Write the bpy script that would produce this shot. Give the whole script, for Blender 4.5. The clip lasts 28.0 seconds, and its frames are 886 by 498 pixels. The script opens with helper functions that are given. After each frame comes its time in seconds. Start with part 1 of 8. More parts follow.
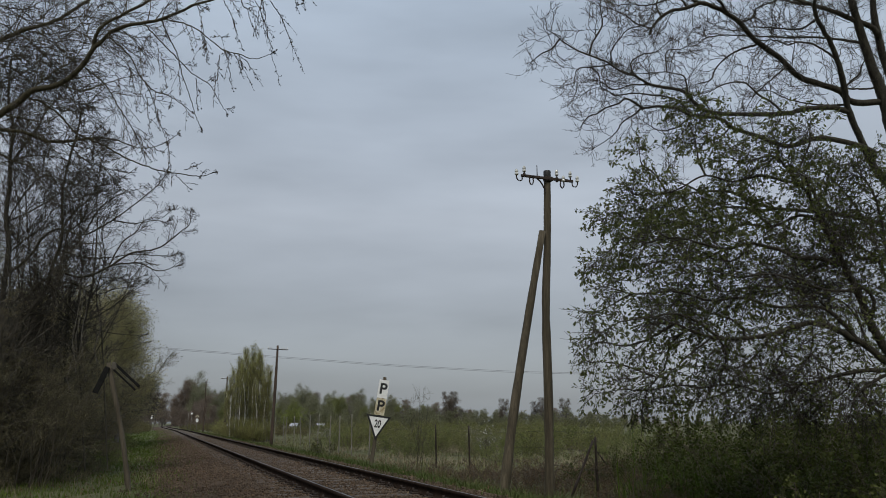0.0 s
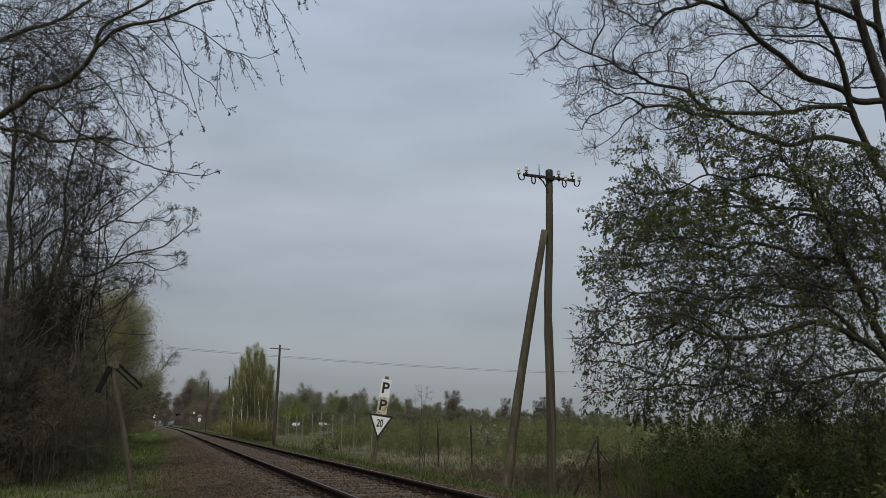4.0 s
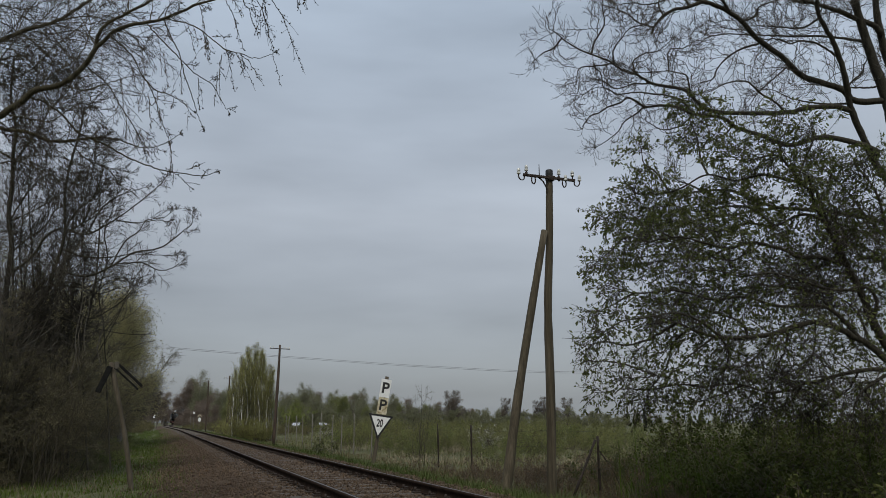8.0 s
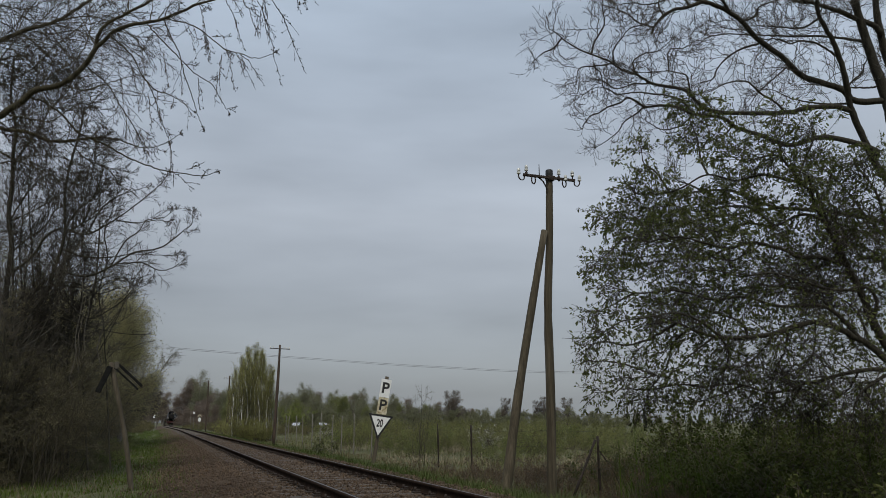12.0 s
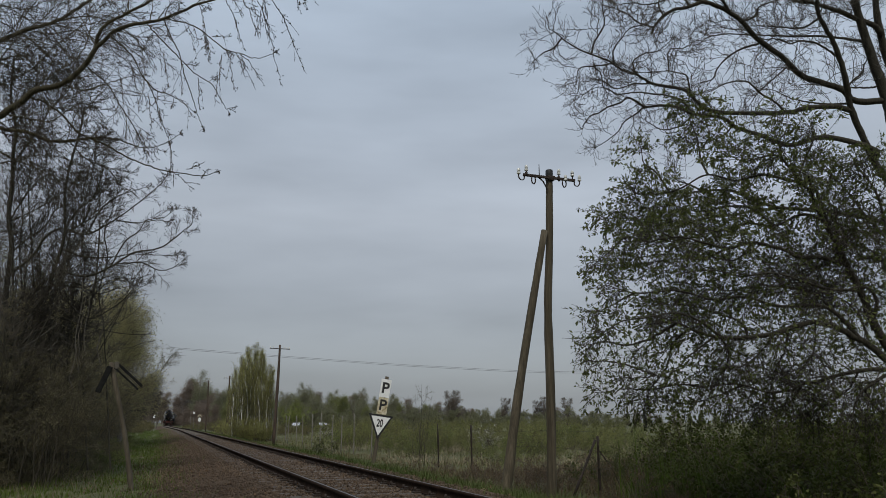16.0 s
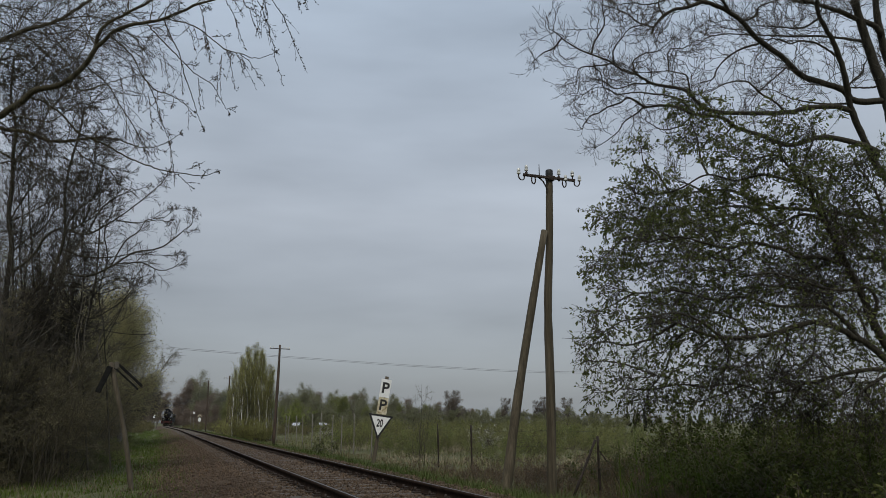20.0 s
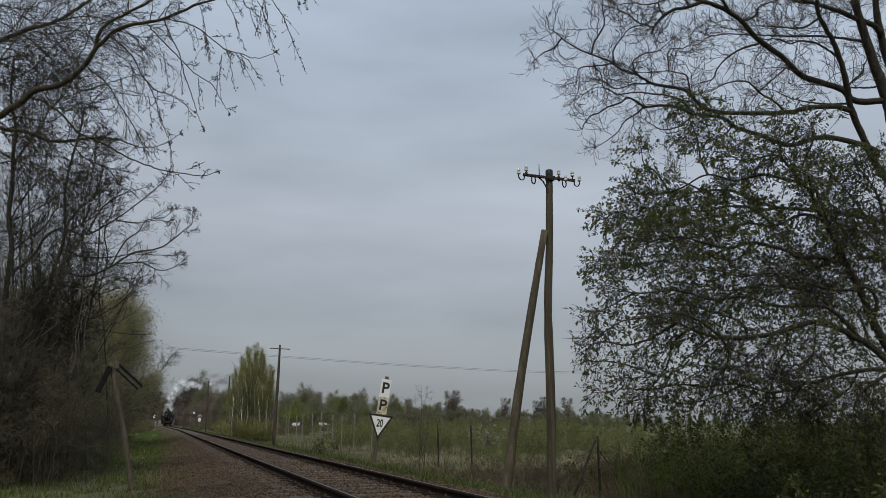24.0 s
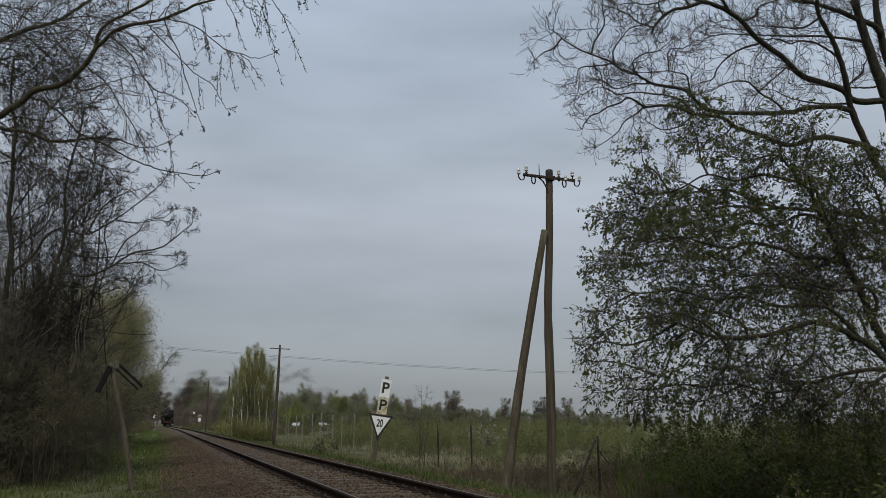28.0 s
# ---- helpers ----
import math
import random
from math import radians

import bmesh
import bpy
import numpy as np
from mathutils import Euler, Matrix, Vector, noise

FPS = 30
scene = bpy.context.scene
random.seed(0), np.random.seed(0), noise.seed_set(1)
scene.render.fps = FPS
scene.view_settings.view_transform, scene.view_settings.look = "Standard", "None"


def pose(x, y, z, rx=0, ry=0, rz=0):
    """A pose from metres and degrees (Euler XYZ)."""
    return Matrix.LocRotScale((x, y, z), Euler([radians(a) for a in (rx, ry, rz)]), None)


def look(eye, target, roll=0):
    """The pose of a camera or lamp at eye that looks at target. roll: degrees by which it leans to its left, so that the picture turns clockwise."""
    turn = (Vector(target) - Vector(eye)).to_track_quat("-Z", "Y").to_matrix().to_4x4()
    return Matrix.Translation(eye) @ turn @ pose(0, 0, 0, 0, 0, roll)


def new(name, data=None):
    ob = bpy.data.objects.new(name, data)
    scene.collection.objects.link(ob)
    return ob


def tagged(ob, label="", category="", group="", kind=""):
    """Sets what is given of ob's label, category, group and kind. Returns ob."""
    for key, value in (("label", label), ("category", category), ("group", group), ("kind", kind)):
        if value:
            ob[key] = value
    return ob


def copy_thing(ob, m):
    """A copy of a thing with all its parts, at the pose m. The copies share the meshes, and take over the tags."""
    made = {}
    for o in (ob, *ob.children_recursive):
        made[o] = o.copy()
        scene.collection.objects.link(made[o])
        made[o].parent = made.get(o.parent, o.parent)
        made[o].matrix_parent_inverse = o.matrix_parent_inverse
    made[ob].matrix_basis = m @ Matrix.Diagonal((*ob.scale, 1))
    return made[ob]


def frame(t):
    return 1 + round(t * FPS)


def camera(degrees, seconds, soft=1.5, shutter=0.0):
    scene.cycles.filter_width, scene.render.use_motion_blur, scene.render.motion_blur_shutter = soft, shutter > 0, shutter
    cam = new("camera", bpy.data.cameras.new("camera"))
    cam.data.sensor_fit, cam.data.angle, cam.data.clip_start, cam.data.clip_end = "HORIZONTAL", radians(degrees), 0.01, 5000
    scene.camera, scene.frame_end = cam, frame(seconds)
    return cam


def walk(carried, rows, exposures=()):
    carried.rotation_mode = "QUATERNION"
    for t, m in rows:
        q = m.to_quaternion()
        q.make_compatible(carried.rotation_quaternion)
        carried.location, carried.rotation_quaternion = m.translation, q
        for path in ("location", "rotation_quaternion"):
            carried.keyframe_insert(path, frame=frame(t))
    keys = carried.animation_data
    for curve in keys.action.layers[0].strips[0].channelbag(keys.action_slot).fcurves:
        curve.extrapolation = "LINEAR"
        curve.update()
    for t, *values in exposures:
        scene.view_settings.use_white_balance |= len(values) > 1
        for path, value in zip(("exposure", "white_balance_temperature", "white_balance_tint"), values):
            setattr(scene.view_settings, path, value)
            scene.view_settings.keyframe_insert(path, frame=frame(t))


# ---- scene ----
CAM = (0.0, 0.0, 1.45)
PITCH, AZIMUTH = 12.74, 19.79
cam = camera(60, 28.0, soft=0.8, shutter=0.5)
walk(cam, [
    (0.0, pose(*CAM, 90 + PITCH + 0.05, 0, -AZIMUTH - 0.16)),
    (0.1, pose(*CAM, 90 + PITCH + 0.01, 0, -AZIMUTH - 0.02)),
    (0.2, pose(*CAM, 90 + PITCH, 0, -AZIMUTH)),
    (0.5, pose(*CAM, 90 + PITCH, 0, -AZIMUTH)),
    (14.0, pose(*CAM, 90 + PITCH, 0, -AZIMUTH)),
    (28.0, pose(*CAM, 90 + PITCH, 0, -AZIMUTH)),
], exposures=[(0.0, 0.0), (28.0, 0.0)])


# ---- sky and sun ----
def make_world():
    world = bpy.data.worlds.new("sky")
    scene.world = world
    world.use_nodes = True
    nt = world.node_tree
    nt.nodes.clear()
    n = nt.nodes.new
    out, mixer = n("ShaderNodeOutputWorld"), n("ShaderNodeMixShader")
    clear, veil = n("ShaderNodeBackground"), n("ShaderNodeBackground")
    sky = n("ShaderNodeTexSky")
    sky.sky_type, sky.sun_disc = "NISHITA", False
    sky.sun_elevation, sky.sun_rotation = radians(42), radians(205)
    sky.air_density, sky.dust_density = 1.2, 2.0
    clear.inputs["Strength"].default_value = 0.085
    nt.links.new(sky.outputs["Color"], clear.inputs["Color"])
    co, sep, mapping = n("ShaderNodeTexCoord"), n("ShaderNodeSeparateXYZ"), n("ShaderNodeMapping")
    nt.links.new(co.outputs["Generated"], sep.inputs[0])
    # layered stratus: flat streaks that stretch sideways
    mapping.inputs["Scale"].default_value = (1.5, 1.5, 6.5)
    mapping.inputs["Location"].default_value = (3.1, 0.4, 1.0)
    nt.links.new(co.outputs["Generated"], mapping.inputs[0])
    noise_a = n("ShaderNodeTexNoise")
    noise_a.inputs["Scale"].default_value, noise_a.inputs["Detail"].default_value = 1.5, 4
    noise_a.inputs["Roughness"].default_value = 0.5
    nt.links.new(mapping.outputs[0], noise_a.inputs["Vector"])
    tint = n("ShaderNodeValToRGB")
    e = tint.color_ramp.elements
    e[0].position, e[0].color = 0.0, (0.262, 0.287, 0.31, 1)
    e[1].position, e[1].color = 0.62, (0.47, 0.57, 0.70, 1)
    m = e.new(0.14)
    m.color = (0.326, 0.355, 0.397, 1)
    m = e.new(0.26)
    m.color = (0.437, 0.479, 0.540, 1)
    nt.links.new(sep.outputs["Z"], tint.inputs[0])
    streak = n("ShaderNodeMapRange")
    streak.inputs["From Min"].default_value, streak.inputs["From Max"].default_value = 0.3, 0.7
    streak.inputs["To Min"].default_value, streak.inputs["To Max"].default_value = 0.83, 1.155
    nt.links.new(noise_a.outputs[0], streak.inputs[0])
    nt.links.new(tint.outputs[0], veil.inputs["Color"])
    nt.links.new(streak.outputs[0], veil.inputs["Strength"])
    mixer.inputs[0].default_value = 0.88
    nt.links.new(clear.outputs[0], mixer.inputs[1])
    nt.links.new(veil.outputs[0], mixer.inputs[2])
    nt.links.new(mixer.outputs[0], out.inputs["Surface"])
    lamp = bpy.data.lights.new("sun", "SUN")
    lamp.energy, lamp.angle, lamp.color = 1.8, radians(22), (1.0, 0.95, 0.87)
    sun = new("sun", lamp)
    sun.matrix_basis = look((0, 0, 60), (16, 34, 12))


make_world()


# ---- materials ----
def material(name, dark, mid, light, scale, rough=0.85, bump=0.3, fine=8.0, metal=0.0, island=0.0, stretch=(1, 1, 1), spec=0.3, lo=0.3, hi=0.7, through_light=0.0):
    """A surface of three base colours, mottled at two scales, with fine relief. island: how much single pieces differ in value."""
    m = bpy.data.materials.new(name)
    m.use_nodes = True
    nt = m.node_tree
    b = nt.nodes["Principled BSDF"]
    n = nt.nodes.new
    co, mp = n("ShaderNodeTexCoord"), n("ShaderNodeMapping")
    mp.inputs["Scale"].default_value = stretch
    nt.links.new(co.outputs["Object"], mp.inputs[0])
    big, small = n("ShaderNodeTexNoise"), n("ShaderNodeTexNoise")
    big.inputs["Scale"].default_value, big.inputs["Detail"].default_value = scale, 6
    small.inputs["Scale"].default_value, small.inputs["Detail"].default_value = scale * fine, 4
    nt.links.new(mp.outputs[0], big.inputs["Vector"])
    nt.links.new(mp.outputs[0], small.inputs["Vector"])
    mixn = n("ShaderNodeMath")
    mixn.operation = "MULTIPLY_ADD"
    mixn.inputs[1].default_value = 0.6
    nt.links.new(big.outputs[0], mixn.inputs[0])
    half = n("ShaderNodeMath")
    half.operation = "MULTIPLY"
    half.inputs[1].default_value = 0.4
    nt.links.new(small.outputs[0], half.inputs[0])
    nt.links.new(half.outputs[0], mixn.inputs[2])
    value = mixn.outputs[0]
    if island:
        geo, obj = n("ShaderNodeNewGeometry"), n("ShaderNodeObjectInfo")
        add = n("ShaderNodeMath")
        add.operation = "ADD"
        nt.links.new(geo.outputs["Random Per Island"], add.inputs[0])
        nt.links.new(obj.outputs["Random"], add.inputs[1])
        spread = n("ShaderNodeMapRange")
        spread.inputs["From Max"].default_value = 2.0
        spread.inputs["To Min"].default_value, spread.inputs["To Max"].default_value = -island, island
        nt.links.new(add.outputs[0], spread.inputs[0])
        total = n("ShaderNodeMath")
        total.operation = "ADD"
        nt.links.new(value, total.inputs[0])
        nt.links.new(spread.outputs[0], total.inputs[1])
        value = total.outputs[0]
    ramp = n("ShaderNodeValToRGB")
    e = ramp.color_ramp.elements
    e[0].position, e[0].color = lo, (*dark, 1)
    e[1].position, e[1].color = hi, (*light, 1)
    e.new((lo + hi) / 2).color = (*mid, 1)
    nt.links.new(value, ramp.inputs[0])
    nt.links.new(ramp.outputs[0], b.inputs["Base Color"])
    b.inputs["Roughness"].default_value, b.inputs["Metallic"].default_value = rough, metal
    b.inputs["Specular IOR Level"].default_value = spec
    if bump:
        bp = n("ShaderNodeBump")
        bp.inputs["Strength"].default_value, bp.inputs["Distance"].default_value = bump, 0.02
        nt.links.new(small.outputs[0], bp.inputs["Height"])
        nt.links.new(bp.outputs[0], b.inputs["Normal"])
    if through_light:
        tr, mx = n("ShaderNodeBsdfTranslucent"), n("ShaderNodeMixShader")
        nt.links.new(ramp.outputs[0], tr.inputs["Color"])
        mx.inputs[0].default_value = through_light
        out = nt.nodes["Material Output"]
        nt.links.new(b.outputs[0], mx.inputs[1])
        nt.links.new(tr.outputs[0], mx.inputs[2])
        nt.links.new(mx.outputs[0], out.inputs["Surface"])
    return m


def leaf_mat(name, dark, mid, light, thin=0.3, island=0.2):
    return material(name, dark, mid, light, 0.35, 0.6, 0.0, 6, island=island, through_light=thin, spec=0.1)


M = {
    "ground": material("meadow_soil", (0.048, 0.05, 0.019), (0.077, 0.078, 0.031), (0.125, 0.114, 0.055), 0.25, 0.95, 0.8, 14),
    "gravel_bed": material("track_bed_grit", (0.04056, 0.02736, 0.01764), (0.075, 0.05184, 0.03468), (0.138, 0.09936, 0.06792), 1.2, 0.95, 0.9, 20, spec=0.08),
    "stone": material("ballast_stone", (0.04656, 0.0324, 0.02268), (0.07656, 0.05412, 0.03756), (0.1572, 0.1162, 0.08292), 6, 0.9, 0.4, 6, island=0.2, spec=0.08),
    "rail_side": material("rusty_rail_steel", (0.011, 0.0075, 0.0055), (0.024, 0.015, 0.010), (0.045, 0.027, 0.018), 5, 0.95, 0.3, 8, spec=0.08),
    "rail_top": material("worn_rail_head", (0.056, 0.048, 0.044), (0.104, 0.096, 0.092), (0.16, 0.152, 0.144), 3, 0.5, 0.1, 8, metal=0.6, stretch=(6.4, 0.16, 6.4)),
    "sleeper": material("weathered_sleeper", (0.045, 0.035, 0.028), (0.085, 0.068, 0.055), (0.14, 0.12, 0.10), 2, 0.9, 0.6, 8, stretch=(0.6, 4, 4), island=0.1),
    "pole": material("weathered_pole_timber", (0.030, 0.0245, 0.015), (0.070, 0.057, 0.0355), (0.132, 0.109, 0.072), 3.0, 0.85, 0.6, 5, stretch=(4, 4, 0.25)),
    "pole_far": material("tarred_pole_timber", (0.03, 0.022, 0.016), (0.06, 0.042, 0.03), (0.10, 0.07, 0.05), 3.0, 0.85, 0.5, 5, stretch=(4, 4, 0.25)),
    "iron": material("rusted_iron", (0.02, 0.016, 0.013), (0.04, 0.03, 0.024), (0.075, 0.055, 0.04), 12, 0.7, 0.3, 4, metal=0.4),
    "porcelain": material("glazed_porcelain", (0.36, 0.36, 0.31), (0.62, 0.62, 0.57), (0.8, 0.8, 0.76), 14, 0.2, 0.05, 5, spec=0.6),
    "porcelain_grey": material("grey_porcelain", (0.06, 0.055, 0.05), (0.12, 0.115, 0.105), (0.22, 0.21, 0.20), 8, 0.4, 0.0, 5),
    "white_sign": material("white_enamel", (0.62, 0.62, 0.58), (0.76, 0.76, 0.73), (0.82, 0.82, 0.8), 5, 0.35, 0.05, 6, spec=0.5),
    "old_sign": material("stained_enamel", (0.22, 0.16, 0.07), (0.46, 0.40, 0.26), (0.62, 0.58, 0.44), 7, 0.6, 0.2, 5, lo=0.36, hi=0.6),
    "black_paint": material("black_paint", (0.012, 0.012, 0.012), (0.02, 0.02, 0.019), (0.035, 0.034, 0.032), 8, 0.5, 0.1, 5),
    "bark_dark": material("dark_bark", (0.02, 0.018, 0.013), (0.044, 0.039, 0.028), (0.088, 0.08, 0.056), 7, 0.95, 0.8, 5, stretch=(3, 3, 0.6)),
    "bark_green": material("algae_bark", (0.026, 0.022, 0.014), (0.056, 0.048, 0.028), (0.10, 0.09, 0.056), 6, 0.95, 0.8, 5, stretch=(3, 3, 0.6)),
    "bark_brown": material("thicket_bark", (0.0483, 0.0382, 0.0281), (0.0864, 0.07, 0.0523), (0.13, 0.107, 0.0813), 3, 0.95, 0.2, 5, island=0.2),
    "twig": material("fine_twigs", (0.052, 0.045, 0.034), (0.082, 0.072, 0.054), (0.122, 0.107, 0.082), 3, 0.9, 0.0, 5, island=0.15),
    "birch_bark": material("birch_bark", (0.115, 0.103, 0.092), (0.598, 0.575, 0.529), (0.805, 0.782, 0.736), 4, 0.8, 0.3, 4, stretch=(1.15, 1.15, 3.45), lo=0.33, hi=0.6),
    "leaf_cherry": leaf_mat("young_cherry_leaf", (0.055, 0.066, 0.021), (0.098, 0.113, 0.037), (0.168, 0.184, 0.068), 0.5),
    "leaf_birch": leaf_mat("young_birch_leaf", (0.2322, 0.2311, 0.07992), (0.3132, 0.3067, 0.1102), (0.405, 0.3856, 0.1544), 0.45),
    "leaf_willow": leaf_mat("young_willow_leaf", (0.128, 0.134, 0.042), (0.19, 0.196, 0.066), (0.256, 0.262, 0.103)),
    "leaf_bramble": leaf_mat("bramble_leaf", (0.034, 0.042, 0.009), (0.056, 0.069, 0.016), (0.1, 0.108, 0.034)),
    "leaf_dull": leaf_mat("dull_olive_leaf", (0.132, 0.124, 0.0575), (0.192, 0.177, 0.0851), (0.258, 0.236, 0.121)),
    # red and grey far-wood tints, paled to paint in the distance haze
    "leaf_red": leaf_mat("hazed_red_brown_bud", (0.1716, 0.132, 0.1012), (0.209, 0.1617, 0.1265), (0.253, 0.198, 0.1584), 0.45, island=0.08),
    "leaf_grey": leaf_mat("hazed_grey_brown_bud", (0.102, 0.0943, 0.0821), (0.123, 0.114, 0.1), (0.148, 0.135, 0.122), 0.4, island=0.08),
    "blossom": leaf_mat("white_blossom", (0.45, 0.46, 0.36), (0.62, 0.62, 0.54), (0.78, 0.78, 0.72)),
    "grass": leaf_mat("fresh_grass", (0.0414, 0.0626, 0.00935), (0.069, 0.0994, 0.0153), (0.11, 0.143, 0.0272)),
    "straw": leaf_mat("dry_grass", (0.13, 0.105, 0.06), (0.23, 0.19, 0.115), (0.34, 0.29, 0.19)),
    "reed": leaf_mat("pale_reed", (0.17, 0.14, 0.085), (0.27, 0.225, 0.145), (0.38, 0.32, 0.21)),
    "grass_lush": leaf_mat("lush_grass", (0.044, 0.07, 0.01), (0.07, 0.106, 0.016), (0.106, 0.144, 0.027)),
    "bud": material("brown_bud", (0.022, 0.018, 0.012), (0.042, 0.036, 0.022), (0.075, 0.066, 0.038), 9, 0.8, 0.0, 5, island=0.2),
    "dead_leaf": leaf_mat("dead_leaf", (0.07, 0.045, 0.025), (0.13, 0.085, 0.05), (0.21, 0.15, 0.09)),
    "wire": material("pale_wire", (0.16, 0.165, 0.175), (0.20, 0.205, 0.215), (0.25, 0.255, 0.265), 2, 0.6, 0.0, 4),
    "loco_black": material("sooty_black_steel", (0.008, 0.008, 0.009), (0.015, 0.015, 0.016), (0.03, 0.029, 0.029), 1.5, 0.6, 0.1, 6, spec=0.25),
    "loco_red": material("signal_red_paint", (0.036, 0.010, 0.009), (0.062, 0.014, 0.012), (0.09, 0.022, 0.019), 2, 0.5, 0.05, 6),
    "coach": material("coach_paint", (0.03, 0.035, 0.038), (0.055, 0.06, 0.062), (0.09, 0.095, 0.095), 1, 0.45, 0.05, 6),
    "coach_red": material("coach_dark_paint", (0.025, 0.027, 0.03), (0.04, 0.043, 0.048), (0.06, 0.064, 0.07), 1, 0.5, 0.05, 6),
    "glass": material("dark_window_glass", (0.02, 0.024, 0.028), (0.03, 0.035, 0.04), (0.05, 0.055, 0.06), 1, 0.08, 0.0, 4, spec=0.6),
    "grass_bank": leaf_mat("dull_bank_grass", (0.0396, 0.055, 0.0132), (0.0638, 0.0858, 0.022), (0.1012, 0.1188, 0.0396)),
    "meadow_blade": leaf_mat("olive_meadow_grass", (0.095, 0.10, 0.034), (0.145, 0.145, 0.055), (0.20, 0.19, 0.085)),
    # olive far-wood leaf, with the distance haze mixed into its colour
    "leaf_haze": leaf_mat("hazed_olive_wood", (0.1738, 0.1749, 0.1012), (0.2046, 0.2057, 0.121), (0.2376, 0.2376, 0.143), 0.5, island=0.08),
    "weathered_post": material("grey_weathered_post", (0.05, 0.044, 0.034), (0.095, 0.084, 0.066), (0.15, 0.135, 0.11), 3, 0.9, 0.5, 5, stretch=(4, 4, 0.3)),
    "old_post": material("brown_weathered_post", (0.045, 0.036, 0.024), (0.085, 0.07, 0.048), (0.13, 0.11, 0.08), 3, 0.9, 0.5, 5, stretch=(4, 4, 0.3)),
    "bark_shrub": material("shaded_shrub_stem", (0.044, 0.037, 0.026), (0.07, 0.059, 0.042), (0.104, 0.089, 0.064), 3, 0.95, 0.2, 5, island=0.12),
    # far bark and twigs, lightened to stand in for haze
    "bark_far": material("hazed_grey_twigs", (0.14, 0.124, 0.104), (0.179, 0.157, 0.134), (0.221, 0.197, 0.168), 1, 0.95, 0.0, 5, island=0.15),
    "twig_dark": material("dark_near_twigs", (0.034, 0.029, 0.024), (0.062, 0.053, 0.043), (0.1, 0.086, 0.07), 3, 0.9, 0.0, 5, island=0.15),
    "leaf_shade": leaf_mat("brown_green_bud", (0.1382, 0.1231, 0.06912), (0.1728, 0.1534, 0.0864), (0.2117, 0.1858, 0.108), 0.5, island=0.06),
    "leaf_spring": leaf_mat("bright_spring_leaf", (0.165, 0.192, 0.05), (0.215, 0.245, 0.068), (0.27, 0.3, 0.096)),
    "leaf_fresh": leaf_mat("fresh_shrub_leaf", (0.12, 0.14, 0.042), (0.174, 0.2, 0.063), (0.235, 0.257, 0.094), 0.4),
    "leaf_line": leaf_mat("brown_green_scrub_leaf", (0.126, 0.1176, 0.0504), (0.174, 0.1584, 0.072), (0.228, 0.204, 0.1008), 0.4, island=0.1),
    "tarred": material("tarred_board", (0.008, 0.008, 0.008), (0.014, 0.014, 0.013), (0.024, 0.023, 0.021), 8, 0.95, 0.2, 5, spec=0.05),
    "leaf_olive": leaf_mat("olive_spring_leaf", (0.2363, 0.2184, 0.105), (0.315, 0.2877, 0.1407), (0.4043, 0.3675, 0.1963), 0.55),
    # green far-wood leaf, its tone lifted for haze as well
    "leaf_wood_green": leaf_mat("hazed_wood_green", (0.162, 0.1771, 0.06696), (0.2009, 0.216, 0.08316), (0.2441, 0.2592, 0.1058), 0.5, island=0.08),
    "concrete": material("fence_concrete", (0.11, 0.10, 0.085), (0.18, 0.165, 0.14), (0.27, 0.25, 0.215), 4, 0.9, 0.4, 6),
    "car_white": material("white_car_paint", (0.34, 0.35, 0.36), (0.4, 0.41, 0.42), (0.48, 0.48, 0.49), 1, 0.25, 0.0, 4, spec=0.6),
    "tyre": material("tyre_rubber", (0.012, 0.012, 0.012), (0.02, 0.02, 0.02), (0.035, 0.035, 0.034), 5, 0.85, 0.2, 5),
}


def glow(name, color, strength):
    m = bpy.data.materials.new(name)
    m.use_nodes = True
    b = m.node_tree.nodes["Principled BSDF"]
    b.inputs["Emission Color"].default_value = (*color, 1)
    b.inputs["Emission Strength"].default_value = strength
    b.inputs["Base Color"].default_value = (*color, 1)
    return m


M["lamp_glow"] = glow("headlamp_glow", (0.22, 0.2, 0.17), 0.05)


# ---- mesh building ----
rng = np.random.default_rng(7)


def mesh_of(name, verts, faces, smooth=False):
    """A mesh from vertex and face arrays; faces all of one size."""
    verts, faces = np.asarray(verts, np.float32), np.asarray(faces, np.int32)
    me = bpy.data.meshes.new(name)
    k = faces.shape[1]
    me.vertices.add(len(verts))
    me.vertices.foreach_set("co", verts.ravel())
    me.loops.add(faces.size)
    me.loops.foreach_set("vertex_index", faces.ravel())
    me.polygons.add(len(faces))
    me.polygons.foreach_set("loop_start", np.arange(0, faces.size, k, dtype=np.int32))
    if smooth:
        me.polygons.foreach_set("use_smooth", np.ones(len(faces), bool))
    me.update(calc_edges=True)
    return me


def put(name, me, mat, parent=None, label=""):
    """Links a mesh as one object, as a part of parent if there is one."""
    if mat and not me.materials:
        me.materials.append(mat)
    ob = new(name, me)
    if parent:
        ob.parent = parent
    if label:
        ob["label"] = label
    return ob


def part(name, bm, mat, parent=None, label=""):
    me = bpy.data.meshes.new(name)
    bm.to_mesh(me)
    bm.free()
    return put(name, me, mat, parent, label)


def box_bm(size, at=(0, 0, 0), bevel=0.0, turn=None):
    bm = bmesh.new()
    bmesh.ops.create_cube(bm, size=1.0, matrix=Matrix.Diagonal((*size, 1)))
    if bevel:
        bmesh.ops.bevel(bm, geom=bm.edges[:], offset=bevel, segments=2, affect="EDGES", profile=0.5)
    bmesh.ops.transform(bm, matrix=Matrix.Translation(at) @ (turn or Matrix.Identity(4)), verts=bm.verts)
    return bm


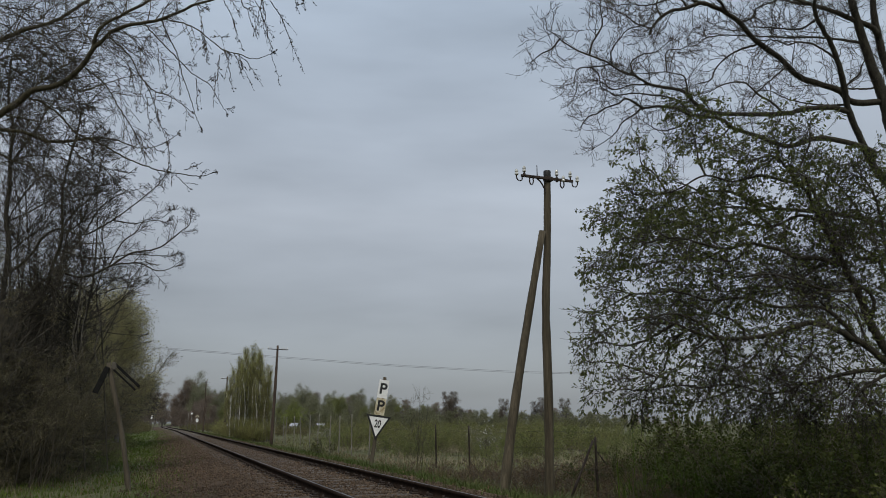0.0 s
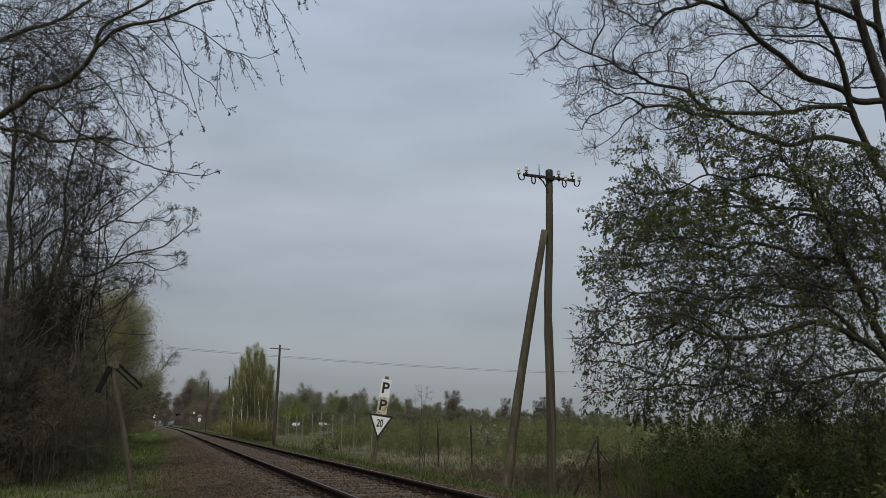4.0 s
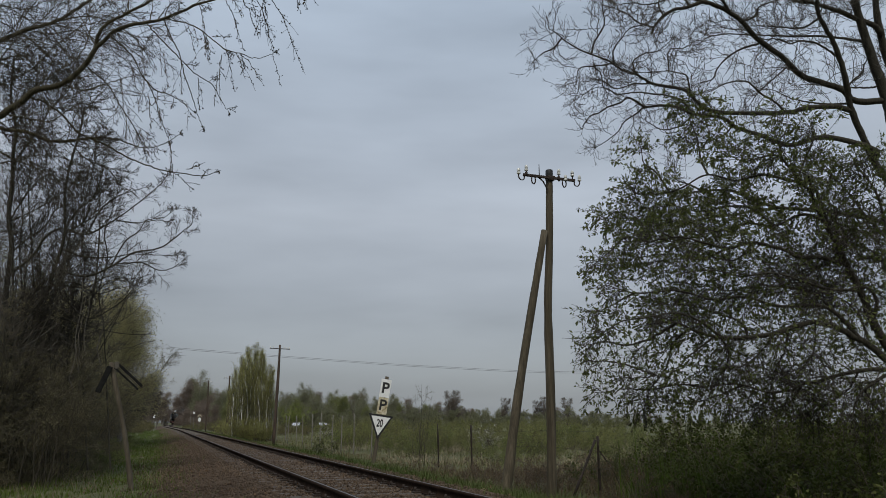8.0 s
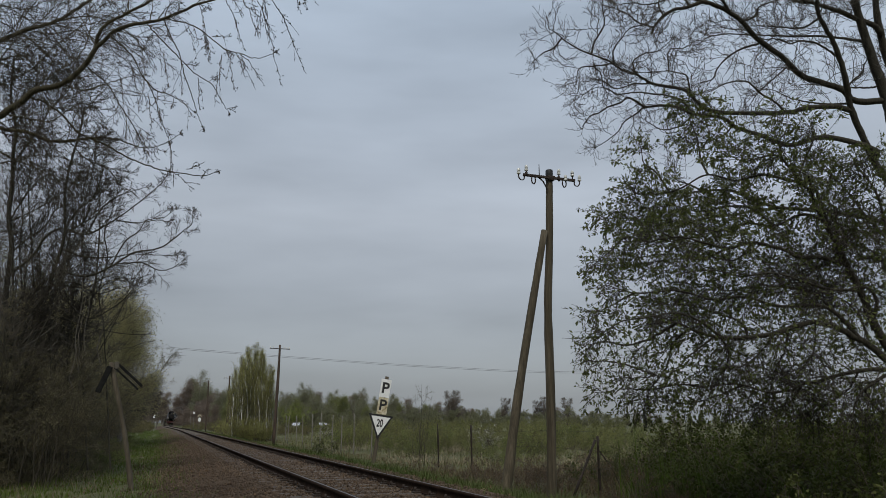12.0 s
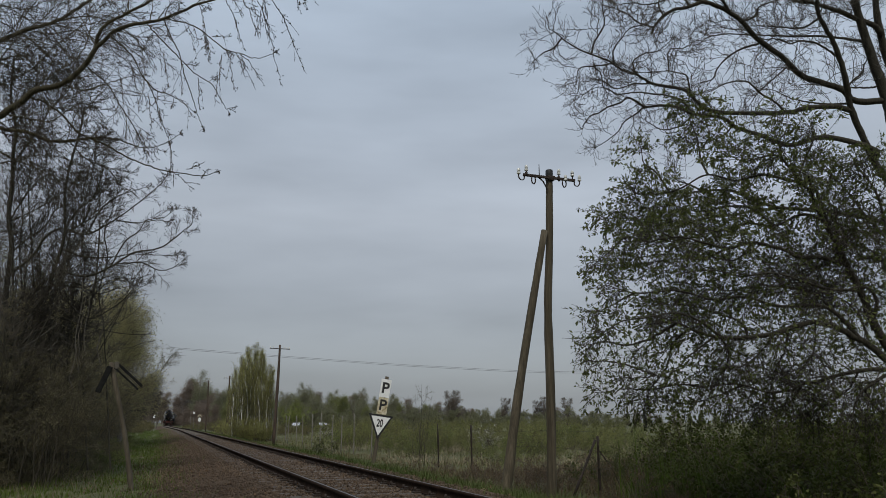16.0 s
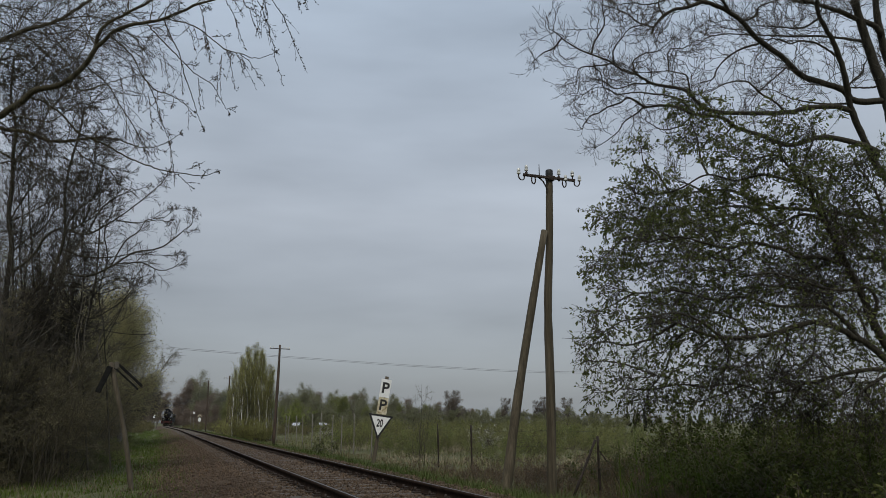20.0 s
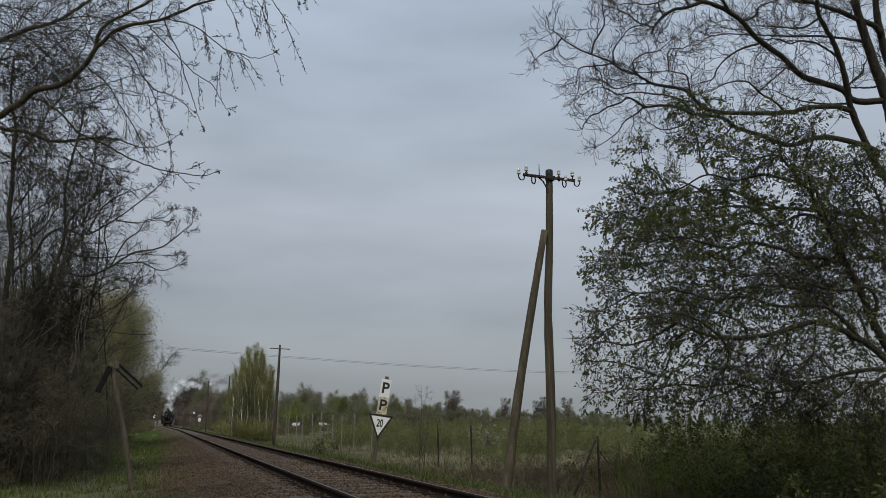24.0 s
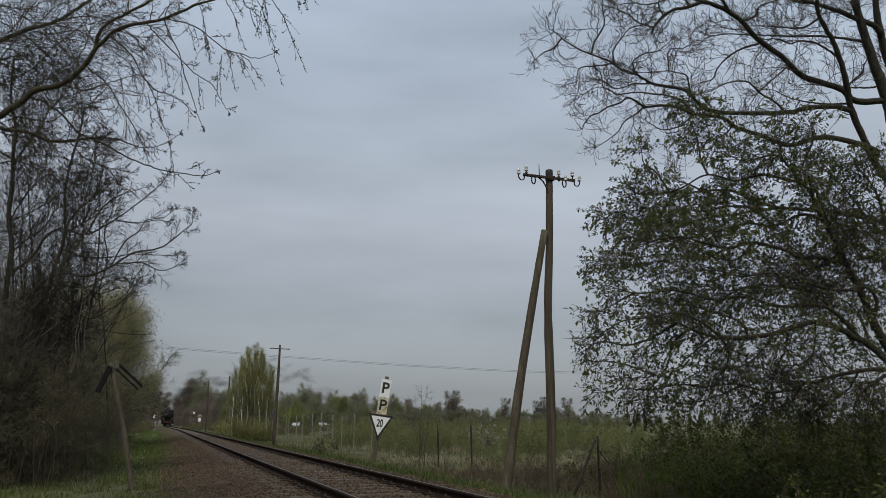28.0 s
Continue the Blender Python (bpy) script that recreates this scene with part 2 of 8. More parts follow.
def rod_bm(a, b, r0, r1=None, sides=12, bevel=0.0):
    """A closed tapered rod from a to b."""
    a, b = Vector(a), Vector(b)
    bm = bmesh.new()
    d = b - a
    bmesh.ops.create_cone(bm, cap_ends=True, segments=sides, radius1=r0, radius2=r0 if r1 is None else r1, depth=d.length)
    if bevel:
        rims = [e for e in bm.edges if abs(e.verts[0].co.z - e.verts[1].co.z) < 1e-6]
        bmesh.ops.bevel(bm, geom=rims, offset=bevel, segments=2, affect="EDGES", profile=0.5)
    bmesh.ops.transform(bm, matrix=Matrix.Translation((a + b) / 2) @ d.to_track_quat("Z", "Y").to_matrix().to_4x4(), verts=bm.verts)
    for f in bm.faces:
        f.smooth = len(f.verts) == 4
    return bm


def lathe_bm(profile, sides=16):
    """A turned body about z from pairs (radius, height)."""
    bm = bmesh.new()
    rings = [[bm.verts.new((r * math.cos(a), r * math.sin(a), z)) for a in np.arange(sides) * math.tau / sides] for r, z in profile]
    for lo, hi in zip(rings, rings[1:]):
        for i in range(sides):
            f = bm.faces.new((lo[i], lo[(i + 1) % sides], hi[(i + 1) % sides], hi[i]))
            f.smooth = True
    bm.faces.new(rings[0][::-1])
    bm.faces.new(rings[-1])
    return bm


def moved(bm, m):
    bmesh.ops.transform(bm, matrix=m, verts=bm.verts)
    return bm


def joined(*bms):
    """One bmesh out of several."""
    out = bmesh.new()
    for b in bms:
        me = bpy.data.meshes.new("tmp")
        b.to_mesh(me)
        b.free()
        out.from_mesh(me)
        bpy.data.meshes.remove(me)
    return out


def empty(name, m=None):
    ob = new(name)
    ob.empty_display_size = 0.2
    if m is not None:
        ob.matrix_basis = m
    return ob


def unit(v):
    return v / np.maximum(np.linalg.norm(v, axis=-1, keepdims=True), 1e-9)


def tube_arrays(P, R, sides=3):
    """Tapered tubes along the polylines P (n, k, 3) with radii R (n, k): vertices and quads."""
    n, k, _ = P.shape
    T = unit(np.gradient(P, axis=1))
    ref = np.where(np.abs(T[:, :1, 2:3]) > 0.8, np.array([1.0, 0, 0]), np.array([0, 0, 1.0]))
    U = unit(np.cross(T, np.broadcast_to(ref, T.shape)))
    V = np.cross(T, U)
    a = np.arange(sides) * (2 * np.pi / sides)
    ring = P[:, :, None] + R[:, :, None, None] * (np.cos(a)[:, None] * U[:, :, None] + np.sin(a)[:, None] * V[:, :, None])
    idx = np.arange(n * k * sides).reshape(n, k, sides)
    nxt = np.roll(idx, -1, axis=2)
    quads = np.stack([idx[:, :-1], nxt[:, :-1], nxt[:, 1:], idx[:, 1:]], -1)
    return ring.reshape(-1, 3), quads.reshape(-1, 4)


def stack(pieces):
    """Vertex and face arrays of several pieces as one."""
    vs, fs, off = [], [], 0
    for v, f in pieces:
        vs.append(v)
        fs.append(f + off)
        off += len(v)
    return np.concatenate(vs), np.concatenate(fs)


def spline(points, k, wiggle=0.0):
    """A smooth polyline of k points through the given ones."""
    p = np.array(points, float)
    p = np.vstack([2 * p[0] - p[1], p, 2 * p[-1] - p[-2]])
    u = np.linspace(0, len(p) - 3 - 1e-6, k)
    i = u.astype(int)
    f = (u - i)[:, None]
    a, b, c, d = p[i], p[i + 1], p[i + 2], p[i + 3]
    q = 0.5 * (2 * b + (c - a) * f + (2 * a - 5 * b + 4 * c - d) * f**2 + (3 * b - a - 3 * c + d) * f**3)
    if wiggle:
        w = rng.normal(0, wiggle, q.shape)
        w[0] = 0
        q = q + w
    return q


def spawn(P, R, count, span=(0.2, 1.0), length=(0.3, 0.6), angle=(30, 65), k=5, lift=0.0, jitter=0.12, thin=0.6, tip=0.0015, taper=0.5, absolute=False, cap=9.0):
    """Side shoots along the polylines: count of them on each, with polylines and radii like their parents. lift: how far they turn
    up (or droop) on their way."""
    n, kp, _ = P.shape
    N = n * count
    who = np.repeat(np.arange(n), count)
    t = rng.uniform(span[0], span[1], N)
    u = t * (kp - 1)
    i = np.minimum(u.astype(int), kp - 2)
    f = (u - i)[:, None]
    base = P[who, i] * (1 - f) + P[who, i + 1] * f
    tan = unit(P[who, i + 1] - P[who, i])
    r0 = (R[who, i] * (1 - f[:, 0]) + R[who, i + 1] * f[:, 0]) * thin
    L = np.linalg.norm(np.diff(P, axis=1), axis=2).sum(1)[who]
    ln = rng.uniform(*length, N) * (1.0 if absolute else L) * (1.2 - 0.8 * t)
    ln = np.minimum(ln, cap * L * rng.uniform(0.6, 1.0, N)) if cap < 9 else ln
    side = unit(np.cross(tan, rng.normal(size=(N, 3))))
    a = np.radians(rng.uniform(*angle, N))[:, None]
    d = np.cos(a) * tan + np.sin(a) * side
    pts = [base]
    step = (ln / (k - 1))[:, None]
    for _ in range(k - 1):
        d = unit(d + rng.normal(0, jitter, (N, 3)) + np.array([0, 0, lift]))
        pts.append(pts[-1] + d * step)
    Q = np.stack(pts, 1)
    rad = np.maximum(r0[:, None] * np.linspace(1, taper * 0.5, k)[None], tip)
    return Q, rad


def leaves_on(P, count, size, span=(0.2, 1.0), spread=0.02, droop=0.0, shape=0.45, fold=0.25):
    """Folded pointed leaves along the polylines: vertices and quads (two a leaf)."""
    n, kp, _ = P.shape
    N = n * count
    who = np.repeat(np.arange(n), count)
    u = rng.uniform(*span, N) * (kp - 1)
    i = np.minimum(u.astype(int), kp - 2)
    f = (u - i)[:, None]
    base = P[who, i] * (1 - f) + P[who, i + 1] * f + rng.normal(0, spread, (N, 3))
    d = unit(unit(P[who, i + 1] - P[who, i]) * 0.6 + rng.normal(0, 0.6, (N, 3)) + np.array([0, 0, -droop]))
    s = unit(np.cross(d, rng.normal(size=(N, 3))))
    up = np.cross(d, s)
    ln = (size * rng.uniform(0.6, 1.25, N))[:, None]
    w = ln * shape * 0.5
    mid = base + d * ln * 0.5
    tipv = base + d * ln
    left, right = mid + s * w + up * w * fold, mid - s * w + up * w * fold
    v = np.stack([base, left, tipv, right], 1).reshape(-1, 3)
    q = np.arange(N * 4).reshape(N, 4)
    return v, q


# ---- the lie of the land ----
GAUGE_HALF, RAIL_TOP, BED_TOP = 0.742, 0.58, 0.42


def track_x(y):
    """The middle of the track: straight, a slight kink, then a long curve to the east."""
    y = np.asarray(y, float)
    s = np.clip((y - 95) / 115, 0, 1)
    return 3.01 - 1.3 * s * s * (3 - 2 * s) + np.where(y > 225, 0.0195 * (np.hypot(y - 243, 9) + y - 243) - 0.04, 0) + np.where(y > 350, (y - 350) ** 2 / 1500, 0)


def ground_z(x, y):
    """The height of the ground: a low bank under the track, a verge to the west, a sunken meadow to the east."""
    d = np.asarray(x, float) - (track_x(y) - 3.01)
    xs = [-400, -30, -9, -3, -0.4, 0.5, 1.3, 4.9, 6.0, 7.3, 8.6, 30, 400]
    zs = [0.3, 0.3, 0.32, 0.22, 0.2, 0.30, 0.40, 0.40, 0.1, -0.12, -0.10, -0.05, -0.05]
    return np.interp(d, xs, zs)


def make_ground():
    xs = np.unique(np.concatenate([-np.geomspace(12, 3000, 22), np.arange(-11, 13, 0.4), np.geomspace(13, 3000, 30)]))
    ys = np.unique(np.concatenate([-np.geomspace(1, 1500, 12), np.arange(0, 60, 0.8), np.geomspace(60, 4500, 46)]))
    X, Y = np.meshgrid(xs, ys)
    fall = np.exp(-(((X - 3) / 150) ** 2)) * np.where(np.abs(Y) < 900, 1, 0)
    X = X + (track_x(np.clip(Y, 0, 520)) - 3.01) * fall
    Z = ground_z(X, np.clip(Y, 0, 520))
    D = X - (track_x(np.clip(Y, 0, 520)) - 3.01)
    near = (np.hypot(X, Y) < 300) & ((D < -0.3) | (D > 5.3))
    Z = Z + near * (rng.normal(0, 0.025, Z.shape))
    n, m = X.shape
    i = np.arange(n * m).reshape(n, m)
    q = np.stack([i[:-1, :-1], i[:-1, 1:], i[1:, 1:], i[1:, :-1]], -1).reshape(-1, 4)
    ob = put("ground", mesh_of("ground", np.stack([X, Y, Z], -1).reshape(-1, 3), q, True), M["ground"])
    tagged(ob, "rough spring meadow and grassy verge beside the railway", "ground", kind="structure")
    # the grit strip under the track
    ys = np.unique(np.concatenate([np.arange(-10, 60, 0.5), np.arange(60, 520, 4)]))
    off = np.array([-0.15, 0.1, 0.5, 0.9, 1.3, 1.8, 2.3, 3.0, 3.7, 4.3, 4.6, 4.8, 5.0])
    Y, O = np.meshgrid(ys, off, indexing="ij")
    O = O + (rng.normal(0, 0.07, Y.shape) * ((O < 0) | (O > 4.9)))
    X = O + track_x(Y) - 3.01
    Z = ground_z(X, Y) + 0.018 + rng.normal(0, 0.006, X.shape) - 0.07 * ((O < 0) | (O > 4.9))
    n, m = X.shape
    i = np.arange(n * m).reshape(n, m)
    q = np.stack([i[:-1, :-1], i[:-1, 1:], i[1:, 1:], i[1:, :-1]], -1).reshape(-1, 4)
    ob = put("track_bed", mesh_of("track_bed", np.stack([X, Y, Z], -1).reshape(-1, 3), q, True), M["gravel_bed"])
    tagged(ob, "brown trodden ballast bed under the single track", "track bed", kind="structure")


make_ground()


def make_track():
    track = empty("railway_track", pose(0, 0, 0))
    tagged(track, "single rusty railway track on worn ballast", "railway track", kind="structure")
    ys = np.concatenate([np.arange(-12, 60, 3.0), np.arange(60, 520, 4.0)])
    dx = np.gradient(track_x(ys), ys)
    along = unit(np.stack([dx, np.ones_like(ys)], 1))
    across = np.stack([along[:, 1], -along[:, 0]], 1)
    # foot, web and head
    prof = np.array([(-0.0625, 0), (-0.0625, 0.012), (-0.012, 0.03), (-0.008, 0.10), (-0.034, 0.112), (-0.035, 0.138), (-0.028, 0.149), (-0.008, 0.1495),
                     (0.018, 0.1495), (0.028, 0.149), (0.035, 0.138), (0.034, 0.112), (0.008, 0.10), (0.012, 0.03), (0.0625, 0.012), (0.0625, 0)])
    for side in (-1, 1):
        c = np.stack([track_x(ys), ys], 1) + across * side * (GAUGE_HALF)
        V = np.zeros((len(ys), len(prof), 3))
        V[:, :, :2] = c[:, None] + across[:, None] * prof[None, :, :1]
        V[:, :, 2] = RAIL_TOP - 0.149 + prof[None, :, 1]
        i = np.arange(len(ys) * len(prof)).reshape(len(ys), -1)
        j = np.roll(i, -1, 1)
        q = np.stack([i[:-1], j[:-1], j[1:], i[1:]], -1).reshape(-1, 4)
        me = mesh_of("rail", V.reshape(-1, 3), q)
        me.materials.append(M["rail_side"])
        me.materials.append(M["rail_top"])
        idx = np.zeros(len(q), np.int32).reshape(len(ys) - 1, -1)
        idx[:, 7] = 1
        me.polygons.foreach_set("material_index", idx.ravel())
        put("rail", me, None, track, "rusty rail with a bright worn head")
    # sleepers with their rail fastenings
    bm = box_bm((2.55, 0.26, 0.16), bevel=0.015)
    sleeper_mesh = bpy.data.meshes.new("sleeper")
    bm.to_mesh(sleeper_mesh)
    bm.free()
    fast = joined(box_bm((0.11, 0.15, 0.025), (0, 0, 0.012), 0.004), rod_bm((0.015, 0, 0.02), (0.015, 0, 0.085), 0.02, 0.017, 6),
                  box_bm((0.07, 0.08, 0.028), (-0.02, 0, 0.04), 0.004))
    fast_mesh = bpy.data.meshes.new("rail_fastening")
    fast.to_mesh(fast_mesh)
    fast.free()
    far = []
    base_v = np.array([v.co for v in sleeper_mesh.vertices])
    y, count = -9.49, 0
    while y < 500:
        x = float(track_x(y))
        turn = -math.degrees(math.atan(float(track_x(y + 1) - track_x(y - 1)) / 2))
        if count < 225:
            s = put("sleeper", sleeper_mesh, M["sleeper"], track)
            s.matrix_basis = pose(x + rng.normal(0, 0.015), y, 0.428 - 0.08 + rng.normal(0, 0.004), 0, 0, turn + rng.normal(0, 0.5))
            if 20 < count < 84:
                for side in (-1, 1):
                    for inner in (-1, 1):
                        f = put("rail_fastening", fast_mesh, M["iron"], s)
                        f.matrix_basis = pose(side * GAUGE_HALF + inner * 0.1, 0, 0.081, 0, 0, 0 if inner > 0 else 180)
        else:
            far.append((base_v[:, 0:3] + (x, y, 0.348)))
        y += 0.63
        count += 1
    faces = [list(p.vertices) for p in sleeper_mesh.polygons]
    me = bpy.data.meshes.new("far_sleepers")
    k = len(base_v)
    me.from_pydata(np.concatenate(far).tolist(), [], [[a + k * i for a in f] for i in range(len(far)) for f in faces])
    tagged(put("far_sleepers", me, M["sleeper"], track), kind="stuff")


make_track()


def stones(n, place, size):
    """Angular stones: place(n) gives positions; joined arrays."""
    p = place(n)
    corner = np.array([(x, y, z) for x in (-1, 1) for y in (-1, 1) for z in (-1, 1)], float)
    v = corner[None] * rng.uniform(0.55, 1.2, (n, 8, 3)) * (size * np.exp(rng.normal(0, 0.35, (n, 1, 1))) * 0.5)
    q = unit(rng.normal(size=(n, 4)))
    w, x, y, z = q.T
    Rm = np.stack([1 - 2 * (y * y + z * z), 2 * (x * y - z * w), 2 * (x * z + y * w), 2 * (x * y + z * w), 1 - 2 * (x * x + z * z), 2 * (y * z - x * w),
                   2 * (x * z - y * w), 2 * (y * z + x * w), 1 - 2 * (x * x + y * y)], -1).reshape(n, 3, 3)
    v = np.einsum("nij,nkj->nki", Rm, v) + p[:, None]
    f = np.array([(0, 1, 3, 2), (4, 6, 7, 5), (0, 4, 5, 1), (2, 3, 7, 6), (0, 2, 6, 4), (1, 5, 7, 3)])
    return v.reshape(-1, 3), (np.arange(n)[:, None, None] * 8 + f).reshape(-1, 4)


def make_ballast():
    def place(n):
        y = np.where(rng.uniform(0, 1, n) < 0.2, rng.uniform(-9, 6.5, n), 6.5 * np.exp(rng.uniform(0, 2.35, n)))
        d = np.where(rng.uniform(0, 1, n) < 0.06, rng.uniform(-0.6, 0.3, n), rng.uniform(0.1, 4.75, n))
        d = np.where(np.abs(np.abs(d - 3.01) - GAUGE_HALF) < 0.1, d + 0.22, d)
        x = d + track_x(y) - 3.01
        return np.stack([x, y, ground_z(x, y) + 0.022 + np.abs(rng.normal(0, 0.008, n))], 1)

    ob = put("ballast", mesh_of("ballast", *stones(52000, place, 0.018)), M["stone"])
    tagged(ob, "loose brown-grey ballast stones between and beside the rails", "ballast", kind="stuff")


make_ballast()


# ---- poles, signs, fence ----
def insulator_bm(h=0.13, r=0.042):
    return lathe_bm([(r * 0.75, 0), (r, 0.008), (r, h * 0.28), (r * 0.7, h * 0.36), (r * 0.7, h * 0.42), (r * 0.95, h * 0.5), (r * 0.85, h * 0.78),
                     (r * 0.62, h * 0.84), (r * 0.7, h * 0.92), (r * 0.45, h)], 14)


def bent_rod_bm(points, r, sides=6, k=14):
    v, q = tube_arrays(spline(points, k)[None], np.full((1, k), r), sides)
    bm = bmesh.new()
    vs = [bm.verts.new(p) for p in v]
    for f in q:
        bm.faces.new([vs[i] for i in f]).smooth = True
    bm.faces.new(vs[:sides])
    bm.faces.new(vs[-sides:][::-1])
    return bm


def shaft_bm(points, r0, r1, k=14, sides=16, rough=0.004):
    """A round timber with a slight bow and uneven girth, closed at both ends."""
    P = spline(points, k)
    v, q = tube_arrays(P[None], (np.linspace(r0, r1, k) + rng.normal(0, rough, k))[None], sides)
    bm = bmesh.new()
    vs = [bm.verts.new(p) for p in v]
    for f in q:
        bm.faces.new([vs[i] for i in f]).smooth = True
    bm.faces.new(vs[:sides])
    bm.faces.new(vs[-sides:][::-1])
    bmesh.ops.recalc_face_normals(bm, faces=bm.faces)
    return bm


def near_pole():
    ob = empty("telegraph_pole", pose(7.375, 14.17, -0.05))
    tagged(ob, "weathered timber telegraph pole with a bracing strut and porcelain insulators", "pole", "telegraph poles")
    pole = part("pole", shaft_bm([(0, 0, -0.3), (0.035, -0.02, 2.0), (0.03, -0.03, 3.8), (0.10, -0.05, 5.2), (0.14, -0.07, 6.8)], 0.102, 0.07, 20), M["pole"], ob)
    part("pole_cap", lathe_bm([(0.076, 6.66), (0.08, 6.67), (0.08, 6.80), (0.074, 6.82), (0.03, 6.83)], 14), M["black_paint"], pole, "dark pole top").matrix_basis = pose(0.137, -0.07, 0)
    part("strut", shaft_bm([(-1.25, -0.42, -0.3), (-0.905, -0.32, 1.6), (-0.505, -0.2, 3.4), (-0.055, -0.14, 5.44)], 0.10, 0.072, 18), M["pole"], ob, "brown timber strut leaning against the pole")
    zc = 6.62
    cross = part("crossarm", joined(box_bm((1.24, 0.05, 0.055), (0.09, -0.16, zc), 0.006), box_bm((0.16, 0.12, 0.1), (0.137, -0.12, zc), 0.01),
                                    rod_bm((-0.455, -0.16, zc - 0.02), (-0.455, -0.16, zc + 0.06), 0.03, None, 8), rod_bm((0.32, -0.16, zc - 0.05), (0.32, -0.16, zc + 0.06), 0.028, None, 8)), M["iron"], ob, "rusty iron crossarm")
    part("brace", bent_rod_bm([(-0.16, -0.15, zc - 0.02), (-0.06, -0.15, zc - 0.1), (0.055, -0.14, zc - 0.28)], 0.016), M["iron"], cross)
    part("spike", rod_bm((-0.15, -0.16, zc), (-0.15, -0.16, zc + 0.27), 0.012, 0.008, 8), M["iron"], cross)
    part("pole_collar", moved(lathe_bm([(0.082, 0), (0.088, 0.01), (0.088, 0.05), (0.082, 0.06)], 14), pose(0.137, -0.065, zc - 0.03)), M["iron"], cross, "iron band round the pole top")
    body = bpy.data.meshes.new("insulator")
    b = insulator_bm(0.13, 0.04)
    b.to_mesh(body)
    b.free()
    for dx in (-0.455, 0.32, 0.65):
        ins = put("insulator", body, M["porcelain"], ob, "white porcelain insulator")
        ins.matrix_basis = pose(dx, -0.16, zc + 0.09)
        part("pin", rod_bm((0, 0, -0.09), (0, 0, 0.02), 0.014, None, 8), M["iron"], ins)
        part("wire_groove", moved(lathe_bm([(0.031, 0), (0.033, 0.006), (0.031, 0.012)], 14), pose(0, 0, 0.05)), M["porcelain_grey"], ins, "dark band in the groove")
    for dx, s in ((-0.635, -1), (0.82, 1)):
        ins = put("insulator", body, M["porcelain"], ob, "white porcelain insulator on a hook")
        ins.matrix_basis = pose(dx, -0.16, zc + 0.0)
        part("hook", bent_rod_bm([(0, 0, 0.02), (0, 0, -0.06), (-s * 0.05, 0, -0.12), (-s * 0.12, 0, -0.1), (-s * 0.13, 0, 0.0)], 0.014), M["iron"], ins)
    ins = put("insulator", body, M["porcelain_grey"], ob, "grey insulator below the arm")
    ins.matrix_basis = pose(0.445, -0.22, zc - 0.05)
    for dx in (-0.30, 0.435):
        part("wire_loop", bent_rod_bm([(dx - 0.03, -0.18, zc), (dx - 0.045, -0.18, zc - 0.12), (dx, -0.18, zc - 0.19), (dx + 0.045, -0.18, zc - 0.12), (dx + 0.03, -0.18, zc)], 0.014), M["iron"], ob)


def far_pole(x, y, h, r, lean):
    ob = empty("telegraph_pole", pose(x, y, float(ground_z(x, y)) - 0.05, 0, lean, 0))
    tagged(ob, "dark tarred telegraph pole with a short crossarm and no wires", "pole", "telegraph poles")
    part("pole", shaft_bm([(0, 0, -0.2), (0.02, 0, h * 0.5), (0, 0, h)], r, r * 0.62, 8, 10), M["pole_far"], ob)
    part("crossarm", box_bm((1.3, 0.05, 0.045), (0, -0.1, h - 0.26), 0.006), M["iron"], ob)
    for dx in (-0.62, -0.44, 0.28, 0.44, 0.62):
        part("insulator", moved(insulator_bm(0.11, 0.034), pose(dx, -0.1, h - 0.23)), M["porcelain"], ob)


near_pole()
far_pole(6.95, 51.5, 6.56, 0.115, 1.2)
far_pole(6.95, 89.7, 6.65, 0.115, 0)
far_pole(6.8, 128.8, 8.1, 0.12, 0)


def letters(text, size, bold):
    cu = bpy.data.curves.new("letters", "FONT")
    cu.body, cu.size, cu.extrude, cu.offset = text, size, 0.001, bold
    cu.align_x, cu.align_y = "CENTER", "CENTER"
    ob = bpy.data.objects.new("letters", cu)
    scene.collection.objects.link(ob)
    bpy.context.view_layer.update()
    me = bpy.data.meshes.new_from_object(ob)
    bpy.data.objects.remove(ob)
    return me


def plate_bm(outline, t, bevel=0.0):
    """A flat plate of that outline in x, z, facing -y."""
    bm = bmesh.new()
    front = [bm.verts.new((x, -t / 2, z)) for x, z in outline]
    back = [bm.verts.new((x, t / 2, z)) for x, z in outline]
    bm.faces.new(front)
    bm.faces.new(back[::-1])
    for i in range(len(outline)):
        j = (i + 1) % len(outline)
        bm.faces.new((front[j], front[i], back[i], back[j]))
    bmesh.ops.recalc_face_normals(bm, faces=bm.faces)
    return bm


def board(w, z0, z1):
    return plate_bm([(-w / 2, z0), (w / 2, z0), (w / 2, z1), (-w / 2, z1)], 0.008)


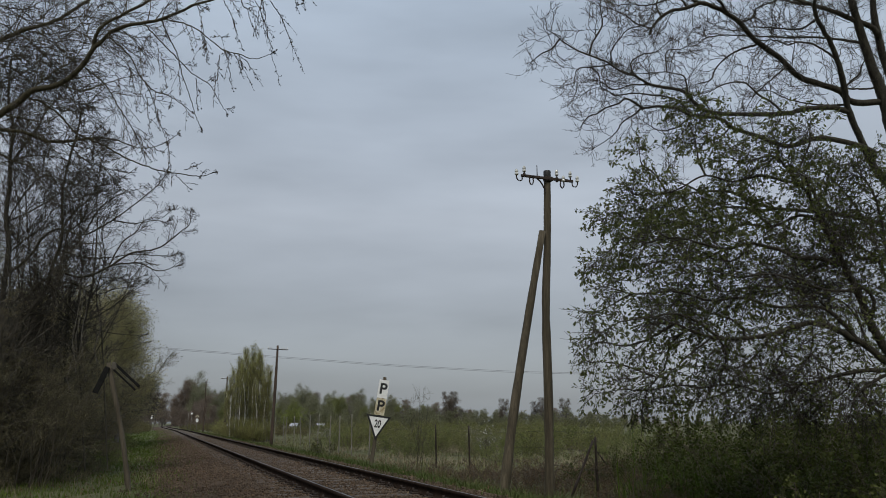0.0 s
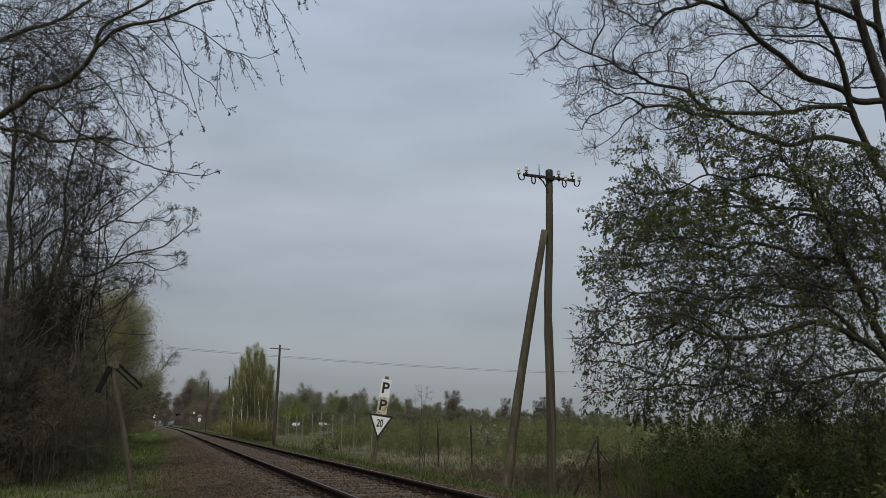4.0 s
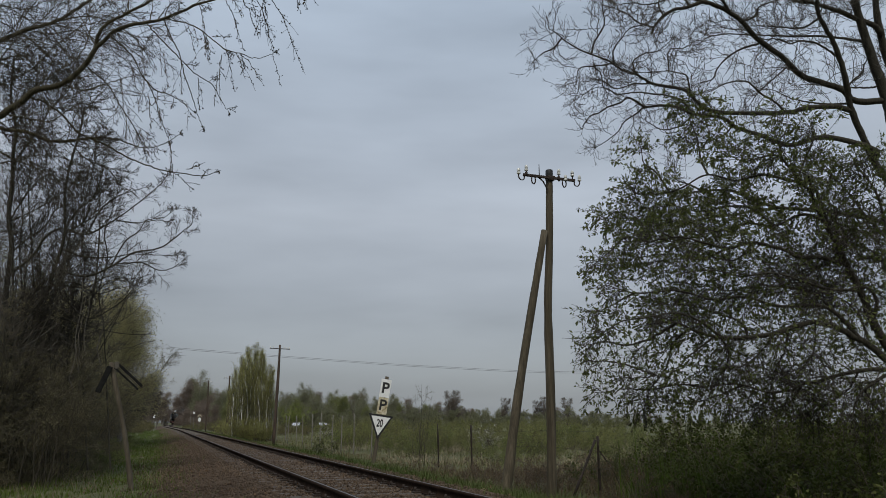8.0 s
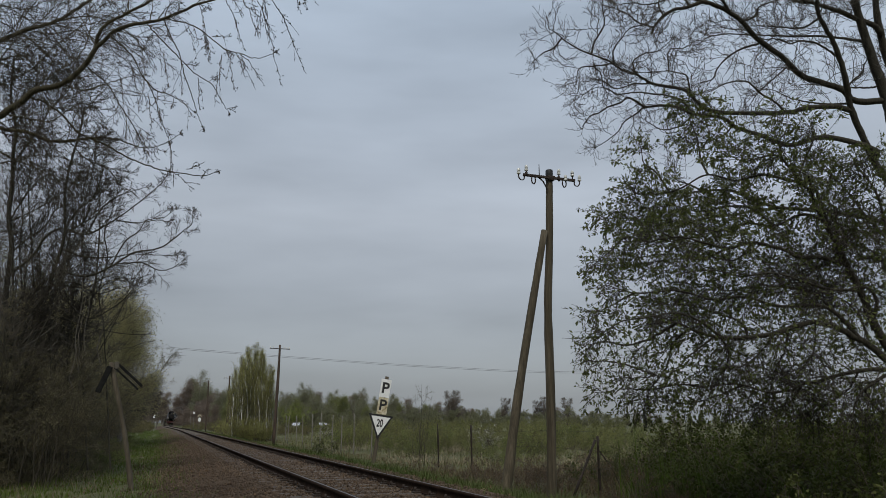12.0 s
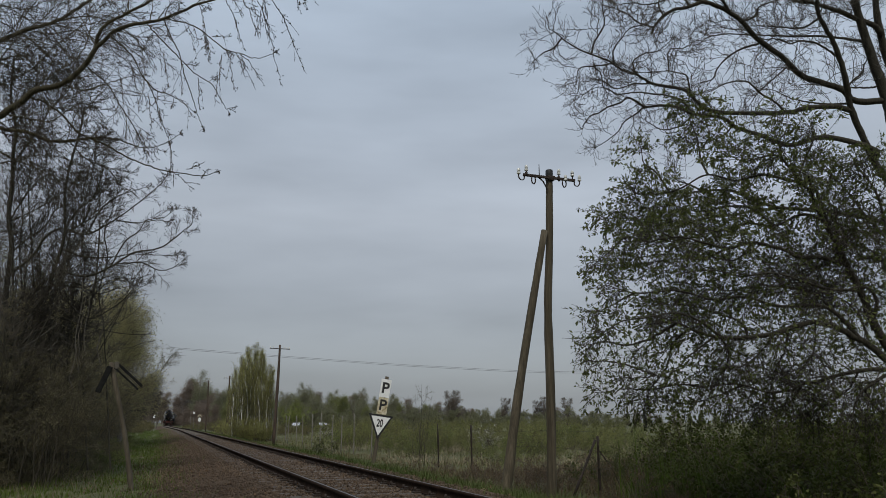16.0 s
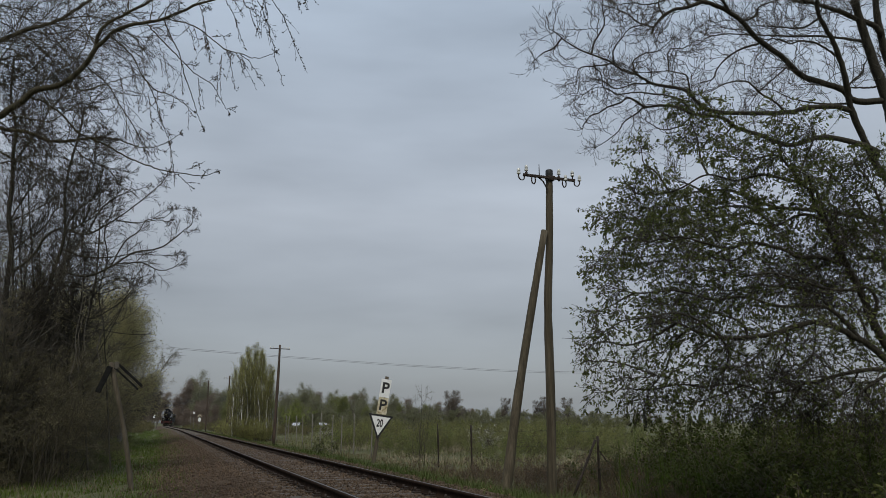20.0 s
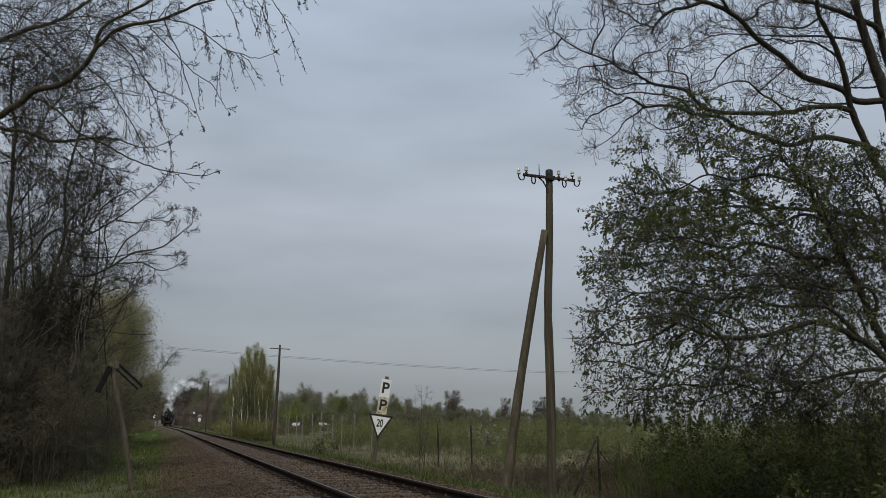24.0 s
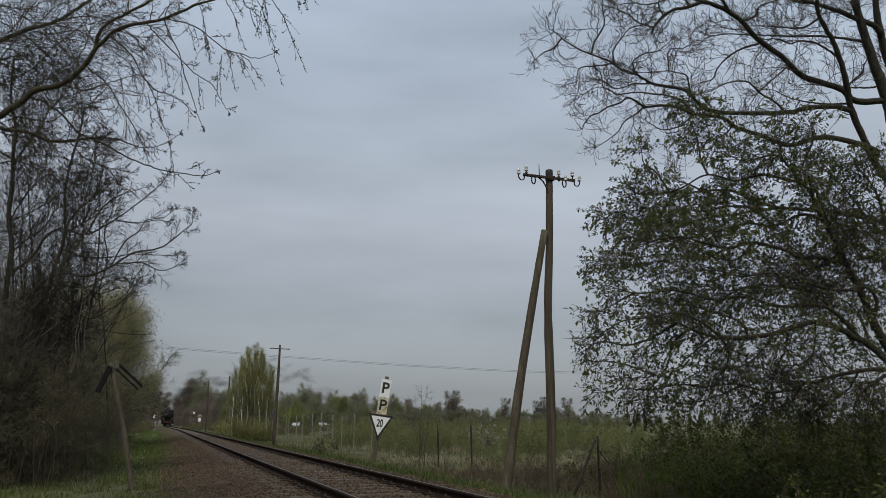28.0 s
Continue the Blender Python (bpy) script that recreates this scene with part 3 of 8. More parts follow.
def whistle_sign():
    ob = empty("railway_sign_post", pose(6.215, 23.7, 0.0, 0, 8.4, -12))
    tagged(ob, "leaning railway sign post with two whistle boards and a speed triangle", "sign")
    part("post", shaft_bm([(0, 0, -0.3), (0.01, 0, 1.2), (0, 0, 2.89)], 0.062, 0.056, 8, 10), M["old_post"], ob, "brown leaning wooden post")
    p = part("whistle_board", board(0.31, 2.24, 2.80), M["white_sign"], ob, "clean white board with a black P")
    p.matrix_basis = pose(0, -0.07, 0)
    q = put("letter", letters("P", 0.46, 0.012), M["black_paint"], p)
    q.matrix_basis = pose(0, -0.007, 2.515, 90, 0, 0)
    p = part("old_whistle_board", board(0.31, 1.715, 2.235), M["old_sign"], ob, "rust-stained yellowed board with a faded P")
    p.matrix_basis = pose(0, -0.07, 0)
    q = put("letter", letters("P", 0.46, 0.010), M["black_paint"], p)
    q.matrix_basis = pose(0, -0.007, 1.985, 90, 0, 0)
    tri = part("speed_triangle", plate_bm([(-0.385, 1.70), (0, 0.95), (0.385, 1.70)], 0.008), M["black_paint"], ob, "triangular speed board with a black border")
    tri.matrix_basis = pose(0, -0.075, 0)
    part("triangle_face", plate_bm([(-0.295, 1.645), (0, 1.065), (0.295, 1.645)], 0.006), M["white_sign"], tri, "white face").matrix_basis = pose(0, -0.006, 0)
    q = put("numerals", letters("20", 0.27, 0.007), M["black_paint"], tri)
    q.matrix_basis = Matrix.Translation((0, -0.013, 1.435)) @ pose(0, 0, 0, 90, 0, 0) @ Matrix.Diagonal((0.74, 1.2, 1, 1))


whistle_sign()


def old_marker():
    ob = empty("old_timber_marker", pose(-0.40, 16.0, 0.15))
    tagged(ob, "leaning brown timber post with two dark sloping boards", "post")
    part("post", shaft_bm([(0.06, 0, -0.3), (-0.19, 0, 1.0), (-0.56, 0, 2.42)], 0.05, 0.045, 10, 10), M["old_post"], ob, "weathered brown leaning post")
    r = Matrix.Translation((-0.46, -0.07, 2.36)) @ pose(0, 0, 0, 0, 42, 0)
    part("board", joined(moved(box_bm((0.62, 0.05, 0.05), (0.31, 0, 0.04), 0.006), r), moved(box_bm((0.60, 0.05, 0.035), (0.31, 0, -0.05), 0.006), r)), M["tarred"], ob, "dark double board")
    part("edge_strip", moved(box_bm((0.5, 0.02, 0.012), (0.3, -0.03, -0.005), 0.002), r), M["weathered_post"], ob, "worn edge")
    l = Matrix.Translation((-0.54, -0.07, 2.34)) @ pose(0, 0, 0, 0, 110, 0)
    part("board", moved(box_bm((0.52, 0.05, 0.10), (0.27, 0, -0.02), 0.01), l), M["tarred"], ob, "broad dark board")
    part("cap_block", moved(box_bm((0.08, 0.06, 0.14), (0, -0.07, 0.0), 0.008), pose(-0.45, 0, 2.36, 0, -10, 0)), M["weathered_post"], ob, "worn cap block")


old_marker()


def fence():
    ob = empty("meadow_fence", pose(0, 0, 0))
    tagged(ob, "sagging wire fence on thin posts along the meadow", "fence")
    ys = [15.0, 22.8, 26.0] + [29.0 + 3.05 * i for i in range(14) if i not in (0, 1)]
    near, pale = M["iron"], M["concrete"]
    for i, y in enumerate(ys):
        h = (1.25 if i == 0 else 1.42 if i < 3 else 1.9) + rng.normal(0, 0.05)
        x = 9.2 + rng.normal(0, 0.08) - (0.25 if i == 0 else 0)
        lean = rng.normal(0, 0.03)
        part("fence_post", shaft_bm([(x, y, -0.2), (x + lean * 0.5, y, h * 0.5), (x + lean, y, h)], 0.031 if i < 3 else 0.03, 0.027 if i < 3 else 0.026, 6, 8),
             near if i < 3 else pale, ob, "dark rusty post" if i < 3 else "")
    part("fence_strut", shaft_bm([(8.25, 14.85, -0.05), (8.58, 14.9, 0.55), (8.88, 14.97, 1.08)], 0.028, 0.026, 6, 8), near, ob, "dark slanting strut")
    part("fence_strut", shaft_bm([(9.05, 15.1, 0.85), (9.3, 15.0, 0.45), (9.45, 14.8, -0.1)], 0.012, 0.012, 6, 8), near, ob, "bent dark strut")
    for h in (0.45, 0.85, 1.25):
        pts = [(8.95, 15.0, h)] + [(9.2, y, h - (0.06 if i % 2 else 0)) for i, y in enumerate(np.arange(18, 70, 2.5))]
        part("fence_wire", bent_rod_bm(pts, 0.003, 4, 60), M["iron"], ob)


fence()


def trackside_sign(name, x, y, h, label, build):
    ob = empty(name, pose(x, y, float(ground_z(x, y)) - 0.02))
    tagged(ob, label, "sign")
    part("post", rod_bm((0, 0, -0.2), (0, 0, h), 0.05, 0.045, 10), M["concrete"], ob, "thin pale post")
    build(ob, h)


def disc_sign(ob, h):
    part("disc", moved(rod_bm((0, -0.05, 0), (0, -0.08, 0), 0.28, None, 24), Matrix.Translation((0, 0, h - 0.7)) @ Matrix.Diagonal((0.85, 1, 1.2, 1))), M["white_sign"], ob, "white oval disc")
    part("chevron", moved(plate_bm([(-0.38, -0.16), (0, 0.26), (0.38, -0.16), (0.24, -0.18), (0, 0.1), (-0.24, -0.18)], 0.03), pose(0, -0.06, h)), M["old_sign"], ob, "faded ochre chevron")


def plate_sign(ob, h):
    part("plate", moved(board(0.34, 0, 0.62), pose(0, -0.06, h - 0.66)), M["white_sign"], ob, "white plate")
    part("band", moved(board(0.34, 0, 0.12), pose(0, -0.066, h - 0.36)), M["black_paint"], ob, "dark band")


def red_plate_sign(ob, h):
    part("plate", moved(board(0.32, 0, 0.5), pose(0, -0.06, h - 0.52)), M["white_sign"], ob, "white plate")
    part("red_plate", moved(board(0.26, 0, 0.2), pose(0, -0.066, h - 0.2)), M["loco_red"], ob, "small red panel")


def bare_post(ob, h):
    part("post_cap", lathe_bm([(0.05, h), (0.055, h + 0.02), (0.02, h + 0.06)], 8), M["iron"], ob)


trackside_sign("disc_sign", 6.3, 140.0, 2.65, "white oval disc sign under a faded ochre chevron beside the track", disc_sign)
trackside_sign("plate_sign", -1.05, 150.0, 2.7, "small white plate sign on a thin post in the verge", plate_sign)
trackside_sign("red_plate_sign", 5.75, 150.0, 3.5, "slim white and red plate sign on a pale post", red_plate_sign)
trackside_sign("marker_post", -0.55, 150.0, 3.1, "thin bare pale post in the verge", bare_post)
trackside_sign("marker_post", 5.2, 150.0, 3.2, "thin bare pale post beside the rails", bare_post)
trackside_sign("kilometre_post", 6.2, 78.0, 0.9, "short pale post beside the rails", bare_post)


def power_line():
    ob = empty("power_line", pose(0, 0, 0))
    tagged(ob, "distant sagging overhead power line across the fields", "power line")
    for dz in (0.0, 0.28):
        pts = [(-60, 180, 20.2 + dz), (2, 175, 16.82 + dz), (27, 173, 15.43 + dz), (56, 166, 13.65 + dz), (88, 151, 12.1 + dz), (140, 125, 12.4 + dz)]
        part("cable", bent_rod_bm(pts, 0.035, 5, 60), M["wire"], ob)


power_line()


def parked_car(x, y, turn):
    """A small white car, seen half hidden behind the meadow scrub."""
    ob = empty("parked_car", pose(x, y, -0.05, 0, 0, turn))
    tagged(ob, "small white car parked behind the meadow scrub", "car")
    side = [(-2.0, 0.35), (2.0, 0.35), (2.05, 0.75), (1.9, 0.95), (1.1, 1.0), (0.45, 1.45), (-1.2, 1.47), (-1.85, 1.0), (-2.05, 0.8)]
    body = plate_bm(side, 1.7)
    bmesh.ops.bevel(body, geom=body.edges[:], offset=0.06, segments=2, affect="EDGES", profile=0.5)
    part("body", body, M["car_white"], ob)
    glass = [(0.95, 1.02), (0.42, 1.38), (-1.1, 1.4), (-1.6, 1.02)]
    part("side_windows", plate_bm(glass, 1.72), M["glass"], ob)
    part("windscreen", moved(box_bm((0.03, 1.35, 0.62), (0, 0, 0), 0.004), pose(0.8, 0, 1.24, 0, -56, 0)), M["glass"], ob)
    for x in (-1.3, 1.3):
        for y in (-0.8, 0.8):
            w = part("wheel", rod_bm((x, y - 0.09, 0.31), (x, y + 0.09, 0.31), 0.31, None, 20), M["tyre"], ob)
            part("rim", rod_bm((x, y - 0.095, 0.31), (x, y + 0.095, 0.31), 0.19, None, 16), M["iron"], w)


parked_car(27.9, 170.0, 66)
parked_car(33.4, 170.5, 84)


for i, a in enumerate((29.1, 29.45, 29.9)):
    trackside_sign("distant_post", 200 * math.sin(radians(a)), 200 * math.cos(radians(a)), 3.2 + 0.2 * i, "thin bare post on the far meadow", bare_post)


# ---- the near trees ----
def limb(limbs, thick, thin, grow, *points):
    """A limb of a tree: its radius at the start and the end, how richly it branches, and the points that it bends through."""
    limbs.append((thick, thin, grow, points))


BUD_TREE_LIMBS = []
limb(BUD_TREE_LIMBS, 0.099, 0.05, 0.3, (-2.13, 10.05, 0.66), (-2.27, 10.21, 1.75), (-2.37, 10.26, 2.92), (-2.41, 10.21, 3.86), (-2.43, 10.09, 4.73), (-2.56, 9.84, 5.70), (-2.72, 9.50, 6.66), (-2.82, 9.16, 7.44))
limb(BUD_TREE_LIMBS, 0.041, 0.007, 0.36, (-2.32, 9.60, 4.54), (-2.09, 9.46, 4.79), (-1.92, 9.39, 4.89), (-1.75, 9.30, 5.03), (-1.63, 9.23, 5.14), (-1.49, 9.19, 5.18), (-1.34, 9.14, 5.23), (-1.20, 9.06, 5.33), (-1.11, 8.98, 5.43), (-1.03, 8.88, 5.55), (-0.91, 8.78, 5.67), (-0.83, 8.71, 5.75), (-0.68, 8.63, 5.82), (-0.48, 8.56, 5.86), (-0.30, 8.48, 5.90), (-0.12, 8.38, 5.97), (0.05, 8.28, 6.04), (0.22, 8.19, 6.08), (0.51, 8.02, 6.16), (0.74, 7.88, 6.22), (1.03, 7.72, 6.25))
limb(BUD_TREE_LIMBS, 0.023, 0.01, 0.45, (-1.00, 8.86, 5.58), (-1.00, 8.82, 5.65), (-0.95, 8.73, 5.78), (-0.87, 8.69, 5.85), (-0.72, 8.62, 5.95), (-0.49, 8.52, 6.08), (-0.26, 8.41, 6.23), (0.02, 8.26, 6.39))
limb(BUD_TREE_LIMBS, 0.032, 0.01, 1.1, (-2.55, 9.85, 5.68), (-2.27, 9.77, 5.86), (-2.09, 9.72, 5.95), (-1.85, 9.65, 6.08), (-1.55, 9.57, 6.20), (-1.27, 9.44, 6.40), (-1.06, 9.32, 6.56), (-0.81, 9.15, 6.78))
limb(BUD_TREE_LIMBS, 0.027, 0.016, 1.2, (-2.44, 10.08, 4.78), (-2.21, 10.03, 4.94), (-2.03, 10.05, 4.92), (-1.79, 10.06, 4.92), (-1.56, 10.09, 4.85), (-1.34, 10.08, 4.87), (-1.15, 10.06, 4.92), (-1.01, 10.05, 4.95))
limb(BUD_TREE_LIMBS, 0.012, 0.004, 0.17, (-1.09, 10.06, 4.93), (-0.88, 10.03, 4.85), (-0.68, 10.01, 4.74), (-0.47, 9.98, 4.65), (-0.19, 9.93, 4.57), (0.08, 9.85, 4.53), (0.29, 9.79, 4.51), (0.47, 9.70, 4.57))
limb(BUD_TREE_LIMBS, 0.012, 0.01, 1.2, (-1.71, 9.28, 5.07), (-1.55, 9.29, 5.05), (-1.36, 9.33, 4.95), (-1.27, 9.36, 4.87), (-1.17, 9.39, 4.77), (-1.08, 9.40, 4.73), (-0.96, 9.41, 4.70))
limb(BUD_TREE_LIMBS, 0.008, 0.003, 0.17, (-0.30, 8.48, 5.90), (0.01, 8.41, 5.84), (0.20, 8.39, 5.72), (0.39, 8.38, 5.59), (0.58, 8.33, 5.54), (0.67, 8.31, 5.50), (0.82, 8.24, 5.51), (0.93, 8.16, 5.55))
limb(BUD_TREE_LIMBS, 0.008, 0.003, 0.17, (-0.49, 8.56, 5.86), (-0.28, 8.59, 5.67), (-0.09, 8.61, 5.50), (0.08, 8.63, 5.36), (0.27, 8.62, 5.25), (0.38, 8.64, 5.09), (0.48, 8.65, 4.94))
limb(BUD_TREE_LIMBS, 0.008, 0.003, 0.17, (-0.30, 8.48, 5.90), (-0.23, 8.56, 5.77), (-0.11, 8.67, 5.60), (-0.04, 8.78, 5.41), (0.07, 8.90, 5.19), (0.15, 8.99, 4.99), (0.24, 9.06, 4.86))
limb(BUD_TREE_LIMBS, 0.009, 0.003, 0.33, (-0.86, 8.74, 5.72), (-0.64, 8.87, 5.60), (-0.51, 8.99, 5.43), (-0.37, 9.11, 5.25), (-0.30, 9.21, 5.09), (-0.22, 9.31, 4.92), (-0.15, 9.39, 4.78))
limb(BUD_TREE_LIMBS, 0.009, 0.003, 1.1, (-1.12, 8.98, 5.43), (-0.87, 9.16, 5.30), (-0.71, 9.34, 5.11), (-0.54, 9.51, 4.91), (-0.44, 9.63, 4.75))
limb(BUD_TREE_LIMBS, 0.009, 0.003, 0.17, (-0.49, 9.01, 5.40), (-0.34, 9.10, 5.29), (-0.19, 9.13, 5.27), (-0.05, 9.18, 5.22), (0.12, 9.25, 5.13))
limb(BUD_TREE_LIMBS, 0.009, 0.004, 1.1, (-1.34, 9.14, 5.23), (-1.11, 9.24, 5.23), (-0.83, 9.28, 5.40), (-0.56, 9.30, 5.55))
limb(BUD_TREE_LIMBS, 0.01, 0.004, 2.43, (-2.49, 9.99, 5.15), (-2.28, 9.99, 5.59), (-1.97, 9.96, 6.16), (-1.74, 9.95, 6.43), (-1.57, 9.90, 6.75))
limb(BUD_TREE_LIMBS, 0.01, 0.004, 2.43, (-2.64, 9.68, 6.18), (-2.21, 9.88, 6.23), (-1.86, 10.10, 6.13), (-1.67, 10.24, 6.00), (-1.44, 10.42, 5.84))
limb(BUD_TREE_LIMBS, 0.01, 0.004, 2.43, (-2.51, 9.95, 5.32), (-2.16, 10.06, 5.49), (-1.82, 10.10, 5.79), (-1.60, 10.08, 6.13), (-1.30, 10.04, 6.48), (-1.12, 10.00, 6.74))
limb(BUD_TREE_LIMBS, 0.01, 0.004, 1.2, (-2.43, 10.14, 4.41), (-2.09, 10.30, 4.56), (-1.75, 10.43, 4.75), (-1.45, 10.56, 4.80), (-1.19, 10.71, 4.72), (-0.98, 10.86, 4.55))
limb(BUD_TREE_LIMBS, 0.009, 0.004, 0.17, (-1.01, 10.05, 4.95), (-0.77, 10.14, 4.98), (-0.50, 10.25, 4.95), (-0.26, 10.30, 5.03), (-0.01, 10.31, 5.24))
limb(BUD_TREE_LIMBS, 0.009, 0.004, 2.43, (-1.64, 9.23, 5.14), (-1.46, 9.26, 5.39), (-1.22, 9.29, 5.67), (-1.13, 9.26, 6.03), (-1.21, 9.21, 6.28))
limb(BUD_TREE_LIMBS, 0.01, 0.004, 1.2, (-2.51, 9.84, 5.70), (-2.17, 9.97, 5.75), (-1.81, 10.17, 5.63), (-1.56, 10.37, 5.41), (-1.23, 10.46, 5.41), (-0.95, 10.60, 5.27))
limb(BUD_TREE_LIMBS, 0.009, 0.004, 1.1, (-1.33, 10.08, 4.88), (-1.15, 10.29, 4.74), (-0.89, 10.48, 4.68), (-0.72, 10.67, 4.52))
limb(BUD_TREE_LIMBS, 0.009, 0.004, 1.1, (-1.91, 9.96, 6.22), (-1.67, 10.05, 6.26), (-1.36, 10.12, 6.39), (-1.03, 10.30, 6.30), (-0.75, 10.45, 6.21))
limb(BUD_TREE_LIMBS, 0.009, 0.004, 1.1, (-1.57, 9.58, 6.20), (-1.25, 9.64, 6.36), (-0.94, 9.74, 6.39), (-0.67, 9.91, 6.29), (-0.51, 10.05, 6.15))
limb(BUD_TREE_LIMBS, 0.012, 0.004, 1.2, (-2.32, 9.60, 4.54), (-2.11, 9.73, 4.58), (-1.84, 9.93, 4.50), (-1.62, 10.08, 4.47), (-1.37, 10.26, 4.33))
limb(BUD_TREE_LIMBS, 0.012, 0.004, 2.43, (-2.58, 9.71, 6.19), (-2.30, 9.90, 6.45), (-1.97, 10.14, 6.60), (-1.75, 10.22, 6.89))
limb(BUD_TREE_LIMBS, 0.012, 0.004, 2.43, (-2.53, 9.90, 5.50), (-2.25, 10.07, 5.78), (-1.98, 10.22, 5.98), (-1.81, 10.45, 5.87), (-1.63, 10.59, 5.89))
limb(BUD_TREE_LIMBS, 0.012, 0.004, 1.2, (-1.94, 9.40, 4.88), (-1.72, 9.60, 4.93), (-1.51, 9.76, 4.99), (-1.29, 9.87, 5.25), (-1.06, 9.99, 5.40))
THICKET_TREE_LIMBS = []
limb(THICKET_TREE_LIMBS, 0.074, 0.02, 1.05, (-3.20, 19.19, 0.12), (-3.33, 19.23, 2.63), (-3.43, 19.09, 4.23), (-3.40, 18.94, 5.23), (-3.51, 18.77, 5.96), (-3.48, 18.64, 6.58), (-3.52, 18.47, 7.18), (-3.49, 18.29, 7.79), (-3.62, 18.03, 8.47), (-3.60, 17.72, 9.27))
limb(THICKET_TREE_LIMBS, 0.052, 0.02, 1.05, (-3.35, 19.22, 2.91), (-3.24, 19.13, 3.49), (-2.84, 19.08, 3.95), (-2.59, 19.01, 4.37), (-2.51, 18.92, 4.78), (-2.37, 18.78, 5.34), (-2.34, 18.65, 5.77), (-2.39, 18.40, 6.49), (-2.31, 18.17, 7.10), (-2.18, 17.93, 7.70), (-2.09, 17.67, 8.28))
limb(THICKET_TREE_LIMBS, 0.031, 0.006, 0.45, (-3.42, 19.04, 4.61), (-2.94, 18.92, 5.13), (-2.74, 18.81, 5.51), (-2.41, 18.75, 5.73), (-1.93, 18.75, 5.63), (-1.53, 18.67, 5.85), (-1.25, 18.60, 6.06), (-0.79, 18.43, 6.46), (-0.39, 18.25, 6.86), (-0.22, 18.13, 7.12))
limb(THICKET_TREE_LIMBS, 0.028, 0.006, 0.45, (-2.49, 18.91, 4.84), (-1.86, 18.91, 4.69), (-1.28, 18.81, 4.97), (-0.88, 18.71, 5.27), (-0.34, 18.62, 5.40), (-0.05, 18.53, 5.60), (0.19, 18.43, 5.83), (0.36, 18.35, 6.00), (0.36, 18.23, 6.29))
limb(THICKET_TREE_LIMBS, 0.019, 0.005, 0.45, (-2.39, 18.80, 5.27), (-1.90, 18.94, 5.15), (-1.32, 19.05, 5.21), (-0.84, 19.11, 5.33), (-0.08, 19.20, 5.37), (0.23, 19.21, 5.50))
limb(THICKET_TREE_LIMBS, 0.018, 0.005, 0.45, (-1.24, 18.80, 5.00), (-0.68, 18.75, 5.06), (-0.30, 18.73, 4.91), (0.00, 18.69, 4.97), (0.24, 18.61, 5.17))
limb(THICKET_TREE_LIMBS, 0.018, 0.006, 0.73, (-3.49, 18.81, 5.81), (-3.07, 18.75, 6.06), (-2.69, 18.67, 6.34), (-2.31, 18.55, 6.68), (-2.04, 18.40, 7.07), (-1.71, 18.23, 7.46), (-1.49, 18.11, 7.71))
limb(THICKET_TREE_LIMBS, 0.018, 0.006, 0.45, (-3.41, 19.13, 3.88), (-2.98, 19.07, 4.26), (-2.43, 19.04, 4.48), (-1.84, 19.04, 4.45), (-1.39, 18.96, 4.72), (-0.90, 18.95, 4.62), (-0.52, 18.87, 4.83))
limb(THICKET_TREE_LIMBS, 0.019, 0.005, 0.4, (-2.55, 18.98, 4.54), (-1.78, 19.05, 3.78), (-1.21, 18.99, 4.02), (-0.87, 18.91, 4.35), (-0.47, 18.82, 4.62))
limb(THICKET_TREE_LIMBS, 0.019, 0.005, 0.2, (-2.88, 19.09, 3.90), (-2.37, 19.13, 3.78), (-1.78, 19.16, 3.62), (-1.35, 19.18, 3.51), (-0.81, 19.17, 3.44), (-0.38, 19.15, 3.46))
limb(THICKET_TREE_LIMBS, 0.018, 0.006, 1.05, (-3.33, 19.23, 2.67), (-2.92, 19.36, 3.28), (-2.61, 19.43, 3.53), (-2.41, 19.48, 3.83), (-2.09, 19.54, 4.05), (-1.86, 19.59, 4.13))
limb(THICKET_TREE_LIMBS, 0.025, 0.008, 1.05, (-3.51, 18.52, 7.00), (-3.30, 18.49, 7.48), (-3.06, 18.47, 7.91), (-2.87, 18.39, 8.45), (-2.56, 18.35, 8.90), (-2.43, 18.23, 9.43))
limb(THICKET_TREE_LIMBS, 0.021, 0.006, 0.81, (-2.35, 18.67, 5.72), (-2.10, 18.66, 6.20), (-1.83, 18.66, 6.49), (-1.69, 18.59, 7.03), (-1.66, 18.53, 7.42), (-1.32, 18.53, 7.68))
limb(THICKET_TREE_LIMBS, 0.018, 0.006, 0.5, (-3.49, 18.81, 5.81), (-3.18, 18.76, 6.52), (-2.82, 18.75, 6.95), (-2.30, 18.90, 6.85), (-1.83, 19.00, 6.86), (-1.35, 19.03, 7.06), (-1.00, 19.00, 7.37))
limb(THICKET_TREE_LIMBS, 0.018, 0.006, 0.45, (-1.90, 18.75, 5.65), (-1.64, 18.77, 6.27), (-1.36, 18.80, 6.58), (-1.07, 18.84, 6.76), (-0.65, 18.91, 6.96))
limb(THICKET_TREE_LIMBS, 0.018, 0.005, 0.45, (-1.32, 18.82, 4.95), (-1.09, 18.81, 5.52), (-0.81, 18.82, 5.81), (-0.64, 18.81, 6.10), (-0.28, 18.85, 6.21), (-0.04, 18.84, 6.44))
limb(THICKET_TREE_LIMBS, 0.018, 0.005, 0.45, (-1.33, 18.62, 6.00), (-0.88, 18.76, 6.00), (-0.40, 18.87, 6.14), (-0.14, 18.95, 6.11))
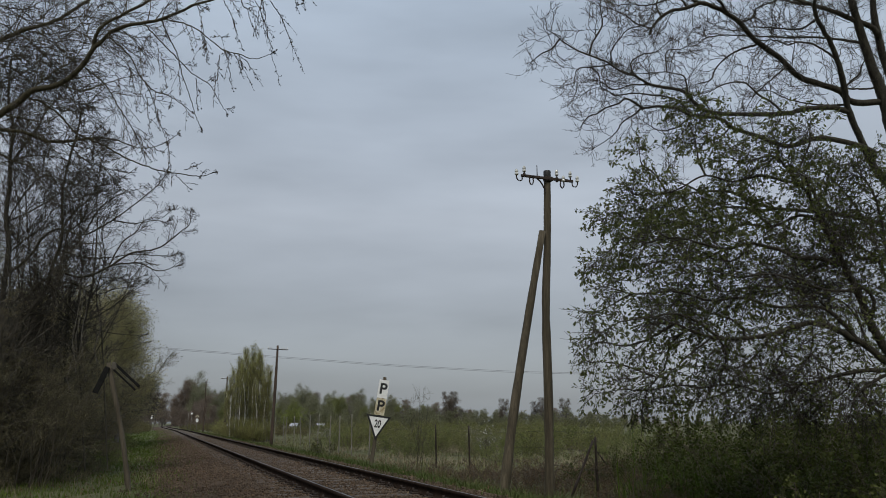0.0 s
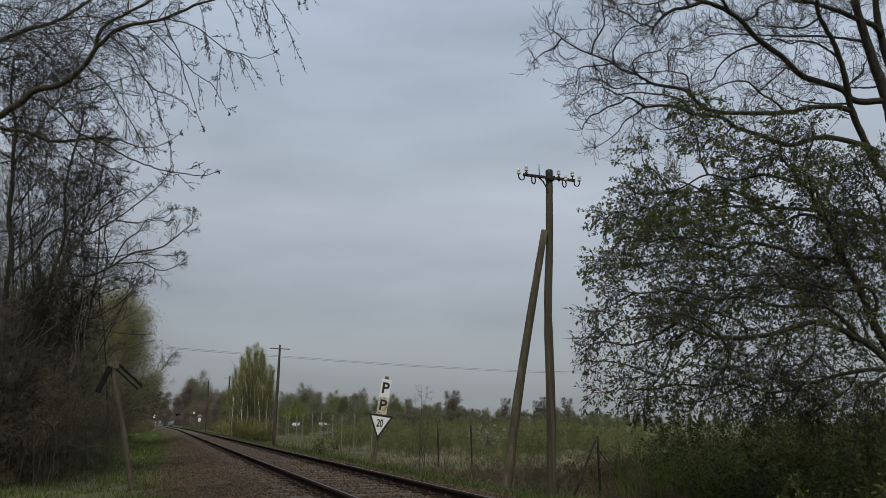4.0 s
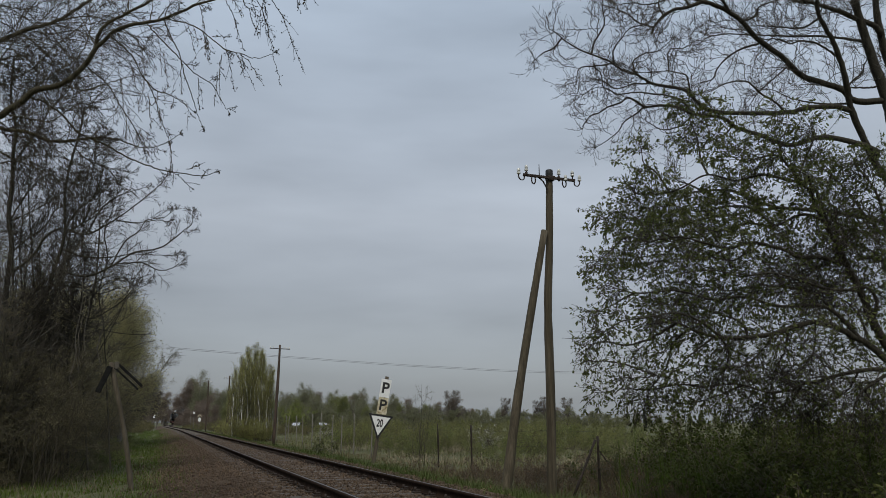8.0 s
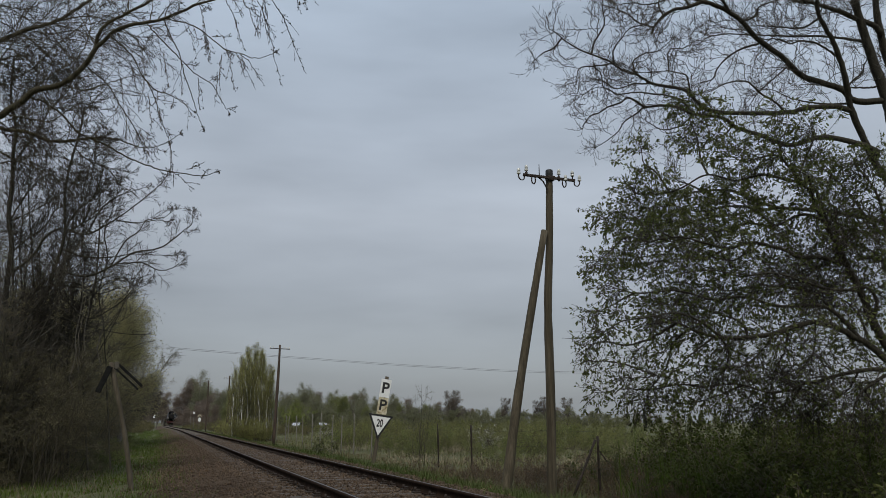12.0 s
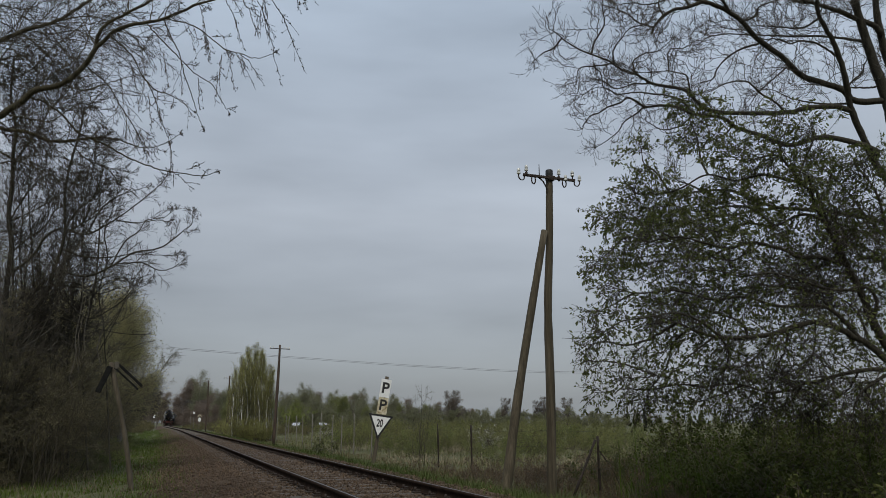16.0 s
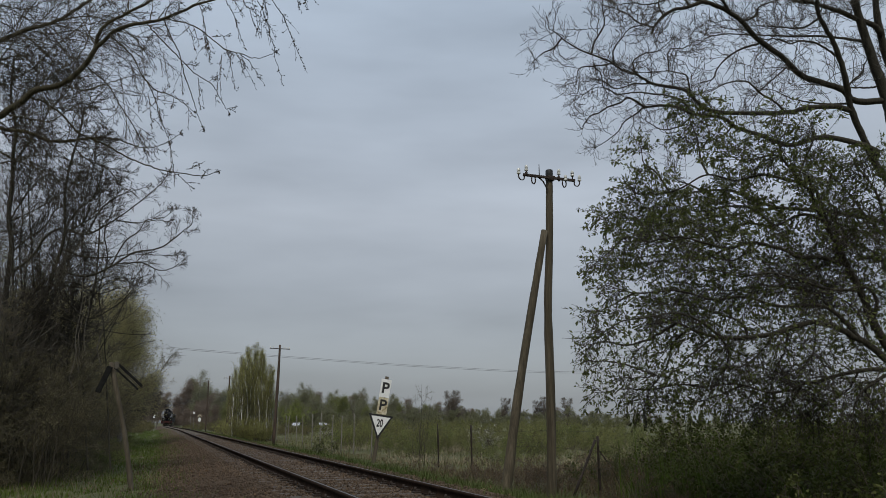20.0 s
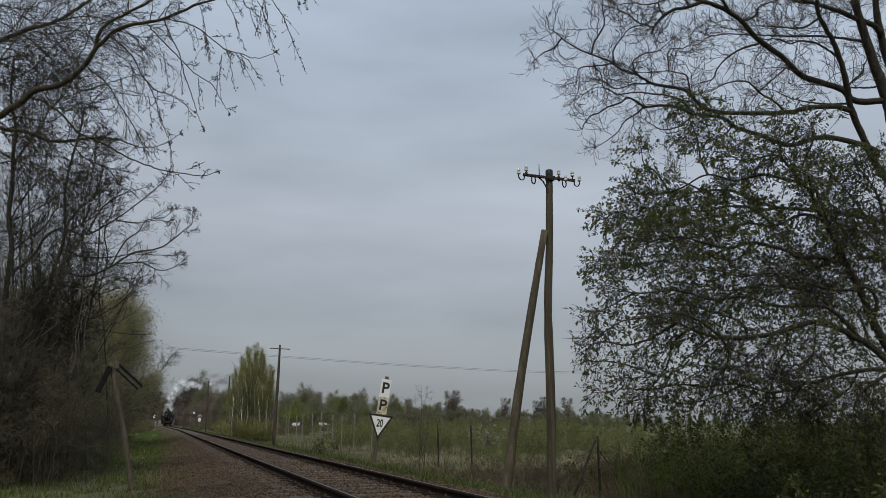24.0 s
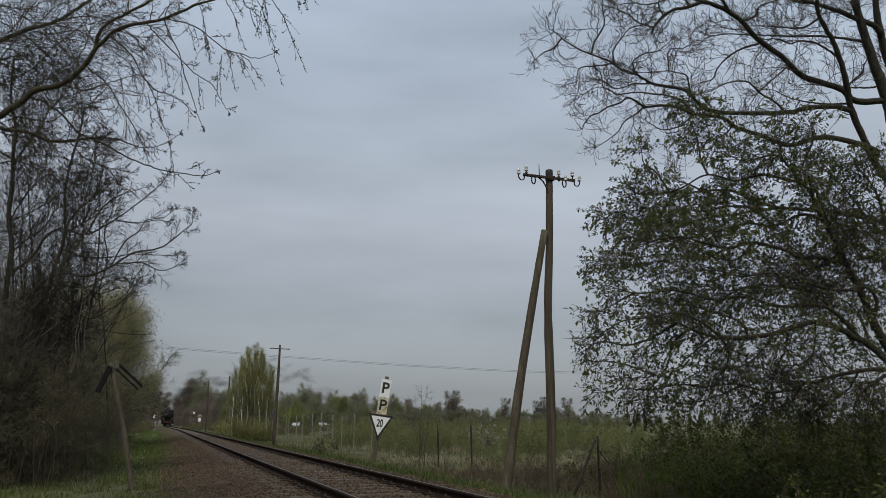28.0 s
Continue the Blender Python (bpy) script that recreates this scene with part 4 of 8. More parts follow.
limb(THICKET_TREE_LIMBS, 0.021, 0.007, 1.05, (-2.22, 19.65, 0.37), (-2.45, 19.66, 2.81), (-2.66, 19.56, 3.83), (-2.95, 19.43, 4.58), (-3.09, 19.25, 5.59), (-3.22, 19.01, 6.58), (-3.23, 18.74, 7.58), (-3.34, 18.45, 8.41))
limb(THICKET_TREE_LIMBS, 0.021, 0.007, 1.05, (-1.49, 20.12, 0.38), (-1.83, 20.14, 2.73), (-2.00, 20.04, 3.92), (-1.97, 19.91, 4.99), (-2.09, 19.76, 5.79), (-2.09, 19.59, 6.58), (-1.97, 19.40, 7.39), (-1.95, 19.21, 8.05))
limb(THICKET_TREE_LIMBS, 0.018, 0.006, 0.65, (-1.00, 19.95, 0.41), (-1.39, 19.95, 3.39), (-1.60, 19.83, 4.45), (-1.48, 19.73, 5.27), (-1.60, 19.60, 5.93), (-1.45, 19.49, 6.48), (-1.37, 19.37, 7.02))
limb(THICKET_TREE_LIMBS, 0.018, 0.006, 1.05, (-3.41, 18.96, 5.09), (-3.20, 18.98, 5.39), (-2.80, 19.02, 5.82), (-2.60, 19.00, 6.24), (-2.27, 19.04, 6.42), (-1.82, 19.07, 6.74), (-1.52, 19.14, 6.73))
limb(THICKET_TREE_LIMBS, 0.018, 0.006, 1.05, (-3.36, 19.20, 3.15), (-3.05, 19.11, 3.75), (-2.76, 18.97, 4.45), (-2.22, 18.91, 4.79), (-1.77, 18.84, 5.07))
limb(THICKET_TREE_LIMBS, 0.018, 0.005, 0.4, (-2.58, 19.01, 4.40), (-2.10, 19.10, 4.57), (-1.61, 19.23, 4.36), (-1.21, 19.29, 4.50), (-0.79, 19.33, 4.62))
limb(THICKET_TREE_LIMBS, 0.02, 0.005, 1.05, (-2.93, 20.06, 0.38), (-3.20, 20.06, 2.82), (-3.21, 19.96, 4.12), (-3.37, 19.77, 5.28), (-3.38, 19.59, 6.18), (-3.55, 19.35, 7.06), (-3.44, 19.11, 7.96), (-3.55, 18.76, 8.92))
limb(THICKET_TREE_LIMBS, 0.02, 0.005, 1.05, (-2.64, 20.40, 0.35), (-2.90, 20.41, 2.85), (-2.85, 20.32, 4.19), (-3.01, 20.13, 5.38), (-2.90, 19.96, 6.32), (-3.03, 19.72, 7.23), (-2.97, 19.47, 8.15))
limb(THICKET_TREE_LIMBS, 0.02, 0.005, 1.05, (-1.94, 20.48, 0.33), (-2.19, 20.51, 2.88), (-2.23, 20.43, 3.96), (-2.23, 20.34, 4.77), (-2.56, 20.13, 5.83), (-2.50, 19.96, 6.65), (-2.31, 19.81, 7.34))
limb(THICKET_TREE_LIMBS, 0.02, 0.005, 1.05, (-3.00, 20.14, 5.35), (-3.52, 20.09, 5.74), (-3.91, 20.03, 6.11), (-4.19, 19.95, 6.61))
limb(THICKET_TREE_LIMBS, 0.02, 0.005, 1.05, (-2.36, 18.71, 5.57), (-1.97, 18.78, 5.97), (-1.84, 18.75, 6.52), (-1.58, 18.75, 6.95))
limb(THICKET_TREE_LIMBS, 0.02, 0.005, 1.05, (-3.21, 19.96, 4.12), (-2.81, 20.05, 4.69), (-2.39, 20.12, 5.28), (-2.04, 20.19, 5.46))
limb(THICKET_TREE_LIMBS, 0.02, 0.005, 0.9, (-2.22, 20.43, 3.93), (-1.84, 20.53, 4.41), (-1.50, 20.59, 4.86), (-1.12, 20.66, 5.04))
OAK_LIMBS = []
limb(OAK_LIMBS, 0.15, 0.04, 0.42, (11.78, 9.07, 0.48), (11.88, 9.03, 1.87), (11.80, 8.97, 3.51), (11.63, 8.91, 4.63), (11.38, 8.84, 5.66), (11.17, 8.79, 6.32), (11.00, 8.73, 6.82), (10.82, 8.70, 7.24), (10.59, 8.63, 7.78), (10.35, 8.54, 8.31), (10.11, 8.37, 8.89), (9.84, 8.08, 9.57))
limb(OAK_LIMBS, 0.08, 0.04, 0.5, (11.91, 9.05, 3.53), (11.72, 8.98, 5.05), (11.43, 8.78, 6.55), (11.14, 8.71, 7.40), (10.94, 8.63, 7.95), (10.81, 8.52, 8.39), (10.71, 8.30, 8.87), (10.58, 7.93, 9.55))
limb(OAK_LIMBS, 0.068, 0.022, 0.7, (11.51, 8.92, 4.62), (11.11, 8.91, 5.26), (10.82, 8.94, 5.65), (10.53, 8.88, 6.11), (10.28, 8.81, 6.50), (10.11, 8.69, 6.82), (9.95, 8.59, 7.09), (9.73, 8.50, 7.41), (9.48, 8.45, 7.69), (9.32, 8.37, 7.91), (9.18, 8.18, 8.17), (8.86, 8.00, 8.57))
limb(OAK_LIMBS, 0.058, 0.018, 1.35, (11.04, 8.75, 6.71), (10.59, 8.96, 6.71), (10.32, 8.97, 6.89), (9.86, 9.09, 7.03), (9.62, 9.14, 7.12), (9.27, 9.11, 7.36), (8.78, 9.12, 7.60), (8.46, 9.06, 7.81), (8.24, 9.05, 7.92), (7.98, 9.07, 8.01), (7.73, 9.10, 8.06), (7.52, 9.19, 7.98), (7.30, 9.26, 7.93), (7.14, 9.34, 7.84), (7.02, 9.42, 7.68), (6.96, 9.47, 7.54))
limb(OAK_LIMBS, 0.026, 0.012, 1.35, (8.21, 9.05, 7.93), (7.97, 8.94, 8.04), (7.65, 8.85, 8.14), (7.28, 8.70, 8.27))
limb(OAK_LIMBS, 0.046, 0.006, 1.0, (10.32, 8.82, 6.44), (10.07, 8.90, 6.51), (9.74, 9.05, 6.52), (9.54, 9.15, 6.48), (9.38, 9.23, 6.44), (8.90, 9.41, 6.43), (8.28, 9.62, 6.44), (8.03, 9.66, 6.51), (7.89, 9.65, 6.61), (7.74, 9.62, 6.71), (7.59, 9.63, 6.76), (7.31, 9.69, 6.79), (7.12, 9.73, 6.81), (6.96, 9.72, 6.87), (6.80, 9.73, 6.93), (6.61, 9.75, 6.96), (6.34, 9.73, 7.07), (6.04, 9.73, 7.14), (5.79, 9.73, 7.19), (5.52, 9.70, 7.28), (5.36, 9.66, 7.35), (5.20, 9.64, 7.40))
limb(OAK_LIMBS, 0.048, 0.008, 0.77, (10.80, 8.94, 5.68), (10.75, 8.84, 5.82), (10.35, 9.00, 5.99), (9.99, 9.17, 6.07), (9.76, 9.31, 6.02), (9.56, 9.43, 5.96), (9.31, 9.52, 6.04), (9.08, 9.58, 6.13), (8.86, 9.65, 6.20), (8.67, 9.70, 6.27), (8.51, 9.71, 6.38), (8.30, 9.76, 6.44), (8.02, 9.86, 6.46), (7.88, 9.89, 6.52), (7.73, 9.92, 6.57), (7.46, 10.00, 6.60), (7.22, 10.09, 6.57), (7.08, 10.10, 6.63), (6.88, 10.11, 6.71), (6.80, 10.16, 6.62), (6.58, 10.25, 6.54), (6.46, 10.32, 6.45), (6.32, 10.37, 6.40), (6.20, 10.44, 6.21))
limb(OAK_LIMBS, 0.04, 0.008, 0.3, (10.98, 8.54, 4.30), (10.62, 8.61, 4.47), (10.18, 8.72, 4.59), (9.82, 8.81, 4.65), (9.38, 8.93, 4.69), (8.84, 9.07, 4.72), (8.57, 9.12, 4.77), (8.37, 9.14, 4.83), (8.08, 9.16, 4.92), (7.89, 9.19, 4.94), (7.53, 9.27, 4.91), (7.35, 9.30, 4.87), (6.97, 9.36, 4.86), (6.65, 9.40, 4.84))
limb(OAK_LIMBS, 0.016, 0.006, 0.42, (7.57, 9.26, 4.91), (7.27, 9.26, 5.00), (7.13, 9.27, 5.03), (6.99, 9.24, 5.10))
limb(OAK_LIMBS, 0.023, 0.006, 0.3, (8.93, 9.05, 4.72), (8.55, 9.23, 4.69), (8.23, 9.38, 4.63), (7.91, 9.51, 4.59), (7.66, 9.62, 4.53), (7.41, 9.72, 4.48), (7.16, 9.80, 4.46), (6.99, 9.87, 4.35), (6.90, 9.91, 4.17), (6.85, 9.92, 3.96), (6.77, 9.94, 3.69))
limb(OAK_LIMBS, 0.011, 0.005, 0.42, (7.43, 9.71, 4.48), (7.15, 9.78, 4.48), (6.92, 9.83, 4.47))
limb(OAK_LIMBS, 0.05, 0.018, 1.08, (10.93, 8.60, 7.83), (10.74, 8.58, 7.94), (10.38, 8.63, 8.04), (10.12, 8.66, 8.12), (9.81, 8.71, 8.19), (9.40, 8.77, 8.27), (9.02, 8.78, 8.38), (8.50, 8.68, 8.62))
limb(OAK_LIMBS, 0.023, 0.006, 1.35, (10.65, 8.65, 7.64), (10.32, 8.84, 7.76), (10.02, 9.02, 7.83), (9.64, 9.26, 7.88), (9.41, 9.39, 7.92), (9.09, 9.57, 7.96), (8.76, 9.74, 8.01), (8.48, 9.91, 7.99), (8.34, 10.05, 7.88))
limb(OAK_LIMBS, 0.018, 0.006, 1.35, (9.89, 8.57, 7.18), (9.64, 8.60, 7.34), (9.46, 8.64, 7.43), (9.26, 8.73, 7.46), (9.15, 8.80, 7.43), (8.93, 8.86, 7.50), (8.69, 8.97, 7.52), (8.37, 9.04, 7.63))
limb(OAK_LIMBS, 0.019, 0.005, 1.0, (8.86, 9.12, 7.56), (8.72, 9.46, 7.57), (8.65, 9.66, 7.53), (8.60, 9.90, 7.42), (8.62, 10.06, 7.29), (8.52, 10.26, 7.29), (8.44, 10.40, 7.28))
limb(OAK_LIMBS, 0.016, 0.005, 0.85, (9.42, 9.13, 7.26), (9.38, 9.39, 7.17), (9.35, 9.63, 7.09), (9.32, 9.81, 7.02), (9.33, 10.05, 6.86))
limb(OAK_LIMBS, 0.021, 0.005, 0.85, (9.34, 9.24, 6.44), (9.10, 9.22, 6.59), (8.84, 9.24, 6.71), (8.58, 9.22, 6.86), (8.29, 9.31, 6.84), (8.03, 9.42, 6.71), (7.81, 9.50, 6.64))
limb(OAK_LIMBS, 0.018, 0.006, 1.35, (8.44, 9.06, 7.82), (8.62, 8.97, 7.90), (8.69, 8.91, 8.06), (8.94, 8.78, 8.16), (9.13, 8.66, 8.29))
limb(OAK_LIMBS, 0.019, 0.005, 0.85, (10.25, 8.79, 6.55), (10.13, 9.06, 6.63), (10.01, 9.28, 6.73), (9.82, 9.57, 6.90), (9.66, 9.77, 7.11), (9.54, 9.96, 7.20))
limb(OAK_LIMBS, 0.019, 0.005, 0.85, (10.95, 8.72, 6.95), (10.79, 8.82, 6.93), (10.47, 8.98, 6.95), (10.21, 9.08, 7.01), (9.88, 9.24, 7.02), (9.63, 9.36, 7.02))
limb(OAK_LIMBS, 0.014, 0.005, 1.0, (7.78, 9.63, 6.68), (7.61, 9.49, 6.92), (7.46, 9.51, 6.96), (7.28, 9.55, 6.99), (7.01, 9.64, 6.96), (6.74, 9.71, 6.95))
limb(OAK_LIMBS, 0.011, 0.005, 1.35, (7.31, 9.54, 6.99), (7.33, 9.52, 7.34), (7.56, 9.45, 7.39), (7.75, 9.36, 7.51), (7.87, 9.34, 7.50))
limb(OAK_LIMBS, 0.013, 0.005, 1.35, (6.41, 9.73, 7.04), (6.31, 9.58, 7.19), (6.33, 9.36, 7.30), (6.36, 9.16, 7.37), (6.47, 8.96, 7.34))
limb(OAK_LIMBS, 0.016, 0.005, 1.35, (6.00, 9.73, 7.15), (6.03, 9.67, 7.33), (6.13, 9.57, 7.54), (6.14, 9.52, 7.67), (6.11, 9.51, 7.80), (6.08, 9.47, 7.97), (6.01, 9.45, 8.19))
limb(OAK_LIMBS, 0.014, 0.005, 1.0, (6.40, 9.72, 7.05), (6.08, 9.81, 6.99), (5.88, 9.86, 6.96), (5.82, 9.90, 6.82), (5.80, 9.93, 6.64))
limb(OAK_LIMBS, 0.012, 0.005, 1.0, (6.07, 9.81, 6.99), (6.24, 9.86, 6.92), (6.34, 9.98, 6.79), (6.41, 10.01, 6.74), (6.61, 10.02, 6.70))
limb(OAK_LIMBS, 0.019, 0.005, 0.85, (8.00, 9.87, 6.47), (7.83, 9.96, 6.73), (7.69, 10.06, 6.83), (7.45, 10.28, 6.93), (7.28, 10.43, 6.99), (7.05, 10.65, 7.01), (6.91, 10.73, 7.13), (6.76, 10.85, 7.18), (6.59, 11.06, 7.09))
limb(OAK_LIMBS, 0.016, 0.005, 1.0, (7.09, 9.73, 6.82), (6.92, 9.76, 6.80), (6.78, 9.79, 6.78), (6.51, 9.86, 6.69), (6.34, 9.84, 6.75), (6.18, 9.83, 6.80))
limb(OAK_LIMBS, 0.016, 0.005, 0.77, (7.20, 10.09, 6.58), (7.14, 10.28, 6.51), (7.06, 10.49, 6.45), (7.05, 10.66, 6.34), (6.98, 10.84, 6.26), (6.84, 11.17, 6.15))
limb(OAK_LIMBS, 0.014, 0.005, 0.77, (8.00, 9.87, 6.47), (7.82, 9.99, 6.29), (7.56, 10.10, 6.22), (7.36, 10.13, 6.29), (7.15, 10.14, 6.40))
limb(OAK_LIMBS, 0.014, 0.005, 0.77, (8.64, 9.70, 6.29), (8.52, 9.81, 6.14), (8.28, 9.95, 6.04), (7.98, 10.08, 6.06), (7.78, 10.10, 6.20), (7.65, 10.16, 6.15))
limb(OAK_LIMBS, 0.019, 0.006, 1.35, (9.43, 8.43, 7.76), (9.39, 8.65, 7.72), (9.33, 8.82, 7.75), (9.16, 9.12, 7.90), (9.05, 9.31, 7.99), (8.93, 9.51, 8.07))
limb(OAK_LIMBS, 0.019, 0.006, 1.0, (10.46, 8.98, 6.95), (10.57, 8.92, 7.09), (10.68, 8.86, 7.19), (10.77, 8.79, 7.43), (10.94, 8.70, 7.55))
limb(OAK_LIMBS, 0.026, 0.006, 1.22, (7.74, 9.10, 8.06), (7.56, 9.28, 8.24), (7.35, 9.49, 8.45), (7.04, 9.84, 8.63), (6.72, 10.18, 8.82))
limb(OAK_LIMBS, 0.018, 0.006, 1.22, (7.53, 9.18, 7.99), (7.38, 9.26, 8.17), (7.09, 9.63, 8.18), (6.89, 9.81, 8.27), (6.70, 10.02, 8.30))
limb(OAK_LIMBS, 0.026, 0.006, 1.22, (9.68, 8.73, 8.22), (9.56, 8.98, 8.37), (9.34, 9.35, 8.67), (9.10, 9.74, 8.93))
limb(OAK_LIMBS, 0.016, 0.005, 0.5, (5.46, 9.69, 7.31), (5.42, 9.89, 7.23), (5.32, 10.08, 7.21), (5.26, 10.26, 7.16))
limb(OAK_LIMBS, 0.016, 0.005, 1.35, (7.00, 9.43, 7.64), (6.82, 9.59, 7.78), (6.67, 9.67, 7.95), (6.50, 9.80, 8.09), (6.32, 9.94, 8.20))
limb(OAK_LIMBS, 0.016, 0.005, 1.0, (6.82, 9.73, 6.92), (6.77, 9.73, 7.14), (6.93, 9.63, 7.27), (7.14, 9.55, 7.32), (7.33, 9.42, 7.49))
limb(OAK_LIMBS, 0.016, 0.005, 1.35, (7.13, 9.35, 7.83), (7.07, 9.37, 8.06), (7.18, 9.28, 8.29), (7.26, 9.22, 8.47))
CHERRY_LIMBS = []
limb(CHERRY_LIMBS, 0.15, 0.09, 0.35, (8.66, 7.05, 0.58), (8.70, 7.05, 1.10), (8.71, 7.03, 1.57), (8.67, 7.07, 2.02), (8.60, 7.14, 2.19))
limb(CHERRY_LIMBS, 0.048, 0.012, 1.75, (8.64, 7.10, 2.09), (8.43, 7.17, 2.22), (8.26, 7.22, 2.38), (8.07, 7.29, 2.50), (7.88, 7.35, 2.61), (7.62, 7.45, 2.68), (7.37, 7.57, 2.61), (7.17, 7.65, 2.54), (6.91, 7.76, 2.49), (6.57, 7.88, 2.49), (6.37, 7.94, 2.53), (6.16, 7.99, 2.60), (5.95, 8.04, 2.68), (5.74, 8.10, 2.66))
limb(CHERRY_LIMBS, 0.058, 0.02, 1.58, (8.60, 7.14, 2.19), (8.45, 7.21, 2.50), (8.37, 7.24, 2.69), (8.27, 7.24, 2.97), (8.18, 7.25, 3.19), (8.08, 7.27, 3.40), (8.02, 7.27, 3.54), (7.95, 7.27, 3.69), (7.88, 7.29, 3.82), (7.78, 7.29, 4.01), (7.66, 7.28, 4.26), (7.56, 7.22, 4.54))
limb(CHERRY_LIMBS, 0.037, 0.008, 1.32, (8.07, 7.27, 3.43), (7.93, 7.33, 3.46), (7.76, 7.38, 3.51), (7.53, 7.48, 3.51), (7.39, 7.51, 3.58), (7.22, 7.56, 3.64), (6.94, 7.65, 3.69), (6.67, 7.76, 3.62), (6.38, 7.83, 3.68), (6.02, 7.91, 3.75), (5.60, 8.03, 3.67))
limb(CHERRY_LIMBS, 0.031, 0.008, 0.48, (8.14, 7.26, 2.46), (8.00, 7.29, 2.64), (7.87, 7.32, 2.78), (7.78, 7.36, 2.85), (7.63, 7.43, 2.89), (7.45, 7.53, 2.88), (7.21, 7.65, 2.90), (6.89, 7.78, 3.01), (6.51, 7.95, 2.98), (6.11, 8.09, 3.09), (5.63, 8.27, 3.06), (5.35, 8.35, 3.12))
limb(CHERRY_LIMBS, 0.031, 0.008, 1.57, (8.64, 7.10, 2.09), (8.45, 7.21, 2.09), (8.23, 7.33, 2.09), (8.00, 7.46, 2.04), (7.75, 7.59, 1.96), (7.57, 7.68, 1.92), (7.44, 7.74, 1.85), (7.18, 7.85, 1.82), (6.86, 7.98, 1.92), (6.46, 8.14, 1.89))
limb(CHERRY_LIMBS, 0.027, 0.007, 1.4, (8.64, 7.10, 2.09), (8.44, 7.21, 2.02), (8.21, 7.34, 1.85), (8.09, 7.38, 1.71), (8.02, 7.38, 1.54))
limb(CHERRY_LIMBS, 0.024, 0.008, 1.23, (8.36, 7.24, 2.70), (8.31, 7.10, 2.95), (8.17, 7.12, 3.10), (7.99, 7.22, 3.07), (7.80, 7.30, 3.08), (7.61, 7.38, 3.14), (7.42, 7.45, 3.21), (7.29, 7.49, 3.26), (7.09, 7.56, 3.29), (6.76, 7.70, 3.25), (6.42, 7.80, 3.33), (6.01, 7.95, 3.28))
limb(CHERRY_LIMBS, 0.014, 0.005, 0.48, (6.47, 7.91, 2.51), (6.31, 7.99, 2.37), (6.14, 8.07, 2.23), (6.04, 8.11, 2.12), (5.78, 8.22, 2.02), (5.44, 8.34, 1.99))
limb(CHERRY_LIMBS, 0.02, 0.006, 0.48, (6.55, 7.89, 2.50), (6.27, 7.91, 2.68), (5.98, 7.96, 2.78), (5.62, 8.03, 2.73), (5.25, 8.10, 2.66), (4.99, 8.14, 2.51))
limb(CHERRY_LIMBS, 0.02, 0.006, 0.48, (5.99, 8.03, 2.66), (5.83, 8.37, 2.50), (5.67, 8.65, 2.44), (5.49, 8.90, 2.50), (5.37, 9.07, 2.47))
limb(CHERRY_LIMBS, 0.02, 0.006, 0.72, (7.80, 7.29, 3.97), (7.66, 7.49, 4.09), (7.49, 7.81, 4.00), (7.28, 8.10, 4.09), (7.07, 8.42, 4.03), (6.77, 8.74, 4.24), (6.45, 9.10, 4.22), (6.22, 9.31, 4.38))
limb(CHERRY_LIMBS, 0.024, 0.006, 0.38, (7.89, 7.29, 3.79), (7.76, 7.35, 4.44), (7.59, 7.55, 4.56), (7.37, 7.80, 4.69), (7.15, 8.09, 4.68), (6.89, 8.34, 4.81), (6.66, 8.67, 4.67), (6.39, 8.96, 4.64), (6.20, 9.11, 4.71))
limb(CHERRY_LIMBS, 0.02, 0.006, 1.05, (7.65, 7.27, 4.28), (7.52, 7.45, 4.68), (7.40, 7.59, 4.91), (7.22, 7.92, 4.91), (7.09, 8.08, 5.03))
limb(CHERRY_LIMBS, 0.016, 0.005, 0.52, (6.91, 8.32, 4.80), (6.85, 8.38, 5.06), (6.83, 8.38, 5.31), (6.78, 8.41, 5.53), (6.72, 8.44, 5.79))
limb(CHERRY_LIMBS, 0.012, 0.005, 0.52, (6.84, 8.38, 5.15), (6.96, 8.29, 5.38), (6.93, 8.30, 5.59), (7.01, 8.23, 5.75))
limb(CHERRY_LIMBS, 0.016, 0.005, 0.34, (6.57, 8.76, 4.66), (6.44, 8.86, 4.96), (6.32, 8.96, 5.11), (6.29, 8.96, 5.32))
limb(CHERRY_LIMBS, 0.018, 0.005, 0.95, (7.45, 7.54, 4.81), (7.46, 7.54, 5.05), (7.43, 7.57, 5.22), (7.49, 7.52, 5.37))
limb(CHERRY_LIMBS, 0.015, 0.005, 0.95, (7.56, 7.40, 4.55), (7.67, 7.29, 4.88), (7.73, 7.23, 5.06), (7.71, 7.24, 5.21))
limb(CHERRY_LIMBS, 0.034, 0.008, 1.42, (8.69, 7.18, 2.20), (8.78, 7.19, 2.92), (8.79, 7.22, 3.59), (8.76, 7.23, 4.20), (8.70, 7.27, 4.52), (8.60, 7.36, 4.77))
limb(CHERRY_LIMBS, 0.02, 0.006, 0.95, (8.78, 7.22, 3.79), (8.67, 7.42, 4.17), (8.58, 7.56, 4.51), (8.47, 7.71, 4.79), (8.35, 7.87, 4.99))
limb(CHERRY_LIMBS, 0.02, 0.006, 2.35, (8.78, 7.19, 2.92), (8.46, 7.08, 3.46), (8.26, 7.13, 3.61), (8.06, 7.20, 3.68))
limb(CHERRY_LIMBS, 0.015, 0.005, 0.48, (5.59, 8.28, 3.07), (5.53, 8.51, 3.01), (5.46, 8.75, 2.93), (5.39, 8.92, 2.91))
